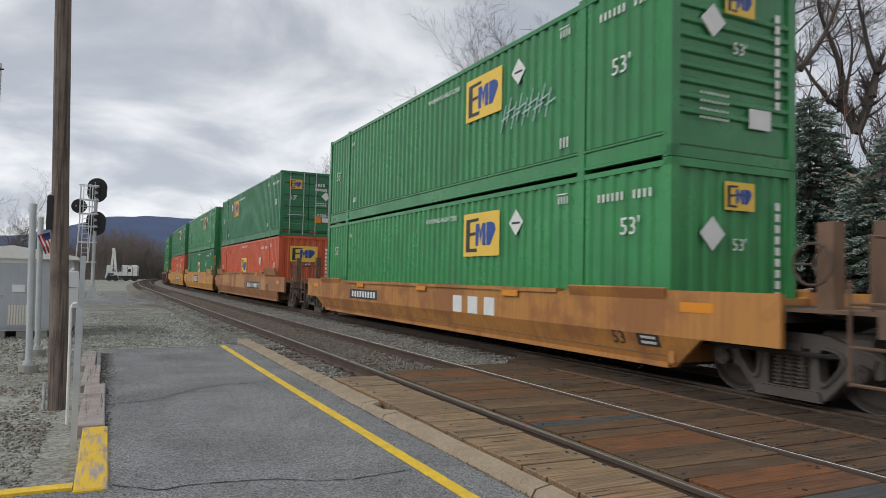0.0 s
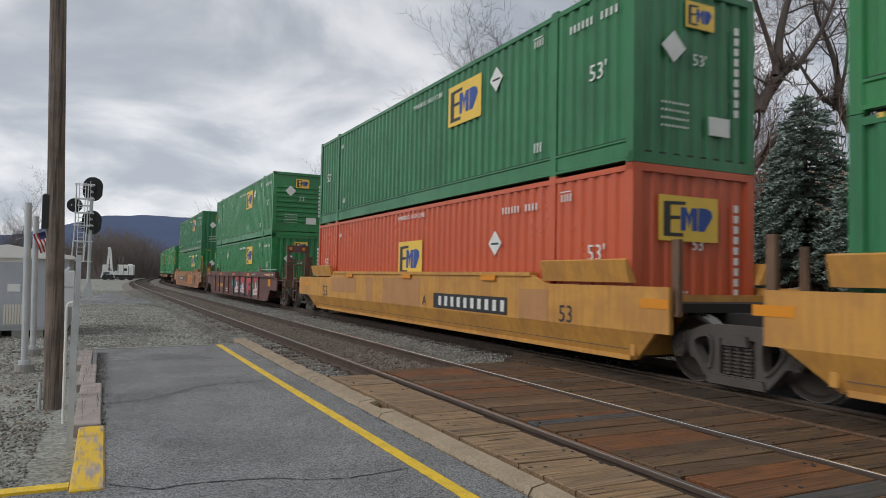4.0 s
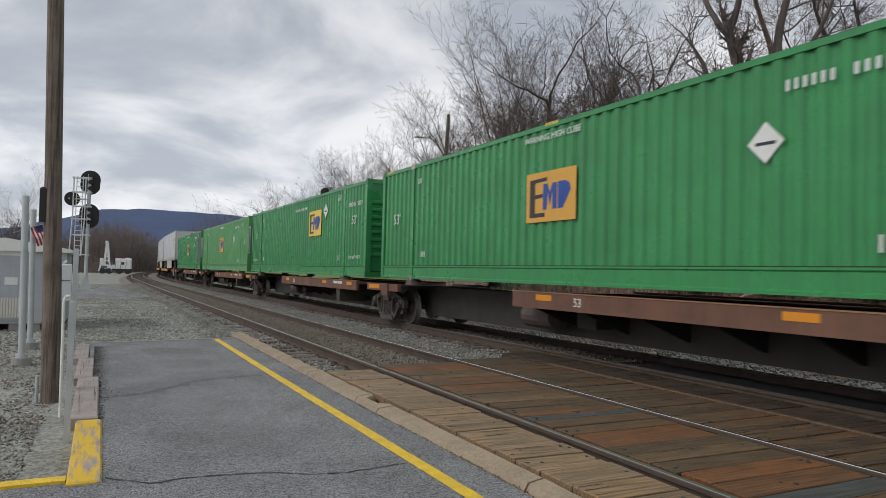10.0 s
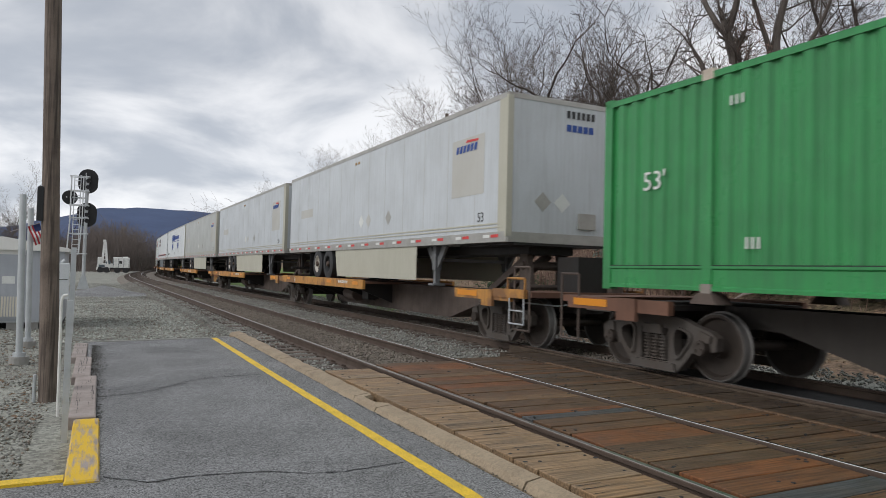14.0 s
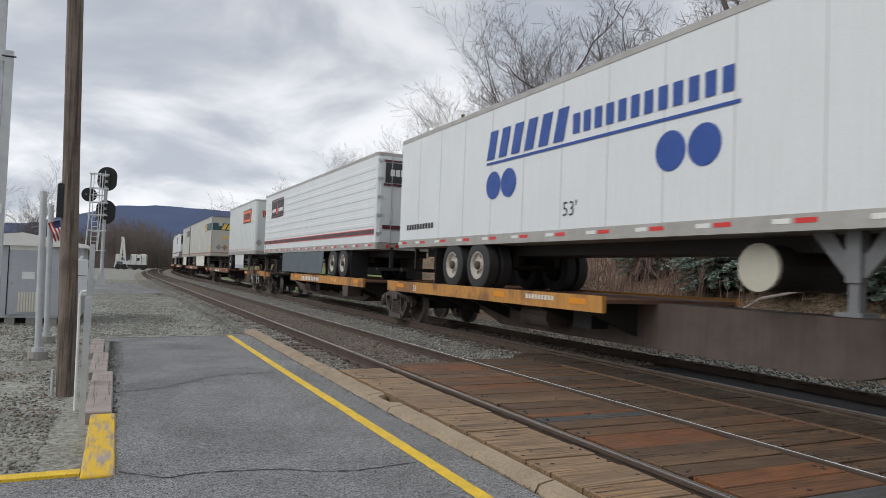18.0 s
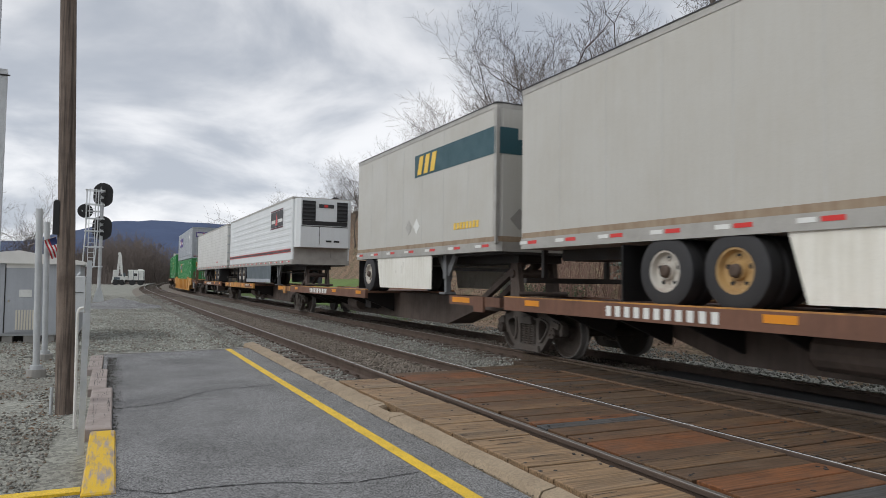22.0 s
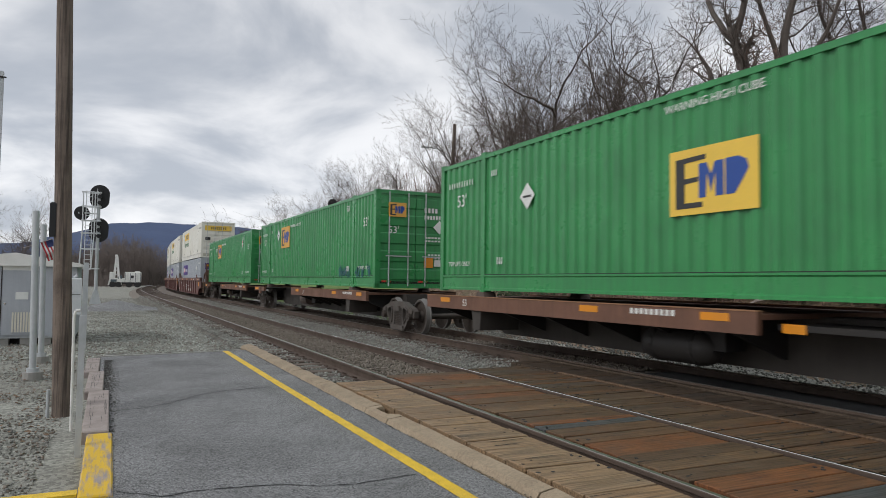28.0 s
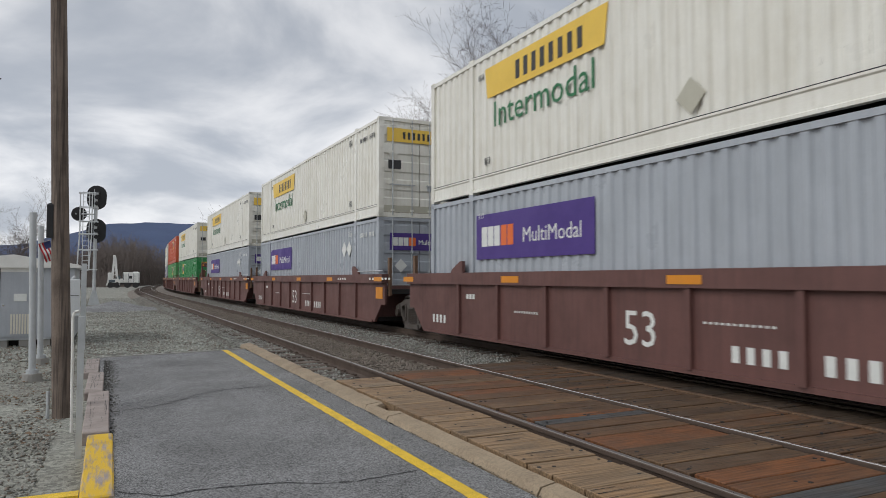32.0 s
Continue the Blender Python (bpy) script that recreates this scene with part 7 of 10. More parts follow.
def spine_unit(paint, label, deck="rear", front="artic", rear="none", gap_f=1.2, hitch=True, letters=False, rear_in=0.9, tank_back=0.0):
    """One unit of a spine car: a deep centre sill, a half-length deck with outriggers and a trailer hitch."""
    c = empty("spine_car_unit")
    tagged(c, label, "freight car", "cars of the train")
    rear_end = HL + (0.2 if rear == "none" else 0.6)
    front_end = -HL - (0.2 if front == "artic" else 0.6)
    fa, fb = (2.4, 4.0) if hitch or front == "end" else (0.3, 1.6)
    ra, rb = (4.0, 2.4) if hitch or rear == "end" else (1.4, 0.2)
    sill = [(front_end, 0.72), (-HL + fa, 0.70), (-HL + fb, 0.26), (HL - ra, 0.26), (HL - rb, 0.70), (rear_end, 0.72), (rear_end, 1.0), (front_end, 1.0)]
    part("centre_sill", Geo().prism(sill, 0, -0.36, 0.36), (spine_steel if deck == "rear" or paint is not deck_rust else black_steel) if hitch else spine_grey, c)
    s = 1 if deck == "rear" else -1
    ya, yb = sorted((s * (HL + 0.3), s * (HL - 8.9)))
    if deck == "front":
        ya, yb = (-HL + 0.85, -HL + 9.95) if hitch else (-HL + 0.2, -HL + 9.1)
    part("deck", Geo().box(-1.40, 1.40, ya, yb, 0.98, 1.045), deck_rust, c)
    for side in (-1, 1):
        x0, x1 = sorted((side * 1.40, side * 1.48))
        part("deck_sill", Geo().box(x0, x1, ya, yb, 0.83 if hitch else 0.80, 1.075), paint, c)
        if not hitch:
            part("deck_edge", Geo().box(*sorted((side * 1.39, side * 1.49)), ya, yb, 1.075, 1.09), edge_rust, c, "worn orange lip of the deck")
        if hitch:
            part("deck_edge", Geo().box(x0, x1, ya, yb, 1.075, 1.095), deck_yellow, c, "worn yellow edge of the deck")
        for i in range(7):
            yy = ya + 0.5 + (yb - ya - 1.0) * i / 6
            part("outrigger", shared(("outrigger", side), lambda: Geo().prism([(side * 0.36, 0.42), (side * 1.40, 0.82), (side * 1.40, 0.97), (side * 0.36, 0.97)], 1, -0.04, 0.04), black_steel), black_steel, c, at=(0, yy, 0))
    hy = -s * (HL - 0.55)
    part("end_deck", Geo().box(-1.3, 1.3, hy - 0.95, hy + 1.2, 0.93, 1.0), black_steel, c)
    for side in (-1, 1):
        x0, x1 = sorted((side * 1.32, side * 1.42))
        part("end_sill", Geo().box(x0, x1, hy - 0.95, hy + 1.25, 0.86, 1.05), paint, c)
        part("jacking_pad", Geo().box(*sorted((side * 1.40, side * 1.46)), hy - 0.35, hy + 0.05, 0.74, 1.06), paint, c)
    reflect(c, -1.42, hy + 0.3, hy + 1.1, 0.91, 1.02)
    for yy in (ya + 0.4, ya + 2.9, yb - 1.2):
        reflect(c, -1.48, yy, yy + 0.45, 0.94, 1.04)
    rusty = hitch and (paint is deck_rust or deck == "front")
    if hitch and deck == "front":
        part("deck_bracket", Geo().prism([(ya + 1.5, 0.5), (ya + 1.95, 0.46), (ya + 2.05, 0.88), (ya + 1.42, 0.88)], 0, -1.46, -1.0), spine_steel, c)
        part("length_mark", lettering("53", 0.17, white_mark), None, c, at=Matrix.Translation((-1.482, ya + 2.8, 0.90)) @ ON_SIDE)
    if not rusty:
        part("length_mark", lettering("53", 0.2, white_mark), None, c, at=Matrix.Translation((-1.482, yb - 1.9, 0.88)) @ ON_SIDE)
    if letters:
        part("sill_paint", Geo().box(-0.366, -0.358, -4.6, -1.63, 0.27, 0.95), deck_yellow, c, "worn yellow stretch of the centre sill")
        part("logo_bar", bars(-2.55, -1.77, 0.68, 0.85, -0.366, 3, 0.3), red_orange, c)
        part("car_name", lettering("ALL PURPOSE SPINE CAR", 0.15, white_mark), None, c, at=Matrix.Translation((-1.482, (ya + yb) / 2 - 0.6, 0.89)) @ ON_SIDE)
    elif rusty:
        nb = yb - 5.2 if deck == "rear" else yb - 4.25
        part("number_bar", bars(nb, nb + 2.25 + 0.25 * (deck == "front"), 0.875, 1.03, -1.482, 11, 0.45), white_mark, c, "large pale numbers on the deck edge")
    else:
        part("number_bar", bars(ya + 1.3, ya + 2.2, 0.96, 1.04, -1.482, 9, 0.4), white_mark, c)
    if hitch or deck == "front":
        part("air_tank", Geo().cyl((-0.75, s * 0.4 + 1.0, 0.62), (-0.75, s * 0.4 + 1.9, 0.62), 0.24, n=16), spine_steel, c)
    else:
        tank = part("air_tank", Geo().lathe([(-2.6, 0.0), (-2.6, 0.12), (-2.52, 0.21), (-2.4, 0.25), (-1.45, 0.25), (-1.33, 0.21), (-1.25, 0.12), (-1.25, 0.0)], 1, 20), black_steel if tank_back else tank_rust, c, "round air tank under the deck", at=(-0.85, tank_back, 0.52), smooth=True)
        for yy in (-2.3, -1.55):
            part("tank_strap", Geo().lathe([(yy - 0.03, 0.24), (yy - 0.03, 0.262), (yy + 0.03, 0.262), (yy + 0.03, 0.24)], 1, 20), black_steel, tank)
            part("tank_hanger", Geo().box(-1.0, -0.36, yy - 0.12, yy - 0.04, 0.72, 0.95), black_steel, c, at=(0, tank_back, 0))
        part("side_step", Geo().box(-1.2, -0.36, -2.9, -0.9, 0.86, 0.93), black_steel, c)
        reflect(c, -1.2, -1.25, -0.95, 0.83, 0.94)
        reflect(c, -1.2, -2.85, -2.5, 0.83, 0.94)
    part("brake_valve", Geo().box(-0.95, -0.6, s * 0.4 - 0.3, s * 0.4 + 0.2, 0.5, 0.85), black_steel, c)
    if hitch:
        for sx in (-0.45, 0.45):
            part("trailer_hitch", Geo().prism([(hy - 0.28, 1.0), (hy + 0.12, 1.0), (hy + 0.14, 1.95), (hy - 0.10, 1.95)], 0, sx - 0.06, sx + 0.06), spine_steel, c, "grimy fold-up hitch stand")
        for sx in (-0.22, 0.22):
            part("hitch_strut", Geo().prism([(hy + s * 1.85, 1.0), (hy + s * 1.55, 1.0), (hy + s * 0.1, 1.72), (hy + s * 0.12, 1.88)], 0, sx - 0.06, sx + 0.06), spine_steel, c, "grimy diagonal strut")
        part("hitch_crosshead", Geo().cyl((-0.55, hy + 0.02, 1.55), (0.55, hy + 0.02, 1.55), 0.09, n=10), spine_steel, c)
        part("release_screw", Geo().cyl((-0.62, hy - s * 0.35, 1.12), (0.62, hy - s * 0.35, 1.12), 0.05, n=8), spine_steel, c)
        part("hitch_plate", Geo().box(-0.55, 0.55, hy - 0.35, hy + 0.35, 1.93, 2.0), black_steel, c)
    else:
        for yy in (-6.06, 6.06):
            for sx in (-1.2, 1.2):
                if (yy < 0) == (deck == "front"):
                    part("pedestal_bracket", Geo().prism([(yy - 0.22, 0.97), (yy - 0.16, 0.40), (yy + 0.12, 0.40), (yy + 0.22, 0.97)], 0, *sorted((math.copysign(0.5, sx), math.copysign(1.43, sx)))), spine_grey, c)
                part("container_pedestal", Geo().prism([(yy - 0.22, 1.045), (yy + 0.22, 1.045), (yy + 0.12, 1.185), (yy - 0.12, 1.185)], 0, sx - 0.14, sx + 0.14), spine_steel, c)
    if hitch:
        ends = ([-1] if front == "end" else []) + ([1] if rear == "end" else [])
        for f in ends:
            out = HL + (0.88 if f < 0 else 1.42)
            for sx in (-1, 1):
                a, b = sorted((sx * 1.36, sx * 1.44))
                part("end_side_sill", Geo().box(a, b, *sorted((f * out, f * (HL - 0.2))), 0.93, 1.09), paint, c)
                g = Geo().tube([(sx * 1.42, f * (out - 0.03), 0.93), (sx * 1.42, f * (out - 0.03), 0.46), (sx * 1.42, f * (out - 0.5), 0.46), (sx * 1.42, f * (out - 0.5), 0.93)], 0.016, 6)
                g.tube([(sx * 1.42, f * (out - 0.03), 0.70), (sx * 1.42, f * (out - 0.5), 0.70)], 0.014, 6)
                part("corner_step", g, galvanised, c, "pale worn corner step")
                part("grab_iron", Geo().tube([(sx * 1.40, f * (out - 0.03), 1.08), (sx * 1.40, f * (out - 0.03), 1.29), (sx * 1.40, f * (out - 0.6), 1.29), (sx * 1.40, f * (out - 0.6), 1.08)], 0.022, 6), paint, c)
            part("release_lever", Geo().tube([(-1.40, f * (out - 0.06), 0.86), (-0.7, f * (out + 0.02), 0.80), (-0.16, f * (out + 0.12), 0.86)], 0.014, 6), galvanised, c, "thin uncoupling lever")
            part("end_box", Geo().box(-0.15, 0.85, *sorted((f * (out - 0.1), f * (out - 0.75))), 1.0, 1.72), black_steel, c, "dark equipment box on the car end")
    if front == "end":
        bogie(c, -HL + 0.5)
        part("draft_sill", Geo().box(-0.28, 0.28, -HL - 1.0, -HL + 1, 0.66, 0.98), black_steel, c)
        part("coupler", Geo().box(-0.12, 0.12, -HL - gap_f / 2 - 0.1, -HL - 0.9, 0.74, 0.94), bogie_steel, c)
        part("end_platform", Geo().box(-1.35, 1.35, -HL - 1.0, -HL - 0.1, 0.95, 1.05), deck_rust, c)
        for sx in (-1.36, 1.36):
            part("corner_ladder", Geo().tube([(sx, -HL - 0.95, 0.35), (sx, -HL - 0.95, 1.5), (sx, -HL - 0.45, 1.5), (sx, -HL - 0.45, 0.35), (sx, -HL - 0.95, 0.35)], 0.02, 6), spine_steel, c)
        part("brake_stand", Geo().box(0.55, 0.85, -HL - 0.9, -HL - 0.6, 1.0, 1.9), spine_steel, c)
    else:
        bogie(c, -HL - gap_f)
    if rear == "end":
        bogie(c, HL - rear_in)
        part("draft_sill", Geo().box(-0.28, 0.28, HL - 1.0, HL + 1.0, 0.66, 0.98), black_steel, c)
        part("coupler", Geo().box(-0.12, 0.12, HL + 0.9, HL + 1.5, 0.74, 0.94), bogie_steel, c)
        part("end_platform", Geo().box(-1.35, 1.35, HL + 0.1, HL + 1.0, 0.95, 1.05), deck_rust, c)
        for sx in (-1.36, 1.36):
            part("corner_ladder", Geo().tube([(sx, HL + 0.95, 0.35), (sx, HL + 0.95, 1.4), (sx, HL + 0.5, 1.4), (sx, HL + 0.5, 0.35), (sx, HL + 0.95, 0.35)], 0.02, 6), spine_steel, c)
    return c


def tyre_geo():
    return Geo().lathe([(-0.14, 0.30), (-0.14, 0.44), (-0.11, 0.505), (0.11, 0.505), (0.14, 0.44), (0.14, 0.30)], 0, 28)


def rim_geo():
    g = Geo().lathe([(-0.12, 0.30), (-0.13, 0.305), (-0.13, 0.27), (-0.05, 0.24), (-0.04, 0.13), (-0.10, 0.11), (-0.10, 0.0), (0.0, 0.0), (0.0, 0.30)], 0, 24)
    for k in range(8):
        a = 2 * math.pi * k / 8
        g.cyl((-0.06, 0.17 * math.cos(a), 0.17 * math.sin(a)), (-0.035, 0.17 * math.cos(a), 0.17 * math.sin(a)), 0.02, n=6)
    return g


def hub_geo():
    return Geo().lathe([(-0.17, 0.0), (-0.17, 0.06), (-0.15, 0.085), (-0.06, 0.10), (-0.06, 0.0)], 0, 16)


def holes_geo():
    g = Geo()
    for k in range(5):
        a = 2 * math.pi * k / 5 + 0.3
        g.cyl((-0.052, 0.185 * math.cos(a), 0.185 * math.sin(a)), (-0.03, 0.185 * math.cos(a), 0.185 * math.sin(a)), 0.036, n=8)
    return g


def trailer(skin, label, length=CL, flip=False, nose="plain", axles=(0.30, 0.205), skirt=None, rim=None, panel_lines=None, ribs=0, gap=1.75, legs=True, top=2.84, floor=2.06):
    """A box semi-trailer on its tyres. flip: its rear doors, not its nose, lead."""
    t = empty("semi_trailer")
    tagged(t, label, "trailer", "trailers on the train")
    h = length / 2
    f = -1 if not flip else 1            # y sign of the nose
    z0, z1 = floor, floor + top
    r = 0.16 if nose == "round" else 0.06
    box = [(-HW, -h + r), (-HW + r * 0.3, -h + r * 0.3), (-HW + r, -h), (HW - r, -h), (HW - r * 0.3, -h + r * 0.3), (HW, -h + r), (HW, h - 0.02), (HW - 0.02, h), (-HW + 0.02, h), (-HW, h - 0.02)]
    part("body", Geo().prism(box, 2, z0 + 0.05, z1 - 0.07), skin, t)
    trim = [(x * 1.008, y * 1.0012) for x, y in box]
    part("top_rail", Geo().prism(trim, 2, z1 - 0.1, z1), trailer_trim, t)
    part("bottom_rail", Geo().prism(trim, 2, z0 - 0.07, z0 + 0.13), trailer_trim, t)
    n = int(length / 1.15)
    for i in range(n):
        y = -h + 0.4 + (length - 0.8) * i / (n - 1)
        if ribs:
            break
        part("red_strip", shared("red_strip", lambda: Geo().box(-HW - 0.016, -HW - 0.01, -0.14, 0.14, 0.0, 0.06), red_mark), None, t, at=(0, y, z0 + 0.02))
        part("white_strip", shared("white_strip", lambda: Geo().box(-HW - 0.016, -HW - 0.01, -0.12, 0.12, 0.0, 0.06), white_mark), None, t, at=(0, min(y + 0.32, h - 0.1), z0 + 0.02))
    for i in range(ribs):
        if i % 2 == 0 or i < 9:
            part("red_strip", shared("red_strip_low", lambda: Geo().box(-HW - 0.016, -HW - 0.001, -0.07, 0.07, 0.0, 0.06), red_mark), None, t, at=(0, h - 0.05 - 0.4235 * i, z0 + 0.19))
    if panel_lines:
        g = Geo()
        for k in range(panel_lines):
            z = z0 + 0.2 + (top - 0.4) * k / panel_lines
            if panel_lines < 14:
                g.box(-HW - 0.003, -HW, -h + 0.12, h - 0.05, z - 0.009, z + 0.009)
            else:
                z = z0 + 0.61 + 0.287 * k
                if z < z1 - 0.25:
                    g.prism([(-HW - 0.011, z + 0.012), (-HW, z), (-HW, z + 0.13), (-HW - 0.011, z + 0.118)], 1, -h + 0.12, h - 0.05)
        part("side_bead", g, seam_grey if panel_lines < 14 else skin, t, "raised horizontal beads of the side")
    if ribs:
        g = Geo()
        for k in range(ribs):
            y = h - 0.32 - 0.4235 * k
            for q in range(54):
                z = z0 + 0.27 + 0.0455 * q
                g.box(-HW - 0.004, -HW, y - 0.042, y + 0.042, z, z + 0.02)
        tagged(part("slot_grid", g, seam_grey, t, "columns of small slots in the side"), kind="stuff")
    if not ribs and not panel_lines:
        g = Geo()
        k = int(length / 1.22)
        for i in range(1, k):
            y = -h + length * i / k
            g.box(-HW - 0.003, -HW, y - 0.008, y + 0.008, z0 + 0.13, z1 - 0.1)
        part("side_ribs", g, seam_grey, t, "faint sheet joints")
    part("under_frame", Geo().box(-0.55, 0.55, -h + 0.3, h - 0.3, z0 - 0.28, z0 - 0.07), black_steel, t)
    part("king_pin_plate", Geo().box(-1.1, 1.1, min(f * h, f * (h - 2.2)), max(f * h, f * (h - 2.2)), z0 - 0.12, z0 - 0.07), black_steel, t)
    tail = -f * h
    for k, u in enumerate(axles):
        y = tail + f * u * CL
        zc = 1.045 + 0.505
        part("axle", Geo().cyl((-0.95, y, zc), (0.95, y, zc), 0.07, n=10), black_steel, t)
        part("hanger", Geo().box(-0.6, -0.45, y - 0.35, y + 0.35, zc, z0 - 0.07), black_steel, t)
        part("hanger", Geo().box(0.45, 0.6, y - 0.35, y + 0.35, zc, z0 - 0.07), black_steel, t)
        for x in (-1.15, -0.83, 0.83, 1.15):
            ty = part("tyre", shared("tyre", tyre_geo, tyre_rubber, True), None, t, at=Matrix.Translation((x, y, zc)) @ (pose(0, 0, 0) if x < 0 else pose(0, 0, 0, 0, 0, 180)))
            if abs(x) > 1:
                part("hub", shared("hub", hub_geo, rail_rust, True), None, ty)
                part("hand_holes", shared("hand_holes", holes_geo, signal_black), None, ty)
                part("rim", shared("rim", rim_geo, rim if not isinstance(rim, tuple) else rim[k], True), None, ty)
    if len(axles):
        ym = tail + f * max(min(axles) * CL - 0.9, 0.1)
        part("mud_flap", Geo().box(-1.28, -0.7, ym - 0.012, ym + 0.012, 1.1, z0 - 0.1), signal_black, t)
        part("mud_flap", Geo().box(0.7, 1.28, ym - 0.012, ym + 0.012, 1.1, z0 - 0.1), signal_black, t)
        part("rear_guard", Geo().box(-1.2, 1.2, tail - 0.05, tail + 0.05, 1.35, 1.45).box(-0.8, -0.7, tail - 0.04, tail + 0.04, 1.4, z0).box(0.7, 0.8, tail - 0.04, tail + 0.04, 1.4, z0), black_steel, t)
    if legs:
        y = f * (h - (3.55 if length > 10 else 2.8))
        g = Geo()
        for x in (-0.98, 0.98):
            g.prism([(y - 0.12, 1.48), (y + 0.12, 1.48), (y + 0.55, z0 - 0.06), (y + 0.3, z0 - 0.06), (y + 0.12, 1.75), (y - 0.12, 1.75), (y - 0.3, z0 - 0.06), (y - 0.55, z0 - 0.06)], 0, x - 0.03, x + 0.03)
            g.box(x - 0.085, x + 0.085, y - 0.085, y + 0.085, 1.42, z0 - 0.05)
            g.box(x - 0.06, x + 0.06, y - 0.06, y + 0.06, 1.10, 1.45)
            g.box(x - 0.15, x + 0.15, y - 0.15, y + 0.15, 1.05, 1.10)
        g.box(-0.95, 0.95, y - 0.03, y + 0.03, 1.62, 1.70)
        part("landing_gear", g, gear_grey, t, "dark grey landing legs")
    if skirt:
        ya, yb = sorted((tail + f * (max(axles) * CL + (1.1 if flip else 0.75)), f * (h - 4.1)))
        if length < 10:
            ya, yb = sorted((tail + f * gap, f * (h - 3.1)))
        slope = 0.25
        part("skirt", Geo().prism([(ya + slope * (f > 0), 1.16), (yb - slope * (f < 0), 1.16), (yb, z0 - 0.05), (ya, z0 - 0.05)], 0, -HW + 0.02, -HW + 0.04), skirt, t, "plain side skirt panel")
        part("skirt", Geo().prism([(ya + slope * (f > 0), 1.16), (yb - slope * (f < 0), 1.16), (yb, z0 - 0.05), (ya, z0 - 0.05)], 0, HW - 0.04, HW - 0.02), skirt, t, "plain side skirt panel")
    lead = -h
    if flip or nose == "doors":
        for sx in (-1, 1):
            a, b = (-HW + 0.1, -0.01) if sx < 0 else (0.01, HW - 0.1)
            d = part("rear_door", Geo().box(a, b, lead - 0.03, lead + 0.01, z0 + 0.14, z1 - 0.12), skin, t)
            for bx in (a + 0.35, b - 0.3):
                part("lock_rod", Geo().cyl((bx, lead - 0.05, z0 + 0.1), (bx, lead - 0.05, z1 - 0.1), 0.016, n=6), galvanised, d)
            for z in (0.4, 0.95, 1.5, 2.05, 2.6):
                part("hinge", Geo().box(-HW + 0.01 if sx < 0 else HW - 0.2, -HW + 0.2 if sx < 0 else HW - 0.01, lead - 0.045, lead, z0 + z - 0.04, z0 + z + 0.04), galvanised, d)
        for x in (-0.9, -0.6, 0.6, 0.9):
            part("tail_lamp", Geo().cyl((x, lead - 0.05, z0 + 0.03), (x, lead, z0 + 0.03), 0.05, n=10), red_mark, t)
    else:
        if skirt is not cream:
            dx, dz = (-0.36, 0.1) if ribs else (0.0, 0.0)
            part("hose_box", Geo().box(0.42 + dx, 0.84 + dx, lead - 0.05, lead + 0.02, z0 + 0.25 + dz, z0 + 0.57 + dz), spine_grey if ribs else trailer_trim, t)
            part("placard_frame", diamond_end(-0.45 + 1.6 * dx, z0 + 0.75 - 2 * dz, 0.2, lead - 0.001), trailer_trim, t)
            part("placard_frame", diamond_end(0.02 + 1.6 * dx, z0 + 0.75 - 2 * dz, 0.2, lead - 0.001), trailer_trim if ribs else white_mark, t)
    return t


# ---- consist ----
FRONTS = [7.2, 30.64, 49.98, 69.37, 92.86, 116.19, 137.35, 155.25, 172.6, 189.84, 207.18, 226.14, 243.2, 260.64, 277.31, 294.9, 314.33, 331.95, 349.03, 366.22, 383.75, 405.1, 426.1, 446.55, 465.23, 486.42, 506.04, 525.35, 547.9, 568.0, 587.5]
MOVERS = []
UPPER, LOWER, ON_SPINE = 3.16, 0.25, 1.185


def load(k, ob, z, length=CL, back=0.0):
    """A load rests with its front at the k-th place of the train, or so far behind it."""
    MOVERS.append((ob, FRONTS[k] + back, length, z))
    return ob


def under(k, ob):
    MOVERS.append((ob, FRONTS[k], CL, 0.0))
    return ob


G = "green corrugated container with white markings"
# double stacks
load(0, container(green_shaded, "green container with ribbed end and white scrawl", "ribbed", extras="tag"), UPPER)
load(0, container(green, "green container lowered into a yellow well car", "wall", z53=1.84), LOWER)
under(0, well_car(car_yellow, "yellow-orange well car with a white logo shape", 1.2, marks="white_logo", flare=0.12))
load(1, container(green_dark, "dark green container with barred doors leading", "doors", logo_back=logo_amber), UPPER)
load(1, container(orange, "orange container below a green one", "wall", lay="B"), LOWER)
under(1, well_car(car_dirty, "dull yellow articulated well unit with number board", front="end", rear="artic", gap_r=3.2, marks="board"))
load(2, container(green_shaded, "green container on top of another green one", "wall", logo_back=logo_amber), UPPER)
# the darker green stands for shade on this stacked container
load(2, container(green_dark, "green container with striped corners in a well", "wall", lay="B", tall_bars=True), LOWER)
under(2, well_car(car_yellow2, "yellow articulated well unit with black logo board", front="none", rear="artic", gap_f=3.2, gap_r=3.2, marks="logo"))
load(3, container(green_dark, "dark green container with blank end wall", "wall"), UPPER)
load(3, container(orange, "faded orange container in a yellow well", "wall", lay="B"), LOWER)
under(3, well_car(car_yellow2, "yellow articulated well unit with scrawled side", front="none", rear="end", gap_f=3.2, marks="board"))
load(4, container(green_shaded, "green container with ribbed end and logo square", "ribbed"), UPPER)
load(4, container(green_shaded, "green container standing in a brown well car", "wall", dia=(3.28, 2.2), mark_at=-3.13), LOWER)
under(4, well_car(car_brown, "oxide brown ribbed well car with red graffiti", 1.42, ribs=True, marks="graffiti"))
load(5, container(green_dark, "green container with row of white dashes", "wall", extras="dashes", logo_back=logo_amber, lift=True, mark_at=-3.05), UPPER)
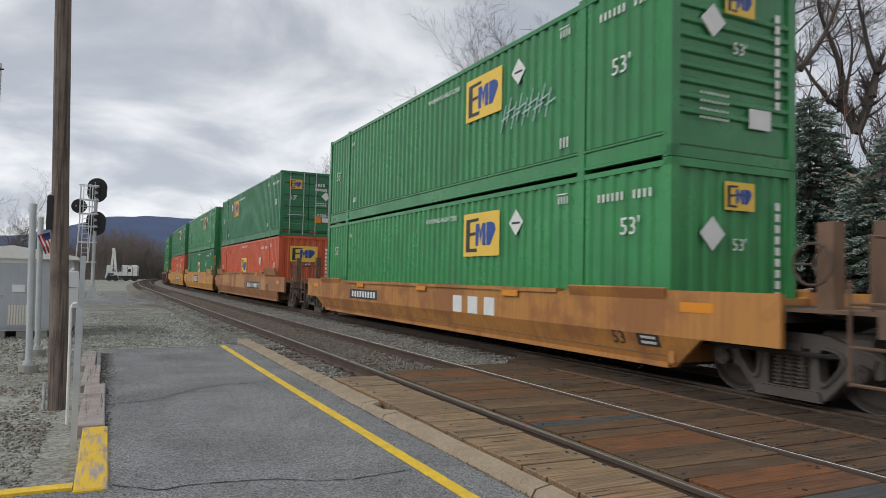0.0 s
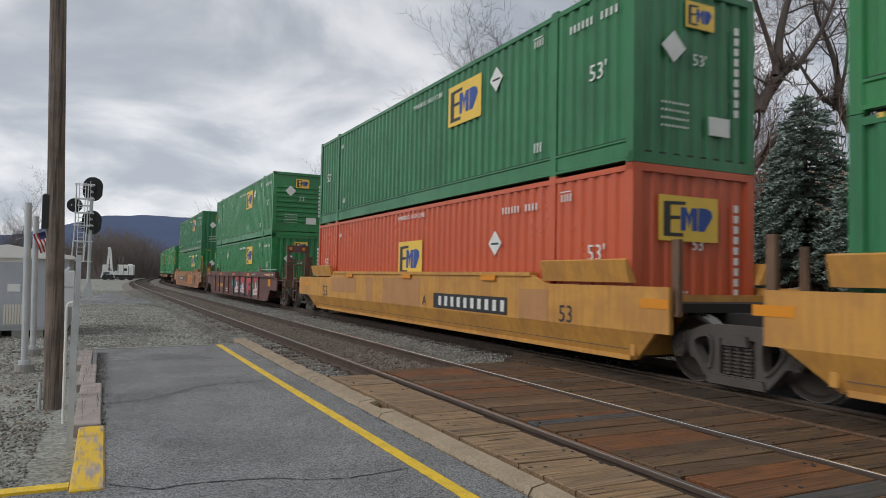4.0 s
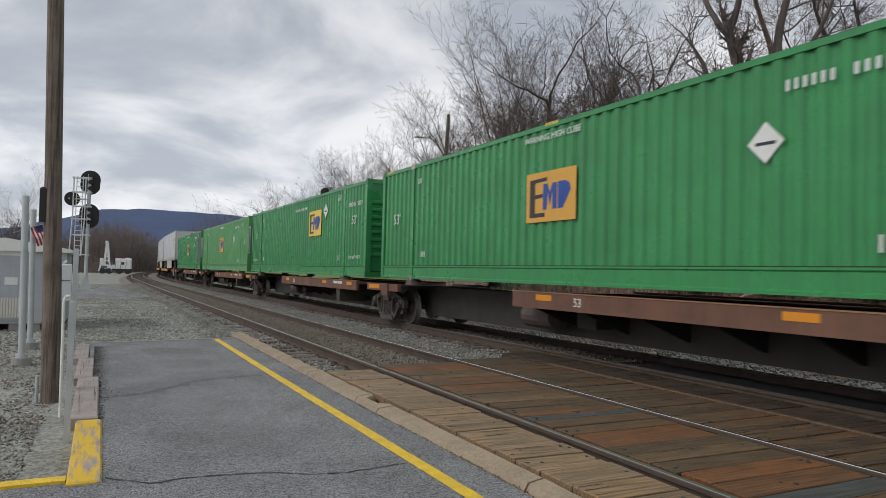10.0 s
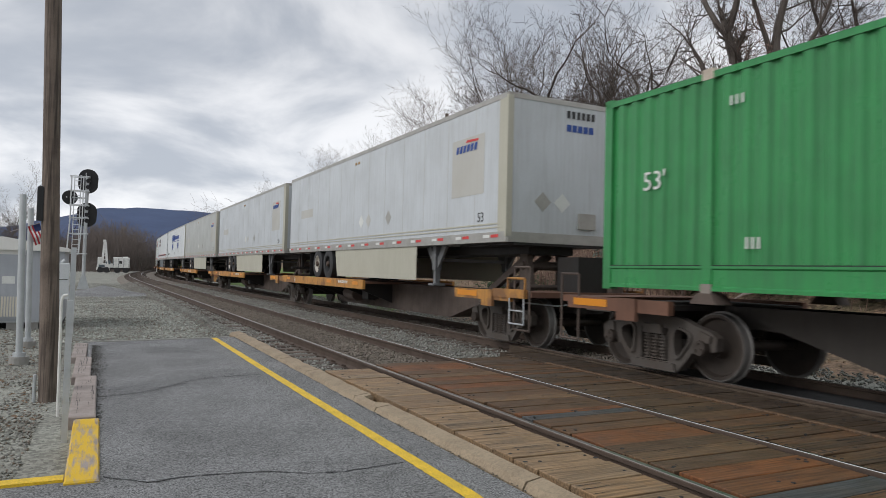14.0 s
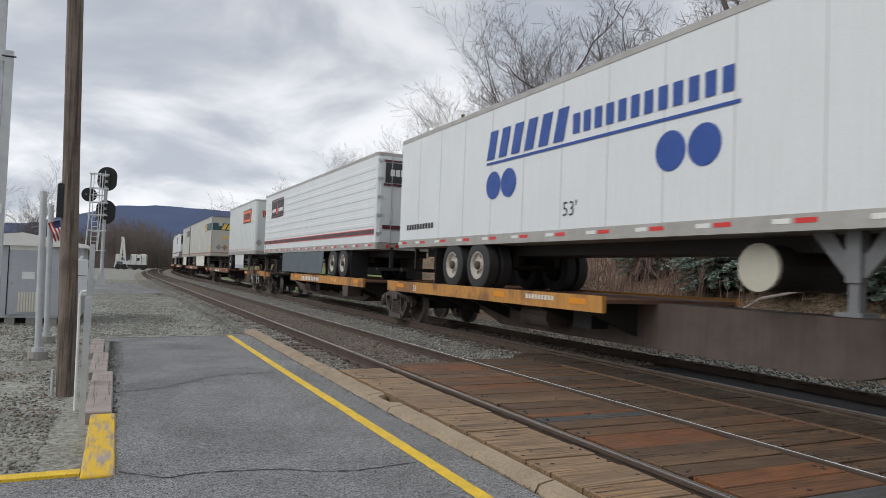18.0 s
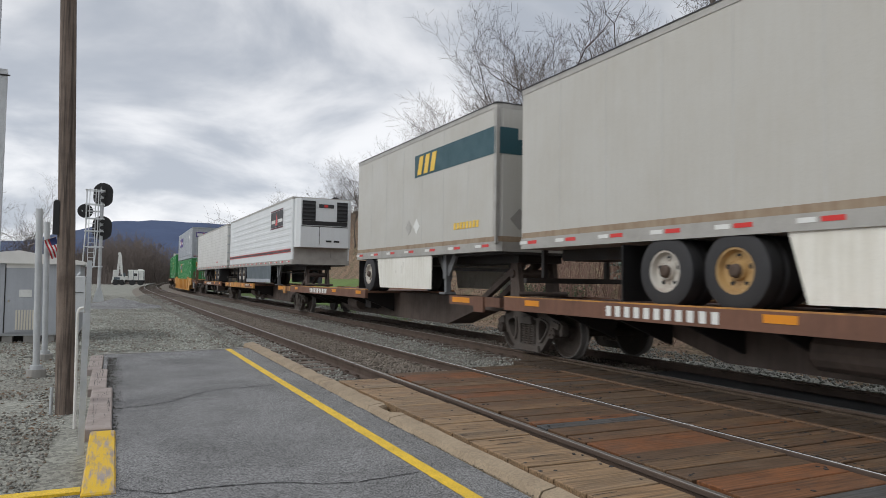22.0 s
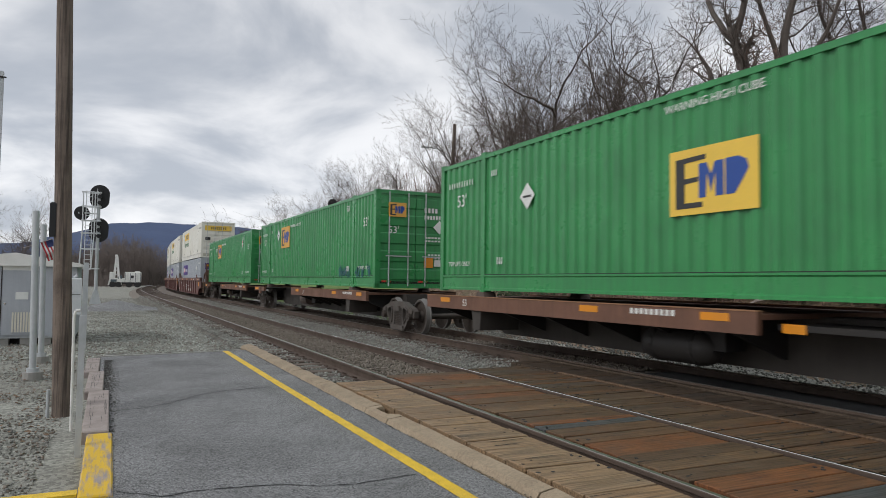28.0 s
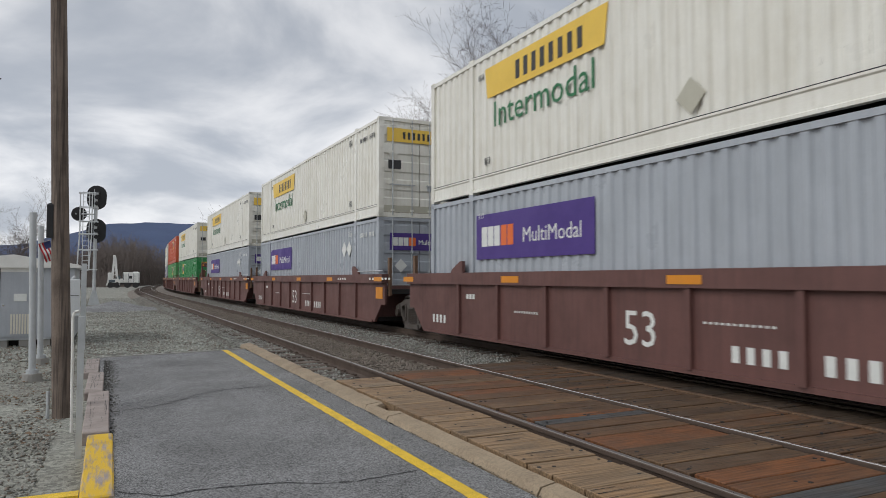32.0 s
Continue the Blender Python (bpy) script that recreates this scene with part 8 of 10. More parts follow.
load(5, container(green_shaded, "green container with yellow striped corners", "wall", mark_at=-3.12, dia=(-4.5, 1.80), tall_bars=True, pale_cast=True, number_at=-6.0), LOWER)
under(5, well_car(car_orange, "rusty patched orange well car", 1.42, marks="patchy"))

# single containers on spine cars
SPINE = "grimy brown spine car unit with yellow reflectors"
load(6, container(green, "green container with yellow striped corners on a spine car", "wall", lay="B", mark_at=-0.12, tall_bars=True, logo_back=logo_amber, pale_cast=True), ON_SPINE)
under(6, spine_unit(deck_rust, SPINE, "rear", "end", gap_f=4.5, hitch=False))
load(7, container(green, G, "wall", lay="B", mark_at=0.17, tall_bars=True, logo_back=logo_amber, pale_cast=True), ON_SPINE)
under(7, spine_unit(deck_rust, SPINE, "front", gap_f=1.27, hitch=False))
load(8, container(green, "green container with ribbed end on a spine car", "ribbed", lift=True, mark_at=-2.86, z53=1.62, low=0.2), ON_SPINE)
under(8, spine_unit(deck_rust, SPINE, "front", gap_f=1.27, hitch=False))
load(9, container(green_light, "light green faded container", "wall", lay="B", logo_back=logo_amber, pale_cast=True, extras="white_plate"), ON_SPINE)
under(9, spine_unit(deck_rust, SPINE, "front", gap_f=1.27, hitch=False))
load(10, container(green, "green container with a grey repaired panel", "wall", lay="B", extras="patch", logo_back=logo_amber, mark_at=-0.35, pale_cast=True), ON_SPINE)
under(10, spine_unit(deck_rust, SPINE, "front", rear="end", gap_f=1.27, hitch=False))


def side_word(t, y, z, w, hgt, n, material, slant=0.0, name="logo_bar", x=None):
    g = Geo()
    x = -HW - 0.012 if x is None else x
    step = w / n
    for i in range(n):
        a = y + w / 2 - i * step
        b = a - step * 0.62
        g.prism([(a, z), (b, z), (b - slant, z + hgt), (a - slant, z + hgt)], 0, x - 0.004, x + 0.002)
    return part(name, g, material, t)


def grey_trailer(label, skin=trailer_grey, logo_dx=0.0):
    t = trailer(skin, label, nose="plain", axles=(0.308, 0.233), skirt=skirt_cream, rim=(signal_black, rim_white))
    part("faded_panel", Geo().box(-HW - 0.004, -HW - 0.001, -7.2, -5.8, 3.0, 4.25), trailer_tan, t, "unfaded square of old paint")
    side_word(t, -6.46 + logo_dx, 3.95, 0.95, 0.15, 6, logo_blue, 0.04)
    part("logo_swoosh", Geo().prism([(-6.4, 4.15), (-6.95, 4.13), (-6.95, 4.17), (-6.5, 4.20)], 0, -HW - 0.016, -HW - 0.01), red_mark, t)
    part("faded_panel", Geo().box(-HW - 0.004, -HW - 0.001, 5.0, 6.5, 3.25, 3.55), trailer_tan, t, "unfaded strip of old paint")
    for y, m in ((-0.07, white_mark), (-0.66, trailer_tan), (-2.15, trailer_trim)):
        part("placard_frame", diamond(y, 2.80, 0.2, -HW - 0.002), m, t)
    part("moulding", Geo().box(-HW - 0.012, -HW, -HL + 0.1, HL - 0.1, 2.34, 2.37).box(-HW - 0.012, -HW, -HL + 0.1, HL - 0.1, 2.27, 2.295), skirt_cream, t, "cream moulding lines")
    part("corner_cap", Geo().box(-HW - 0.01, -HW + 0.12, -HL - 0.012, -HL + 0.3, 2.1, 4.85), skirt_cream, t, "pale corner cap")
    part("marker_lamp", Geo().box(-HW - 0.02, -HW, 0.2, 0.3, 4.55, 4.62).box(-HW - 0.02, -HW, 0.45, 0.55, 4.55, 4.62), rim_rust, t)
    part("marking", bars_end(0.1, 0.85, 4.55, 4.7, -HL - 0.004, 6), logo_dark, t)
    part("logo_bar", bars_end(0.1, 0.8, 4.28, 4.42, -HL - 0.004, 5, 0.2), logo_blue, t)
    part("length_mark", lettering("53", 0.28, logo_dark), None, t, at=Matrix.Translation((-HW - 0.004, -7.1, 2.42)) @ ON_SIDE)
    return t


YS = "worn yellow-sided spine car unit carrying a trailer"
load(11, grey_trailer("dull grey semi-trailer with cream skirt and blue logo bars"), 0.0)
under(11, spine_unit(deck_yellow, YS, "rear", "end", gap_f=2.6))
load(12, grey_trailer("dull grey semi-trailer with faded logo square"), 0.0)
under(12, spine_unit(deck_yellow, YS, "rear", gap_f=0.9))
load(13, grey_trailer("grey-green semi-trailer with cream skirt", trailer_sage), 0.0)
under(13, spine_unit(deck_yellow, "yellow spine car unit with lettered side sill", "rear", gap_f=0.9, letters=True))

t14 = trailer(trailer_white, "white semi-trailer with blue discs and lettering bars", axles=(0.276, 0.201), rim=rim_white)
side_word(t14, 1.85, 3.75, 2.9, 0.58, 6, logo_blue, 0.15)
side_word(t14, -1.45, 3.82, 3.5, 0.34, 12, logo_blue, 0.0)
part("logo_rule", Geo().box(-HW - 0.014, -HW - 0.008, -3.2, 3.3, 3.64, 3.69), logo_blue, t14)
for y, z in ((3.0, 3.2), (2.4, 3.2), (-2.0, 3.2), (-2.62, 3.2)):
    part("logo_disc", Geo().disc(-HW - 0.008, y, z, 0.29), logo_blue, t14, "dark blue disc")
part("length_mark", lettering("53'", 0.36, logo_dark), None, t14, at=Matrix.Translation((-HW - 0.004, 0.34, 2.42)) @ ON_SIDE)
part("marking", bars(5.9, 7.6, 2.45, 2.58, -HW - 0.008, 10, 0.3), logo_dark, t14)
tank = part("fuel_tank", Geo().cyl((-0.9, -3.22, 1.58), (0.6, -3.22, 1.58), 0.3, n=20), black_steel, t14, "black tank with a pale end")
part("tank_end", Geo().cyl((-0.96, -3.22, 1.58), (-0.9, -3.22, 1.58), 0.31, n=20), skirt_cream, tank)
part("corner_cap", Geo().box(-HW - 0.008, -HW + 0.1, -HL - 0.01, -HL + 0.25, 2.1, 4.85), skirt_cream, t14)
load(14, t14, 0.0)
under(14, spine_unit(deck_yellow, YS, "rear", gap_f=0.7))


def striped_reefer(label, flip):
    t = trailer(trailer_white, label, flip=flip, axles=(0.266, 0.192) if flip else (0.311, 0.236), skirt=skirt_grey, rim=rim_white, panel_lines=17)
    ly = 5.32 if flip else -5.17
    pan = part("logo_panel", Geo().box(-HW - 0.02, -HW - 0.013, ly - 1.25, ly + 1.25, 3.76, 4.48), logo_dark, t, "black logo panel with red edges")
    part("panel_edge", Geo().box(-HW - 0.022, -HW - 0.013, ly - 1.25, ly + 1.25, 4.50, 4.56).box(-HW - 0.022, -HW - 0.013, ly - 1.25, ly + 1.25, 3.68, 3.74), maroon, pan)
    part("panel_mark", Geo().prism([(ly + 0.3, 3.84), (ly - 0.15, 3.84), (ly - 0.15, 4.02), (ly + 0.0, 4.4), (ly + 0.15, 4.02)], 0, -HW - 0.024, -HW - 0.018), red_mark, pan)
    part("panel_bar", bars(ly + 0.3, ly + 1.1, 3.94, 4.1, -HW - 0.02, 5, 0.2), white_mark, pan)
    part("panel_bar", bars(ly - 1.15, ly - 0.2, 3.94, 4.1, -HW - 0.02, 6, 0.2), white_mark, pan)
    sa, sb = (2.43, 2.60) if flip else (2.51, 2.66)
    part("side_stripe", Geo().box(-HW - 0.018, -HW - 0.012, -HL + 0.1, HL - 0.1, sa, sa + 0.025).box(-HW - 0.018, -HW - 0.012, -HL + 0.1, HL - 0.1, sb - 0.025, sb), red_mark, t, "red stripe")
    part("side_stripe", Geo().box(-HW - 0.017, -HW - 0.012, -HL + 0.1, HL - 0.1, sa + 0.025, sb - 0.025), stripe_brown, t, "dark maroon stripe")
    if flip:
        part("sticker", Geo().box(-HW - 0.008, -HW - 0.001, HL - 0.34, HL - 0.18, 2.27, 2.34), logo_blue, t, "small blue sticker")
        part("door_panel", Geo().box(-1.05, 1.05, -HL - 0.06, -HL - 0.03, 4.0, 4.6), logo_dark, t, "black panel across the doors")
        part("door_stripe", Geo().box(-1.1, 1.1, -HL - 0.06, -HL - 0.03, 3.9, 3.97).box(-1.1, 1.1, -HL - 0.06, -HL - 0.03, 4.63, 4.68).box(-1.1, 1.1, -HL - 0.06, -HL - 0.03, 2.6, 2.72), maroon, t)
        part("panel_bar", bars_end(-0.9, 0.1, 4.2, 4.4, -HL - 0.061, 6, 0.2), white_mark, t)
    else:
        # refrigeration unit on the nose
        u = part("reefer_unit", Geo().prism([(-1.2, -HL + 0.02), (-1.2, -HL - 0.36), (-1.05, -HL - 0.52), (1.05, -HL - 0.52), (1.2, -HL - 0.36), (1.2, -HL + 0.02)], 2, 2.72, 4.8), trailer_white, t, "white refrigeration unit with black grilles")
        for x0, x1 in ((-1.0, -0.42), (0.52, 1.0)):
            part("grille", Geo().box(x0, x1, -HL - 0.535, -HL - 0.525, 3.85, 4.7), signal_black, u)
            for k in range(5):
                part("louvre", Geo().prism([(-HL - 0.535, 3.9 + 0.16 * k), (-HL - 0.57, 3.9 + 0.16 * k), (-HL - 0.535, 3.98 + 0.16 * k)], 0, x0, x1), signal_black, u)
        part("grille", Geo().box(-1.0, 1.0, -HL - 0.533, -HL - 0.525, 3.66, 3.84), signal_black, u)
        part("unit_badge", Geo().box(-0.28, 0.38, -HL - 0.536, -HL - 0.525, 4.42, 4.58), logo_dark, u)
        part("badge_mark", Geo().box(-0.05, 0.12, -HL - 0.54, -HL - 0.535, 4.45, 4.55), red_mark, u)
        part("seam", Geo().box(-1.02, 1.02, -HL - 0.53, -HL - 0.522, 3.6, 3.63).box(-0.25, -0.23, -HL - 0.53, -HL - 0.522, 2.85, 3.6), signal_black, u)
        part("vent", Geo().box(0.05, 0.3, -HL - 0.53, -HL - 0.522, 2.95, 3.03).box(0.4, 0.65, -HL - 0.53, -HL - 0.522, 2.95, 3.03), signal_black, u)
        part("nose_plate", Geo().box(-1.2, 1.2, -HL - 0.02, -HL, 2.15, 2.75), trailer_trim, t)
    return t


load(15, striped_reefer("white ribbed trailer with maroon stripe, doors leading", True), 0.0, back=0.45)
under(15, spine_unit(deck_yellow, "bright yellow spine car unit under a white trailer", "front", rear="end", gap_f=0.9, rear_in=0.19))

t16 = trailer(trailer_frost, "short white trailer with orange sign panels", 8.6, top=2.93, nose="round", axles=(0.047,), skirt=trailer_frost, rim=rim_white, ribs=20, gap=2.46)
sg = part("sign_panel", Geo().prism([(-0.84, 3.86), (-3.09, 3.83), (-3.18, 4.49), (-0.77, 4.48)], 0, -HW - 0.016, -HW - 0.009), sign_orange, t16, "orange sign with dark border")
part("skirt_band", Geo().box(-HW + 0.012, -HW + 0.02, -1.1, 1.6, 1.165, 1.38), bungalow_steel, t16, "grey band along the skirt")
part("sign_edge", Geo().prism([(-0.78, 3.79), (-3.15, 3.77), (-3.24, 4.55), (-0.70, 4.54)], 0, -HW - 0.012, -HW - 0.006), logo_dark, t16)
part("sign_bar", bars(-2.95, -1.0, 3.99, 4.34, -HW - 0.016, 6, 0.24), logo_dark, sg)
es = part("sign_panel", Geo().prism([(-0.82, 4.06), (0.20, 4.06), (0.24, 4.35), (-0.88, 4.35)], 1, -4.316, -4.306), sign_orange, t16, "orange sign with dark border")
part("sign_edge", Geo().prism([(-0.86, 4.02), (0.24, 4.02), (0.28, 4.39), (-0.92, 4.39)], 1, -4.31, -4.302), logo_dark, t16)
part("sign_bar", bars_end(-0.76, 0.13, 4.12, 4.29, -4.316, 6, 0.24), logo_dark, es)
load(16, t16, 0.0, 8.6)
under(16, spine_unit(deck_rust, "grimy spine car unit under a short trailer", "rear", "end", gap_f=2.6))


def stripe_trailer(label, length, axles, rims):
    t = trailer(trailer_tan, label, length, nose="round" if length < 10 else "plain", axles=axles, skirt=cream, rim=rims, top=2.98)
    h = length / 2
    ln = 4.15
    part("side_stripe", Geo().prism([(-h + 0.02, 4.0), (-h + ln, 4.0), (-h + ln, 4.57), (-h + 0.02, 4.57)], 0, -HW - 0.006, -HW - 0.001), teal, t, "dark teal stripe")
    part("end_stripe", Geo().box(-HW + 0.05, HW - 0.05, -h - 0.006, -h - 0.001, 4.0, 4.55), teal, t, "dark teal stripe")
    side_word(t, -h + ln - 0.75, 4.05, 1.15, 0.46, 3, logo_yellow, 0.14)
    part("bare_patch", Geo().box(-0.78, -0.5, -h - 0.0065, -h - 0.006, 4.32, 4.55), trailer_tan, t, "bare square in the stripe")
    part("corner_post", Geo().box(-HW - 0.006, -HW + 0.07, -h - 0.008, -h + 0.1, 2.15, 4.97), trailer_trim, t)
    part("grime_band", Geo().box(-HW - 0.0105, -HW - 0.006, -h + 0.05, h - 0.05, 2.19, 2.29).box(-HW + 0.05, HW - 0.05, -h - 0.0105, -h - 0.004, 2.19, 2.3), grimy_rail, t, "rust-stained bottom rail")
    part("roof_edge", Geo().box(-HW - 0.02, HW + 0.02, -h - 0.02, h, 5.04, 5.06), logo_dark, t)
    hb = part("hose_panel", Geo().box(0.46, 0.81, -h - 0.03, -h, 2.36, 2.92), grimy_rail, t, "rust-streaked hose panel")
    part("hose_socket", Geo().cyl((0.6, -h - 0.07, 2.62), (0.6, -h - 0.02, 2.62), 0.06, n=10).cyl((0.7, -h - 0.07, 2.74), (0.7, -h - 0.02, 2.74), 0.04, n=8), signal_black, hb)
    part("hose_lid", Geo().box(0.5, 0.74, -h - 0.05, -h, 2.95, 3.14), trailer_trim, t)
    part("document_box", Geo().box(0.92, 1.12, -h - 0.04, -h, 2.44, 2.76), trailer_tan, t)
    part("logo_bar", Geo().prism([(-0.57, 4.07), (-0.3, 4.07), (-0.1, 4.49), (-0.37, 4.49)], 1, -h - 0.012, -h - 0.006).prism([(-0.2, 4.07), (0.07, 4.07), (0.27, 4.49), (0.0, 4.49)], 1, -h - 0.012, -h - 0.006).prism([(0.17, 4.07), (0.38, 4.07), (0.58, 4.49), (0.36, 4.49)], 1, -h - 0.012, -h - 0.006), logo_yellow, t)
    part("number_bar", bars_end(-0.52, 0.6, 3.34, 3.54, -h - 0.004, 9, 0.3), logo_yellow, t)
    part("sticker", Geo().box(0.87, 1.21, -h - 0.006, -h - 0.001, 2.84, 3.16), logo_yellow, t)
    part("placard", diamond_end(-0.73, 2.66, 0.23, -h - 0.002), grey_concrete, t)
    part("placard", diamond_end(-0.26, 2.66, 0.23, -h - 0.002), rust_placard, t)
    part("number_bar", bars(-h + 0.72, -h + 1.93, 2.53, 2.68, -HW - 0.004, 8, 0.3), logo_yellow, t)
    for y in (0.2, -0.3):
        part("placard_frame", diamond(y, 2.75, 0.2, -HW - 0.002), trailer_trim if y > 0 else white_mark, t)
    return t


load(17, stripe_trailer("weathered tan trailer with teal stripe and yellow bars", CL, (0.308, 0.233), (rim_rust, rim_white)), 0.0)
under(17, spine_unit(deck_rust, "rusty spine car unit under a tan trailer", "rear", gap_f=9.0 - 0.9 - 7.4))
load(18, stripe_trailer("short tan trailer with teal stripe", 8.6, (0.066,), rim_white), 0.0, 8.6)
under(18, spine_unit(deck_rust, "rusty spine car unit under a short trailer", "rear", gap_f=0.9))
r19 = striped_reefer("white ribbed trailer with nose refrigeration unit", False)
# the reflection low on the skirt, put in as a paler strip
part("skirt_band", Geo().box(-HW + 0.008, -HW + 0.018, -3.9, 2.2, 1.165, 1.34), grey_box, r19, "paler band drawn for the reflection on the skirt")
load(19, r19, 0.0)
u19 = under(19, spine_unit(deck_yellow, "worn yellow spine car unit under a white trailer", "rear", gap_f=0.5))
t20 = trailer(trailer_dusty, "plain dusty white ribbed trailer, doors leading", flip=True, axles=(0.303, 0.227), rim=(rim_rust, rim_white), panel_lines=12)
part("fuel_tank", Geo().cyl((-0.5, 3.4, 1.75), (-0.5, 5.4, 1.75), 0.3, n=16), black_steel, t20, "black tank under the floor")
part("round_cap", Geo().disc(-1.0, 5.3, 1.7, 0.34), grey_concrete, t20)
part("marker_strip", bars(-4.15, -3.3, 2.43, 2.50, -HW - 0.014, 4, 0.3), red_mark, t20)
part("rust_patch", Geo().box(-1.4835, -1.481, -0.35, 1.6, 0.862, 1.07), deck_rust, u19, "bare rusty stretch of the deck edge")
load(20, t20, 0.0)
under(20, spine_unit(deck_rust, "dark brown spine car unit under a white trailer", "front", rear="end", gap_f=0.9))
load(21, container(grey_box, "grey container with purple panel, doors leading", "doors", "panel", mark_at=3.78), UPPER)
load(21, container(green, "green container with barred doors in a yellow well car", "doors", logo_back=logo_amber), LOWER)
under(21, well_car(car_yellow2, "short-ribbed yellow well car", 1.15, ribs=True, marks="plain"))
load(22, container(green, "green container with barred doors on a spine car", "doors", lay="B", lift=True), ON_SPINE)
under(22, spine_unit(deck_rust, SPINE, "rear", "end", gap_f=4.5, hitch=False, tank_back=2.9))
load(23, container(green, "green container with blue scuffs and barred doors", "doors", logo_back=logo_amber, extras="scuff", lift=True), ON_SPINE)
under(23, spine_unit(deck_rust, SPINE, "front", gap_f=1.27, hitch=False))
load(24, container(green, "green container with red placards and barred doors", "doors", logo_back=logo_amber, extras="red_placard", lift=True), ON_SPINE)
under(24, spine_unit(deck_rust, SPINE, "front", rear="end", gap_f=2.3, hitch=False))
for k in (25, 26, 27):
    load(k, container(cream, "cream container with yellow banner above a grey one", "doors", "banner"), UPPER)
    load(k, container(grey_box, "grey container with purple panel in a brown well", "doors", "panel"), LOWER)
    under(k, well_car(car_brown, "brown ribbed articulated well unit with white numbers", 1.45, ribs=True, front="end" if k == 25 else "none", rear="end" if k == 27 else "artic", gap_f=3.3 if k == 25 else 3.2, gap_r=3.2, marks="white_numbers"))
load(28, container(cream, "cream container with yellow banner over a green one", "doors", "banner"), UPPER)
load(28, container(green, "green container in a brown well car", "doors"), LOWER)
under(28, well_car(car_brown, "brown ribbed well car far back in the train", 1.45, ribs=True, marks="plain"))
load(29, container(orange, "orange container far back in the train", "wall"), UPPER)
load(29, container(green_light, "pale green container far back in the train", "wall"), LOWER)
under(29, well_car(car_brown, "brown ribbed well car far back in the train", 1.45, ribs=True, marks="plain"))
load(30, container(cream, "cream container far back in the train", "wall", "banner"), UPPER)
load(30, container(grey_box, "grey container far back in the train", "wall", "panel"), LOWER)
under(30, well_car(car_brown, "brown ribbed well car far back in the train", 1.45, ribs=True, marks="plain"))

# ---- trees, bank, distance ----
def grow_tree(seed, stems, kids=(7, 5, 4, 3), least=0.008, gnarl=0.16, lift=0.07, spread=0.75, sides=(8, 6, 4, 3, 3), forks=2, bare=0.3, arm=1.0):
    """A bare tree. stems: (start, direction, length, radius) of its main limbs; every limb bears side shoots and forks at its tip.
    Returns the wood and the fine twigs as Geo."""
    rng = random.Random(seed)
    wood, fine = Geo(), Geo()
    last = len(kids)

    def limb(p, d, length, r, level, taper=0.34):
        n = (9, 6, 4, 2, 1)[level + max(0, 4 - last) if level == last else level]
        pts, rad, ways = [p.copy()], [r], [d]
        tip = max(r * (taper if level == 0 else 0.28), least * 0.6)
        for i in range(n):
            bend = gnarl * (1.0, 1.25, 1.3, 1.2, 0.8)[level]
            d = (d + Vector((rng.gauss(0, bend), rng.gauss(0, bend), rng.gauss(0, bend * 0.7) + lift))).normalized()
            p = p + d * (length / n)
            pts.append(p.copy())
            ways.append(d)
            rad.append(r + (tip - r) * ((i + 1) / n) ** 0.85)
        g = wood if level < 2 else fine
        m = sides[level]
        ring0 = len(g.v)
        for k, (q, rr) in enumerate(zip(pts, rad)):
            t = (pts[min(k + 1, n)] - pts[max(k - 1, 0)]).normalized()
            u = t.orthogonal().normalized()
            w = t.cross(u)
            for j in range(m):
                a = 2 * math.pi * j / m
                g.v.append(tuple(q + (u * math.cos(a) + w * math.sin(a)) * rr))
            if k:
                for j in range(m):
                    h = (j + 1) % m
                    g.f.append((ring0 + (k - 1) * m + j, ring0 + (k - 1) * m + h, ring0 + k * m + h, ring0 + k * m + j))
        if level >= last:
            return
        for c in range(kids[level] + forks):
            at_tip = c >= kids[level]
            lo = bare if level == 0 else 0.18
            u = 1.0 if at_tip else min(lo + (1 - lo) * (c + 0.9 * rng.random()) / kids[level], 0.97)
            k = min(int(u * n), n - 1)
            q = pts[k].lerp(pts[k + 1], u * n - k)
            ax = ways[k + 1]
            side = Vector((rng.gauss(0, 1), rng.gauss(0, 1), rng.gauss(0.15, 0.5)))
            side = (side - ax * side.dot(ax)).normalized()
            ang = spread * (rng.uniform(0.3, 0.65) if at_tip else rng.uniform(0.75, 1.3))
            way = (ax * math.cos(ang) + side * math.sin(ang)).normalized()
            ratio = rng.uniform(0.42, 0.62) if at_tip else rng.uniform(0.34, 0.60) * (1.2 - 0.55 * u) * (arm if level == 0 else 1.0)
            thick = rad[k] * (rng.uniform(0.72, 0.95) if at_tip else rng.uniform(0.34, 0.6))
            limb(q, way, length * ratio, max(min(thick, rad[k] * 0.95), least), level + 1)
    for start, way, length, r, *taper in stems:
        limb(Vector(start), Vector(way).normalized(), length, r, 0, *taper)
    return wood, fine


def bouquet(seed, count, length, r, tilt, height=0.0):
    """Main limbs that part from one foot, each leaning its own way."""
    rng = random.Random(seed)
    turn = rng.uniform(0, 6.28)
    out = []
    for k in range(count):
        a = turn + 6.283 * k / count + rng.uniform(-0.35, 0.35)
        t = tilt * rng.uniform(0.5, 1.25)
        out.append(((0.22 * math.cos(a), 0.22 * math.sin(a), height - 0.3), (math.sin(t) * math.cos(a), math.sin(t) * math.sin(a), math.cos(t)), length * rng.uniform(0.8, 1.08), r * rng.uniform(0.72, 1.1)))
    return out


TREE_KINDS = []


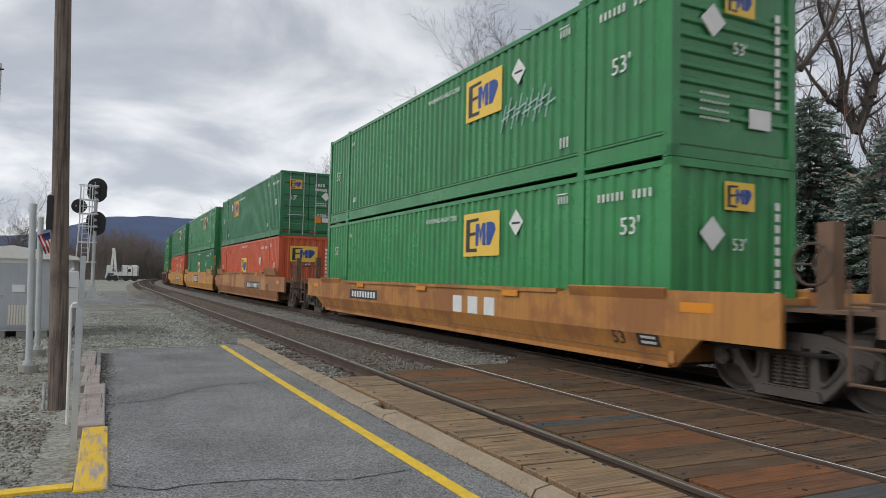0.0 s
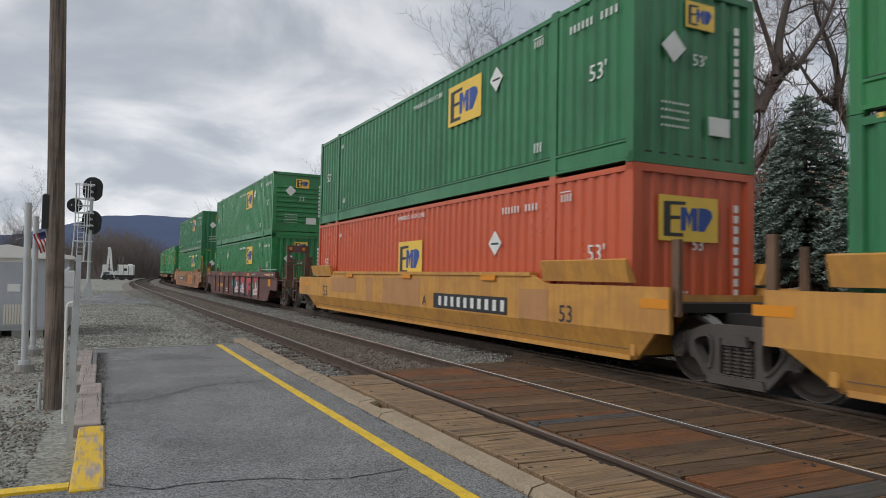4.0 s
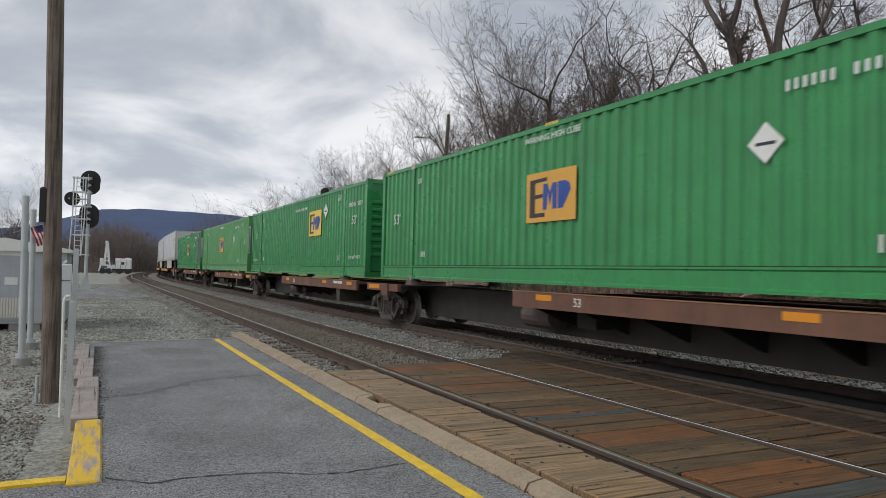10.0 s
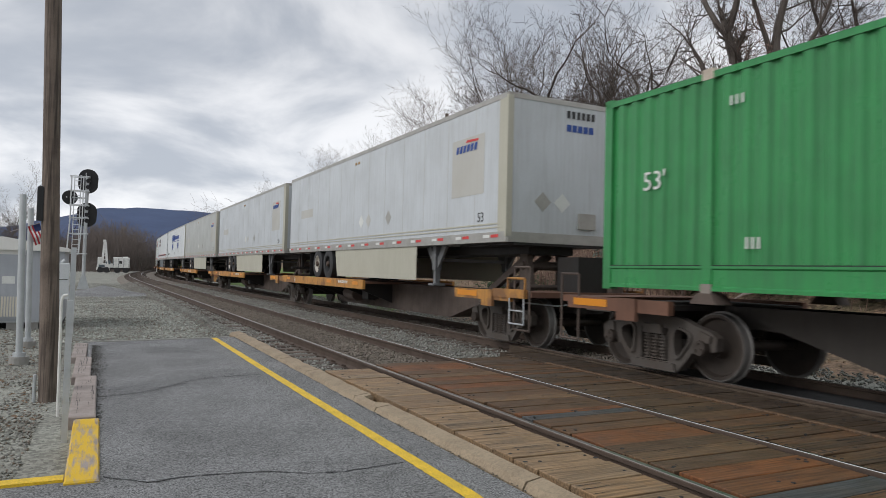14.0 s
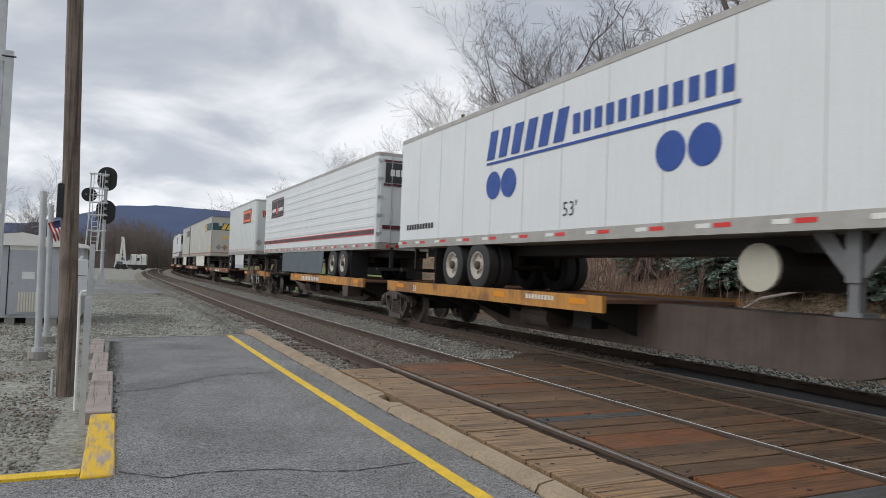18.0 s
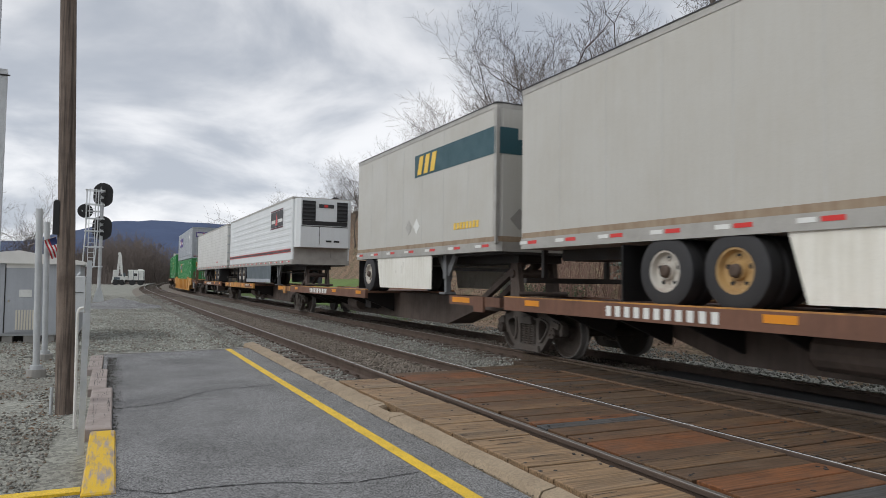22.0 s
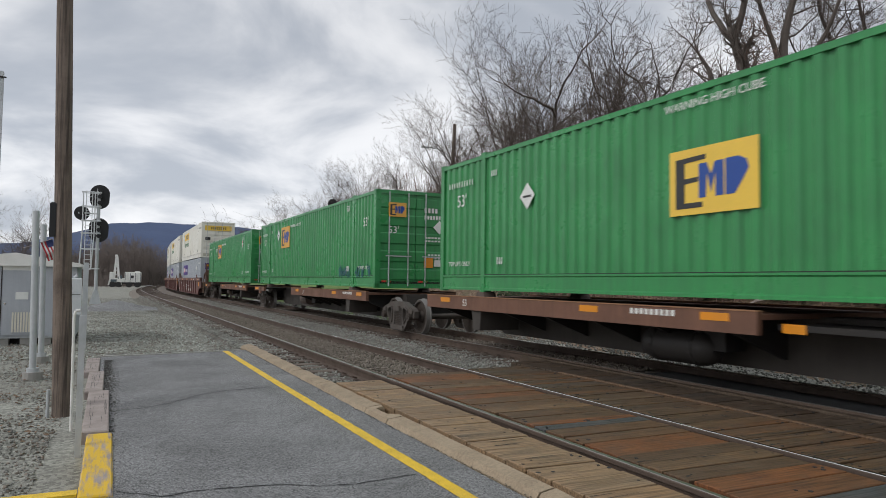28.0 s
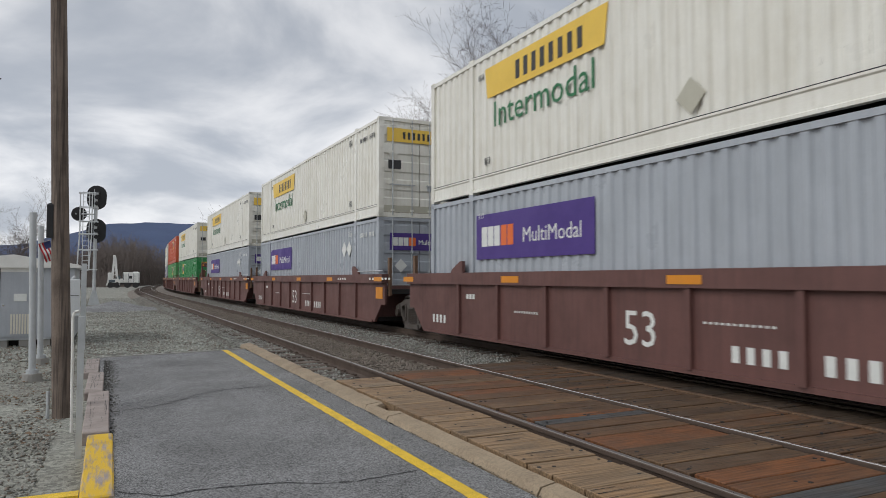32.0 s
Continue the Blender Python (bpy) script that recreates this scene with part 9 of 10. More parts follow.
def kind_of_tree(made, skin, height=0.0):
    """Keeps a grown tree, brought to that height if one is given, as a pair of meshes."""
    grown = max(p[2] for g in made for p in g.v)
    height = height or grown
    k = height / grown
    for g in made:
        g.v = [(x * k, y * k, z * k) for x, y, z in g.v]
    TREE_KINDS.append((made[0].mesh("trunk", skin, True), made[1].mesh("crown", twig), height))
    return len(TREE_KINDS) - 1


VASES = [kind_of_tree(grow_tree(11, [((0, 0, -0.3), (0.02, 0.03, 1), 12.0, 0.17)], (17, 7, 5, 2), gnarl=0.09, lift=0.05, spread=0.85, bare=0.22, arm=0.72), bark, 17),
         kind_of_tree(grow_tree(23, bouquet(8, 3, 10.5, 0.15, 0.22), (9, 6, 5, 2), gnarl=0.13, lift=0.045, spread=0.85, bare=0.25, arm=0.72), bark, 17),
         kind_of_tree(grow_tree(35, bouquet(15, 4, 9.5, 0.14, 0.30), (8, 6, 4, 2), gnarl=0.17, lift=0.045, spread=0.85, bare=0.25, arm=0.75), bark, 17)]
SPREADING = kind_of_tree(grow_tree(47, bouquet(29, 5, 10.0, 0.32, 0.46), (8, 6, 4, 2), gnarl=0.22, lift=0.07, spread=0.9, bare=0.4), bark, 17)
TANGLED = kind_of_tree(grow_tree(59, bouquet(41, 5, 9.0, 0.26, 0.5), (7, 5, 4, 2), gnarl=0.27, lift=0.07, spread=0.85), bark, 16)
# an old pollard: a stout trunk that parts into heavy crooked limbs with thin growth
OLD_AT = (33.5 * math.sin(radians(50.8)), 33.5 * math.cos(radians(50.8)))
OLD_FOOT = ground_z(*OLD_AT) - 0.1


def heavy(a, b, r, taper, reach=1.0, depth=0.0):
    """A heavy limb of the old tree from a towards b, each as metres along the line and height over the rails."""
    u, v = Vector((0.632, -0.775, 0)), Vector((0.775, 0.632, 0))
    p, q = u * a[0] + Vector((0, 0, a[1] - OLD_FOOT)), u * b[0] + v * depth + Vector((0, 0, b[1] - OLD_FOOT))
    return (tuple(p), tuple(q - p), (q - p).length * reach, r, taper)


VETERAN = kind_of_tree(grow_tree(71, [heavy((0, OLD_FOOT - 0.4), (0.05, 9.5), 0.58, 0.62), heavy((0.05, 9.1), (-0.9, 11.4), 0.30, 0.74), heavy((-0.85, 11.2), (-1.25, 12.8), 0.24, 0.8), heavy((-1.25, 12.6), (-2.3, 14.3), 0.17, 0.3, 2.6, 0.4),
                                      heavy((-1.2, 12.6), (-0.75, 14.4), 0.18, 0.3, 2.7, -0.5), heavy((0.05, 9.1), (0.75, 10.8), 0.28, 0.8), heavy((0.72, 10.6), (1.15, 13.4), 0.22, 0.35, 2.3, 0.3), heavy((0.75, 10.9), (0.05, 13.6), 0.14, 0.3, 1.8, -0.4),
                                      heavy((0.6, 10.3), (1.6, 10.9), 0.16, 0.7), heavy((1.5, 10.8), (2.4, 12.4), 0.13, 0.3, 2.6, 0.3)], (6, 5, 4, 2), gnarl=0.10, lift=0.05, spread=0.95, bare=0.25), bark)
SLIM = [kind_of_tree(grow_tree(83, [((0, 0, -0.3), (0.03, 0.02, 1), 12.5, 0.15)], (8, 4, 2), 0.015, 0.06, 0.10, 0.6, (6, 4, 3, 3), 1, 0.4), pale_bark, 13),
        kind_of_tree(grow_tree(89, [((0, 0, -0.3), (-0.05, 0.03, 1), 12.0, 0.13), ((0.2, 0, -0.3), (0.12, -0.06, 1), 9.0, 0.1)], (7, 3, 2), 0.015, 0.07, 0.10, 0.6, (6, 4, 3, 3), 1, 0.4), pale_bark, 13)]
# for the distance: fewer and stouter twigs
FAR = [kind_of_tree(grow_tree(211 + 7 * k, bouquet(51 + k, 1 + k % 3, 10.5, 0.20, 0.1 + 0.1 * (k % 3)), (11, 5, 3) if k % 3 == 0 else (7, 4, 3), 0.022, 0.15, 0.03, 0.9, (5, 3, 3, 3), 1), bark, 15) for k in range(4)]


def bare_tree(kind, x, y, scale=1.0, turn=0.0, label="bare leafless winter tree"):
    t = empty("bare_tree")
    tagged(t, label, "tree", "winter trees")
    t.matrix_basis = Matrix.Translation((x, y, ground_z(x, y) - 0.1)) @ pose(0, 0, 0, 0, 0, turn) @ Matrix.Scale(scale, 4)
    part("trunk", TREE_KINDS[kind][0], None, t)
    part("crown", TREE_KINDS[kind][1], None, t, "fine bare twigs")
    return t


def bank_tree(kind, bearing, reach, crown, turn=0.0, label="bare leafless winter tree"):
    """A tree at a bearing and distance from the platform, its crown rising so many degrees above eye level."""
    x, y = reach * math.sin(radians(bearing)), reach * math.cos(radians(bearing))
    top = EYE[2] + reach * math.tan(radians(crown))
    return bare_tree(kind, x, y, (top - ground_z(x, y) + 0.1) / TREE_KINDS[kind][2], turn, label)


# the woods on the bank behind the train: tall by the platform, lower further along
rt = random.Random(5)
bank_tree(SPREADING, 36.3, 46.0, 22.5, 25, "wide many-stemmed bare tree with dark limbs")
bank_tree(TANGLED, 41.0, 45.0, 23.5, 130, "gnarled bare tree with a tangled crown")
old_tree = bare_tree(VETERAN, *OLD_AT, 1.0, 0, "old thick-trunked bare tree with heavy limbs")
bank_tree(VETERAN, 57.0, 37.0, 27.0, 200, "old thick-trunked bare tree with heavy limbs")
for i, (b, crown) in enumerate(((24.6, 10.8), (26.2, 13.6), (28.0, 17.2), (29.8, 20.4), (31.6, 22.6), (33.6, 22.5))):
    bank_tree(VASES[i % 3], b, (27.0 + rt.uniform(-1.5, 2.0)) / math.sin(radians(b)), crown, rt.uniform(0, 360))
for i, (b, crown) in enumerate(((24.4, 10.2), (25.5, 12.0), (27.0, 14.8), (28.8, 18.4), (30.6, 21.0), (32.6, 22.0))):
    bank_tree(VASES[(i + 2) % 3], b, (30.5 + rt.uniform(-1.0, 2.0)) / math.sin(radians(b)), crown, rt.uniform(0, 360), "domed bare tree in the wood")
for i, (b, crown) in enumerate(((24.6, 11.0), (27.0, 14.0), (30.0, 16.5), (32.6, 16.0), (46.0, 15.5))):
    bank_tree(FAR[i % 4], b, 36.0 / math.sin(radians(b)) + rt.uniform(-2, 3), crown, rt.uniform(0, 360), "bare tree deeper in the wood")
for i in range(26):
    b = 34.5 + 1.0 * i + rt.uniform(-0.5, 0.5)
    bank_tree(SLIM[i % 2], b, rt.uniform(48, 74), rt.uniform(13.5, 17.0), rt.uniform(0, 360), "slim grey bare tree in the wood")
for i, (b, crown) in enumerate(((21.8, 12.6), (20.6, 12.2), (19.4, 12.0), (18.2, 11.2), (17.0, 10.0), (15.8, 9.0), (14.6, 8.4), (13.6, 7.8), (12.6, 6.9), (11.6, 6.5), (10.6, 6.2), (9.7, 5.9), (8.8, 5.6))):
    bank_tree(VASES[i % 3] if i < 8 else rt.choice(FAR), b, min((27.0 + rt.uniform(-1.5, 3.5)) / math.sin(radians(b)), 170), crown, rt.uniform(0, 360), "bare tree further along the line")
# a tangle of climbing stems hides the old trunk
vines = Geo()
rv = random.Random(14)
for i in range(900):
    a, z = rv.uniform(0, 6.28), 9.0 * rv.random()
    rr = 0.5 + 0.4 * rv.random()
    p = Vector((rr * math.cos(a), rr * math.sin(a), z))
    q = p + Vector((rv.gauss(0, 0.35), rv.gauss(0, 0.35), rv.uniform(-0.5, 0.9)))
    vines.cyl(p, q, 0.012, 0.006, 3, False)
part("vine_tangle", vines, vine, old_tree, "reddish-brown tangle of vines")
# left of the line and the far end
for x, y, s, k in ((-9.5, 92, 0.86, 3), (-15, 100, 0.9, 1), (-20, 96, 0.85, 3), (-5.5, 126, 0.72, 0), (-28, 105, 0.95, 1), (-13, 130, 0.85, 0), (-12, 112, 0.7, 2), (-24, 120, 0.8, 2)):
    bare_tree(VASES[k % 3] if y < 101 else rt.choice(FAR), x, y, s, rt.uniform(0, 360), "bare tree beyond the yard")
for i in range(24):
    bare_tree(rt.choice(FAR), -42 + 3.0 * i + rt.uniform(-1.5, 1.5), 215 + rt.uniform(-20, 40) - 0.5 * abs(i - 13), rt.uniform(0.75, 1.0), rt.uniform(0, 360), "distant bare tree where the line bends")
for i in range(13):
    x = -16 + 2.0 * i + rt.uniform(-0.8, 0.8)
    if not 4.5 < x < 15:
        bare_tree(rt.choice(FAR), x, 178 + rt.uniform(-8, 8), rt.uniform(0.45, 0.62), rt.uniform(0, 360), "distant bare thicket tree where the line bends")

# thicket of brown brush where the line bends and behind the yard
rk = random.Random(21)
thicket = Geo()
made = 0
while made < 16000:
    if made % 3:
        y = rk.uniform(158, 250)
        x = rk.uniform(-45, 60)
        tall = rk.uniform(2.0, 8.0)
    else:
        y = rk.uniform(88, 150)
        x = rk.uniform(-55, -6) - 0.03 * (y - 88)
        tall = rk.uniform(1.2, 5.0)
    o = line_at(y)[0]
    made += 1
    if o - 1.5 < x < o + 12.5:
        continue
    tall *= 0.75 + 0.5 * noise.noise(Vector((x * 0.09, y * 0.05, 6.0)))
    p = Vector((x, y, ground_z(x, y) - 0.1))
    d = Vector((rk.gauss(0, 0.2), rk.gauss(0, 0.2), 1))
    q = p + d * tall
    thicket.cyl(p, q, 0.075, 0.02, 3, False)
    for k in range(2):
        e = p.lerp(q, rk.uniform(0.3, 0.85))
        thicket.cyl(e, e + Vector((rk.gauss(0, 0.35), rk.gauss(0, 0.35), rk.uniform(0.2, 0.7))) * tall * 0.4, 0.035, 0.015, 3, False)
for i in range(3600):
    y = rk.uniform(172, 250)
    x = rk.uniform(-14, 34)
    o = line_at(y)[0]
    if o - 2.0 < x < o + 12.5:
        continue
    tall = rk.uniform(6, 12.5) * (0.55 + 0.45 * smooth(-14, 2, x))
    p = Vector((x, y, ground_z(x, y) - 0.1))
    q = p + Vector((rk.gauss(0, 0.08), rk.gauss(0, 0.08), 1)) * tall
    thicket.cyl(p, q, 0.08, 0.02, 3, False)
    for k in range(7):
        e = p.lerp(q, rk.uniform(0.25, 0.95))
        thicket.cyl(e, e + Vector((rk.gauss(0, 0.45), rk.gauss(0, 0.45), rk.uniform(0.2, 0.8))) * tall * 0.25, 0.035, 0.015, 3, False)
thing("far_thicket", thicket, twig, "brown leafless thicket where the line bends", "thicket", kind="stuff")


def spruce(x, y, height, width, seed):
    """A blue spruce: whorls of drooping boughs set with short needled sprays."""
    rng = random.Random(seed)
    base = ground_z(x, y)
    t = empty("blue_spruce")
    tagged(t, "dense blue-green spruce on the bank", "tree", "spruces")
    t.matrix_basis = Matrix.Translation((x, y, base))
    part("trunk", Geo().cyl((0, 0, -0.3), (0, 0, height * 0.96), 0.11, 0.015, n=8), bark, t)
    g = Geo()
    z = 0.3
    while z < height * 0.985:
        u = z / height
        reach = width / 2 * (1 - u) ** 0.7 * (0.55 + 0.45 * smooth(0.2, 1.3, z)) * (0.88 + 0.16 * math.sin(7 * u + seed))
        n = max(6, int(15 * (1 - u) + 6))
        for b in range(n):
            a = rng.uniform(0, 6.283)
            ln = max(reach * rng.uniform(0.62, 1.16), 0.12)
            dirv = Vector((math.cos(a), math.sin(a), 0))
            side = Vector((-dirv.y, dirv.x, 0))
            steps = max(2, int(ln / 0.095))
            for k in range(steps):
                q = (k + 0.5) / steps
                p = dirv * (ln * q) + Vector((0, 0, z + 0.10 * ln * q - 0.30 * ln * q * q))
                for m in range(5 if q > 0.4 else 2):
                    sw = rng.choice((-1, 1)) * rng.uniform(0.1, 1.2)
                    d = (dirv + side * sw + Vector((0, 0, rng.uniform(-0.35, 0.55)))).normalized()
                    le = rng.uniform(0.11, 0.23)
                    w = d.cross(Vector((rng.gauss(0, 1), rng.gauss(0, 1), rng.gauss(0, 1)))).normalized() * rng.uniform(0.030, 0.056)
                    up = d.cross(w).normalized() * 0.03
                    tip = p + d * le
                    g.add([p - w * 0.5, p + w * 0.5, p + d * le * 0.55 + w, tip, p + d * le * 0.55 - w, p + d * le * 0.5 + up], [(0, 1, 2, 5), (5, 2, 3), (5, 3, 4), (0, 5, 4)])
        z += 0.13 + 0.07 * (1 - u)
    part("crown", g, needles, t, "blue-green needles")


for x, y, hgt, wd, sd in ((19.0, 13.8, 6.0, 5.6, 1), (19.0, 17.4, 5.4, 5.4, 2), (19.2, 21.5, 4.8, 4.8, 3), (18.6, 11.2, 4.8, 4.8, 4), (20.5, 9.0, 5.6, 5.0, 5), (21.0, 24.5, 3.4, 3.4, 6), (20.6, 15.6, 4.6, 4.0, 7), (19.6, 6.4, 5.2, 4.4, 8)):
    spruce(x, y, hgt, wd, sd)

# undergrowth on the bank
rb = random.Random(9)
brush = Geo()
for i in range(5200):
    y = rb.uniform(2, 95)
    o = line_at(y)[0]
    x = o + 14 + 10 * smooth(25, 60, y) + rb.uniform(0, 16)
    if rb.random() > smooth(12, 24, x - o - 10 * smooth(25, 60, y)) + 0.12:
        continue
    z = ground_z(x, y)
    p = Vector((x, y, z - 0.05))
    d = Vector((rb.gauss(0, 0.35), rb.gauss(0, 0.35), 1)).normalized()
    ln = rb.uniform(0.2, 1.1)
    q = p + d * ln
    brush.cyl(p, q, 0.012, 0.004, 3, False)
    for k in range(3):
        e = p.lerp(q, rb.uniform(0.3, 0.9))
        brush.cyl(e, e + Vector((rb.gauss(0, 0.3), rb.gauss(0, 0.3), rb.uniform(0, 0.4))) * ln * 0.7, 0.007, 0.003, 3, False)
for i in range(800):
    b = radians(rb.uniform(33, 52))
    reach = rb.uniform(24, 42)
    x, y = reach * math.sin(b), reach * math.cos(b)
    p = Vector((x, y, ground_z(x, y) - 0.1))
    tall = rb.uniform(0.8, 3.2)
    q = p + Vector((rb.gauss(0, 0.25), rb.gauss(0, 0.25), 1)) * tall
    brush.cyl(p, q, 0.02, 0.006, 3, False)
    for k in range(6):
        e = p.lerp(q, rb.uniform(0.2, 0.95))
        brush.cyl(e, e + Vector((rb.gauss(0, 0.5), rb.gauss(0, 0.5), rb.uniform(0.2, 0.8))) * tall * 0.3, 0.009, 0.004, 3, False)
for i in range(800):
    y = rb.uniform(-2, 85)
    x = line_at(max(y, 0))[0] + 25 + 2 * smooth(25, 60, y) + abs(rb.gauss(0, 9))
    p = Vector((x, y, ground_z(x, y) - 0.1))
    tall = rb.uniform(1.5, 5.5)
    q = p + Vector((rb.gauss(0, 0.12), rb.gauss(0, 0.12), 1)) * tall
    brush.cyl(p, q, 0.028, 0.008, 3, False)
    for k in range(5):
        e = p.lerp(q, rb.uniform(0.25, 0.95))
        brush.cyl(e, e + Vector((rb.gauss(0, 0.5), rb.gauss(0, 0.5), rb.uniform(0.2, 0.8))) * tall * 0.22, 0.010, 0.005, 3, False)
thing("undergrowth", brush, vine, "tangle of brown leafless undergrowth", "undergrowth", kind="stuff")
leaves = Geo()
for i in range(7000):
    y = rb.uniform(3, 70)
    x = line_at(y)[0] + 13.5 + 10 * smooth(25, 60, y) + abs(rb.gauss(0, 6))
    z = ground_z(x, y) + 0.02
    a, r = rb.uniform(0, 6.28), rb.uniform(0.025, 0.06)
    c, s = math.cos(a) * r, math.sin(a) * r
    h2 = rb.uniform(0.0, 0.06)
    leaves.add([(x - c, y - s, z), (x + s, y - c, z + h2), (x + c, y + s, z), (x - s, y + c, z + h2)], [(0, 1, 2, 3)])
thing("fallen_leaves", leaves, litter, "brown fallen leaves on the bank", "leaves", kind="stuff")
hedge = Geo()
for i in range(2600):
    x, y = 16.5 + rb.gauss(0, 0.35), 25 + rb.uniform(-3.2, 3.2)
    z = ground_z(x, y) + 1.05 * rb.random() ** 0.6
    d = Vector((rb.gauss(0, 1), rb.gauss(0, 1), rb.gauss(0, 1))).normalized() * 0.07
    w = d.orthogonal().normalized() * 0.04
    p = Vector((x, y, z))
    hedge.add([p - d, p + w, p + d, p - w], [(0, 1, 2, 3)])
thing("low_hedge", hedge, hedge_leaf, "low dark green hedge beyond the track", "hedge", kind="stuff")
fallen = Geo()
pts = [Vector((16.6, 15.2, ground_z(16.6, 15.2) + 0.05)), Vector((17.0, 14.2, 0.95)), Vector((17.3, 13.2, 1.2)), Vector((17.2, 12.4, 1.3))]
for a, b in zip(pts, pts[1:]):
    fallen.cyl(a, b, 0.045, 0.035, 6)
thing("fallen_branch", fallen, old_timber, "pale fallen branch on the bank", "branch")

# a house among the trees
HX, HY = 76.0, 80.0
hz = ground_z(HX, HY) - 1.6
house = thing("hillside_house", Geo().box(HX - 4, HX + 4, HY - 4, HY + 4, hz - 2, hz + 3.2), house_wall, "pale house half hidden by trees", "house")
part("roof", Geo().prism([(HX - 4.4, hz + 3.2), (HX + 4.4, hz + 3.2), (HX, hz + 4.4)], 1, HY - 4.4, HY + 4.4), grey_concrete, house)
for k in range(3):
    w = part("window", Geo().box(HX - 3.2 + 2.4 * k, HX - 2.2 + 2.4 * k, HY - 4.05, HY - 4.0, hz + 1.5, hz + 2.7), dark_glass, house)
    part("window_frame", Geo().box(HX - 3.3 + 2.4 * k, HX - 2.1 + 2.4 * k, HY - 4.07, HY - 4.01, hz + 1.38, hz + 1.5), cabin_white, w)

# wooded ridge on the skyline, the haze put into its blue
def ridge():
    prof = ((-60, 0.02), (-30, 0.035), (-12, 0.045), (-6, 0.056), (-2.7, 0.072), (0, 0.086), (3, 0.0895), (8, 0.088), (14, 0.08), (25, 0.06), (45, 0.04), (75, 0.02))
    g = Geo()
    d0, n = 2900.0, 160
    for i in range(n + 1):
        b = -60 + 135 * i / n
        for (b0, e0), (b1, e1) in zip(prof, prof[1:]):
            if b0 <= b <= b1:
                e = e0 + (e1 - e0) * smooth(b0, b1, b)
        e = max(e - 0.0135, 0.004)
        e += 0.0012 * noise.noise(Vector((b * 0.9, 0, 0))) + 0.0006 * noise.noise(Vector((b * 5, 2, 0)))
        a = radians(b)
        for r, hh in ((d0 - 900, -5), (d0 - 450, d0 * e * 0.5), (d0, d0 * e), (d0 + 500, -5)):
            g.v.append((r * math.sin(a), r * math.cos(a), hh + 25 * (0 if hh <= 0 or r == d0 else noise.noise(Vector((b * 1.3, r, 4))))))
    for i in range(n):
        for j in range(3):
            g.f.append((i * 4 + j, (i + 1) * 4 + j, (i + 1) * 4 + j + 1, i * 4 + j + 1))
    thing("distant_ridge", g, hazy_hill_wood, "long wooded ridge in haze blue on the skyline", "ridge", kind="structure", smooth=True)


ridge()

# ---- white rail truck up the line ----
wt = empty("rail_truck")
tagged(wt, "white maintenance truck with a raised tapering boom", "truck")
wt.matrix_basis = Matrix.Translation((1.8, 140, -0.3)) @ pose(0, 0, 0, 0, 0, -4)
part("chassis", Geo().box(-1.9, 3.4, -1.1, 1.1, 0.62, 0.95), black_steel, wt)
body = part("body_box", Geo().slab(0.55, 3.3, -1.2, 1.2, 0.95, 2.85, 0.1), truck_white, wt, "white service body with lockers")
part("body_mark", Geo().box(1.6, 2.1, -1.215, -1.2, 1.7, 2.2), logo_dark, body)
for k in range(4):
    part("body_seam", Geo().box(0.62 + 0.86 * k, 0.70 + 0.86 * k, -1.22, -1.2, 1.0, 2.7), skirt_grey, body)
part("hose_reel", Geo().cyl((-0.2, -1.15, 1.9), (-0.2, -0.9, 1.9), 0.4, n=14), skirt_grey, wt)
part("engine_guard", Geo().box(-1.75, -0.75, -1.13, -1.1, 1.0, 1.45), skirt_grey, wt)
for k in range(3):
    part("locker_door", Geo().box(0.65 + 0.88 * k, 1.45 + 0.88 * k, -1.225, -1.2, 1.0, 1.42), truck_white, body)
part("light_bar", Geo().box(2.2, 3.0, -0.5, 0.5, 2.85, 3.0), truck_white, body)
part("turret", Geo().slab(-1.9, 0.5, -1.1, 1.1, 0.95, 1.7, 0.1), truck_white, wt, "white crane turret")
part("outrigger", Geo().prism([(-2.2, 0.45), (-1.95, 0.45), (-1.5, 2.6), (-1.75, 2.6)], 1, -1.2, -1.0), truck_white, wt)
part("outrigger", Geo().prism([(-0.1, 0.45), (0.15, 0.45), (-0.35, 2.5), (-0.6, 2.5)], 1, -1.2, -1.0), truck_white, wt)
part("control_cab", Geo().slab(-1.95, -1.35, -1.15, -0.2, 1.7, 2.8, 0.08), truck_white, wt)
for x0, x1 in ((-1.35, -1.0), (-0.55, -0.86)):
    part("boom_rail", Geo().prism([(x0 - 0.1, 1.7), (x0 + 0.3, 1.7), (x1 + 0.22, 5.6), (x1 - 0.12, 5.6)], 1, -0.55, -0.35), truck_white, wt)
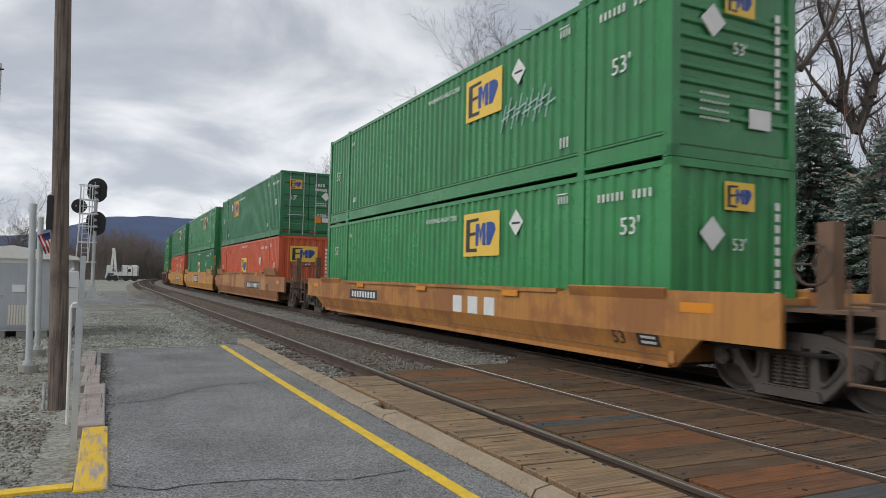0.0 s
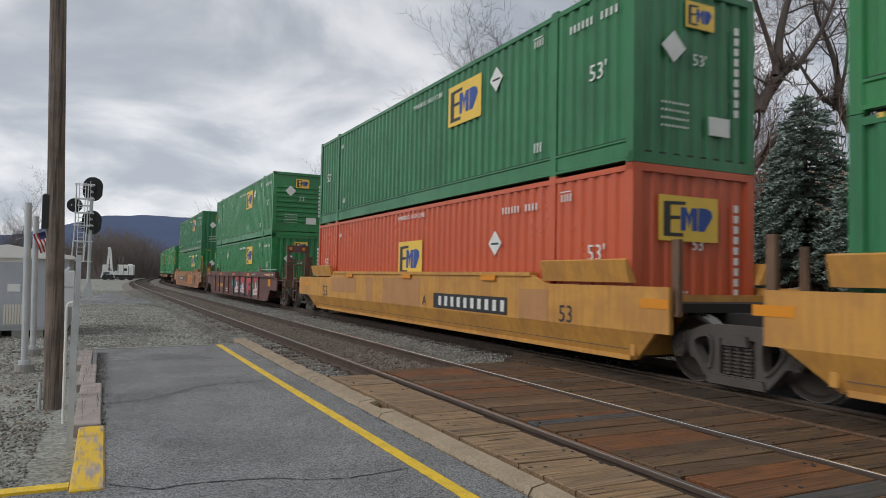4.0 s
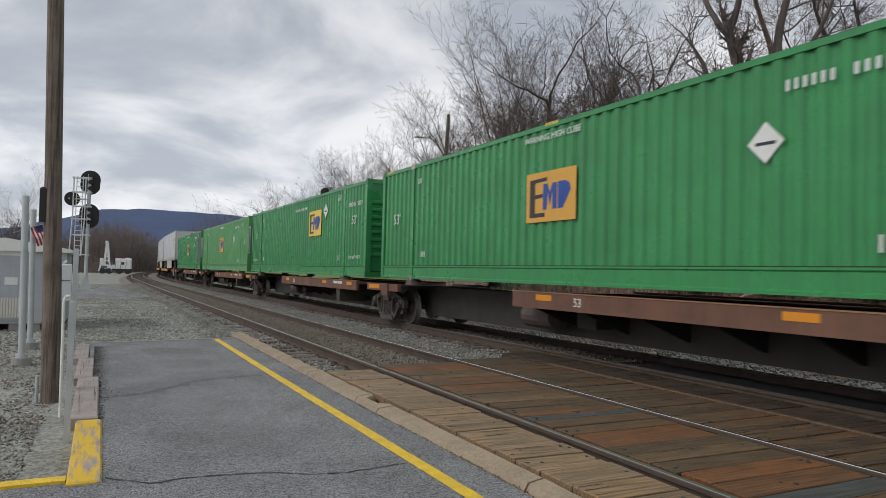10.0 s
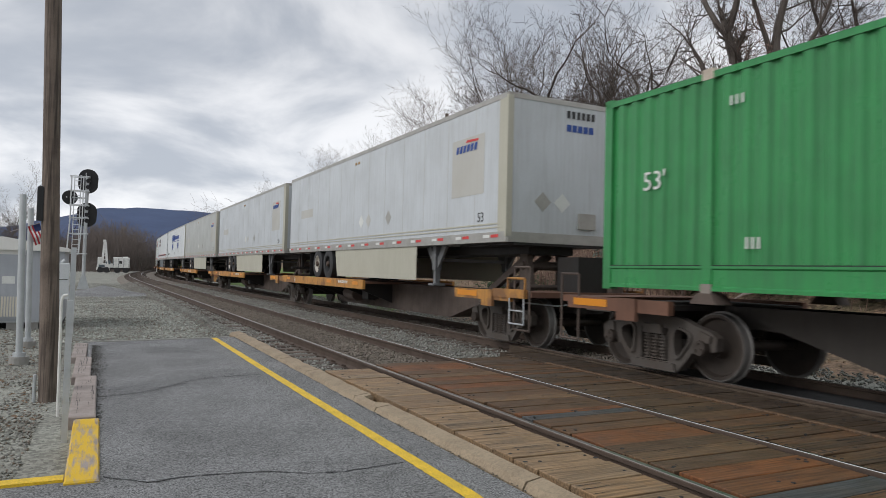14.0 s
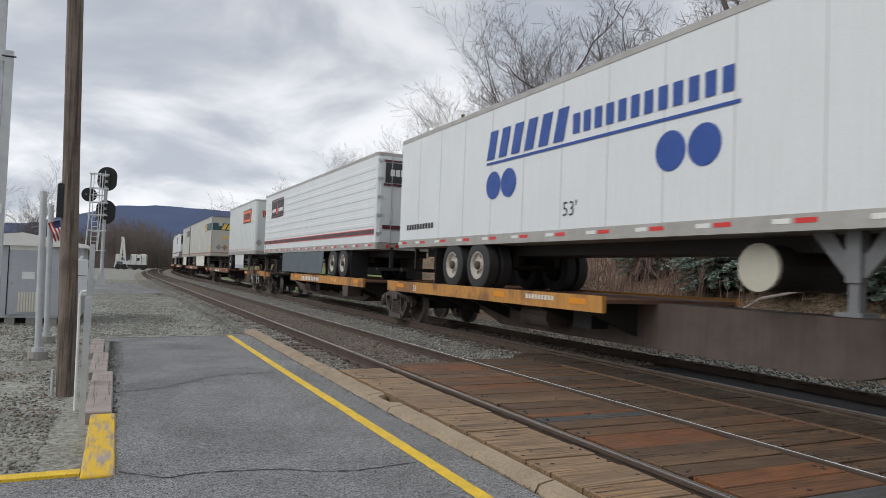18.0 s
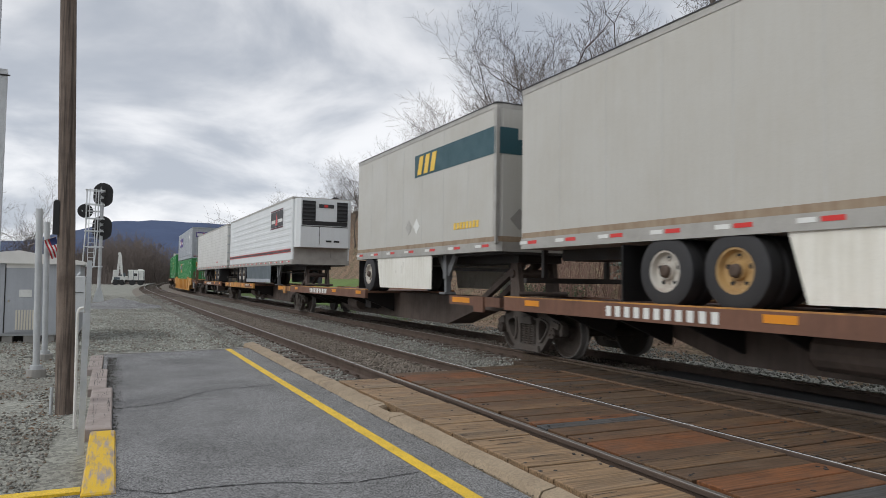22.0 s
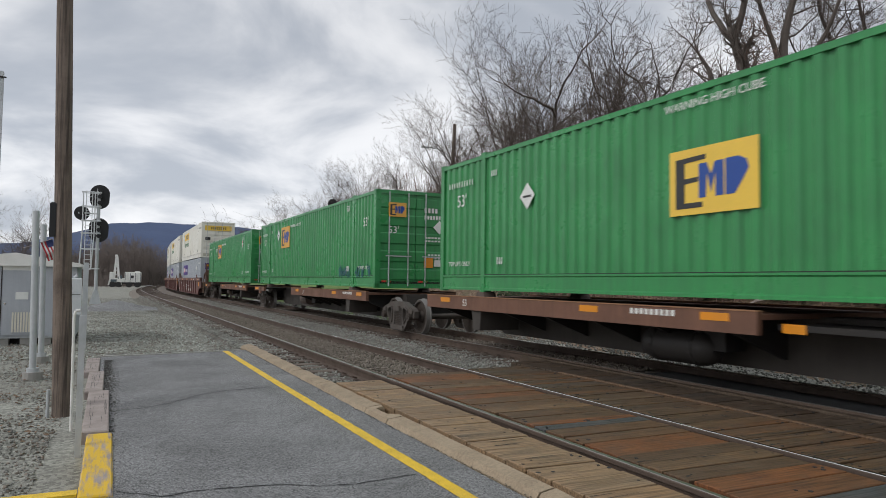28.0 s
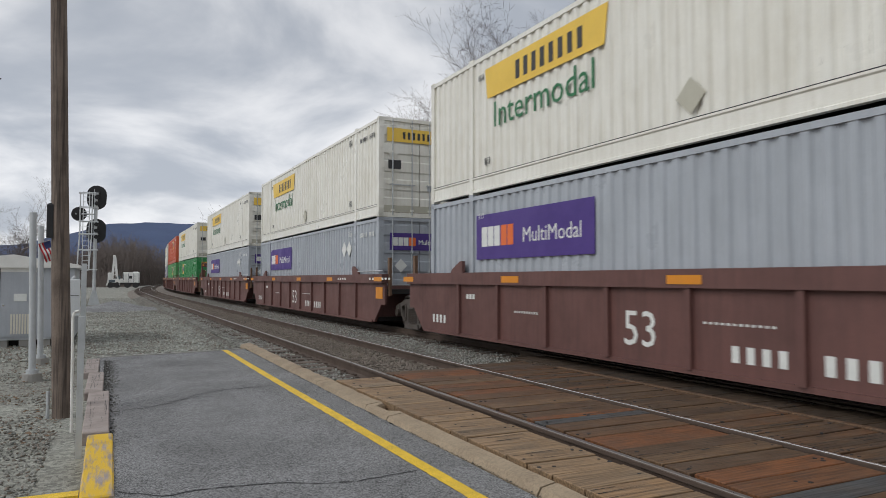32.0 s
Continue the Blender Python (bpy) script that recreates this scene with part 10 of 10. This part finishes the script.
for k in range(5):
    z = 2.2 + 0.7 * k
    part("boom_brace", Geo().prism([(-1.3 + 0.05 * k, z), (-0.5 - 0.06 * k, z + 0.25), (-0.5 - 0.06 * k, z + 0.37), (-1.3 + 0.05 * k, z + 0.12)], 1, -0.5, -0.4), truck_white, wt)
part("boom_head", Geo().slab(-1.2, -0.72, -0.65, -0.25, 5.5, 6.0, 0.1), truck_white, wt)
for x in (-1.5, -0.4, 1.3, 2.7):
    part("wheel", Geo().cyl((x, -1.2, 0.52), (x, -0.85, 0.52), 0.52, n=16), tyre_rubber, wt)
    part("wheel", Geo().cyl((x, 0.85, 0.52), (x, 1.2, 0.52), 0.52, n=16), tyre_rubber, wt)

# ---- moving things ----
def travelled(t):
    u = t / 16.0
    return 246.026 * u - 0.3514 * u * u - 0.1982 * u ** 3 + 0.0119 * u ** 4 - 0.053 * u ** 5 + 0.07


def train_pose(front, length, z, t):
    s = front - travelled(t)
    a, b = spot(s, LAT), spot(s + length, LAT)
    d = b - a
    mid = (a + b) / 2
    return Matrix.Translation((mid.x, mid.y, z)) @ pose(0, 0, 0, 0, 0, math.degrees(math.atan2(-d.x, d.y)))


def motions():
    for ob, front, length, z in MOVERS:
        walk(ob, [(t, train_pose(front, length, z, t)) for t in range(33)])
    # wheels roll while they pass near by
    for ws, car, y in WHEELS:
        front = next(m[1] for m in MOVERS if m[0] is car)
        axle_s = front + CL / 2 + y
        home = ws.matrix_basis.copy()
        t0 = max(0.0, (axle_s - 32) / 15.37)
        t1 = min(32.0, (axle_s + 6) / 15.2)
        if t1 <= 0 or t0 >= 32:
            continue
        f0, f1 = round(t0 * 30), round(t1 * 30)
        rows = []
        for f in range(f0, f1 + 1):
            t = f / 30
            rows.append((t, home @ pose(0, 0, 0, math.degrees((travelled(t) - travelled(t0)) / 0.457) % 360.0)))
        if f0 > 0:
            rows.insert(0, (0.0, rows[0][1]))
        if f1 < 960:
            rows.append((32.0, rows[-1][1]))
        walk(ws, rows)


motions()
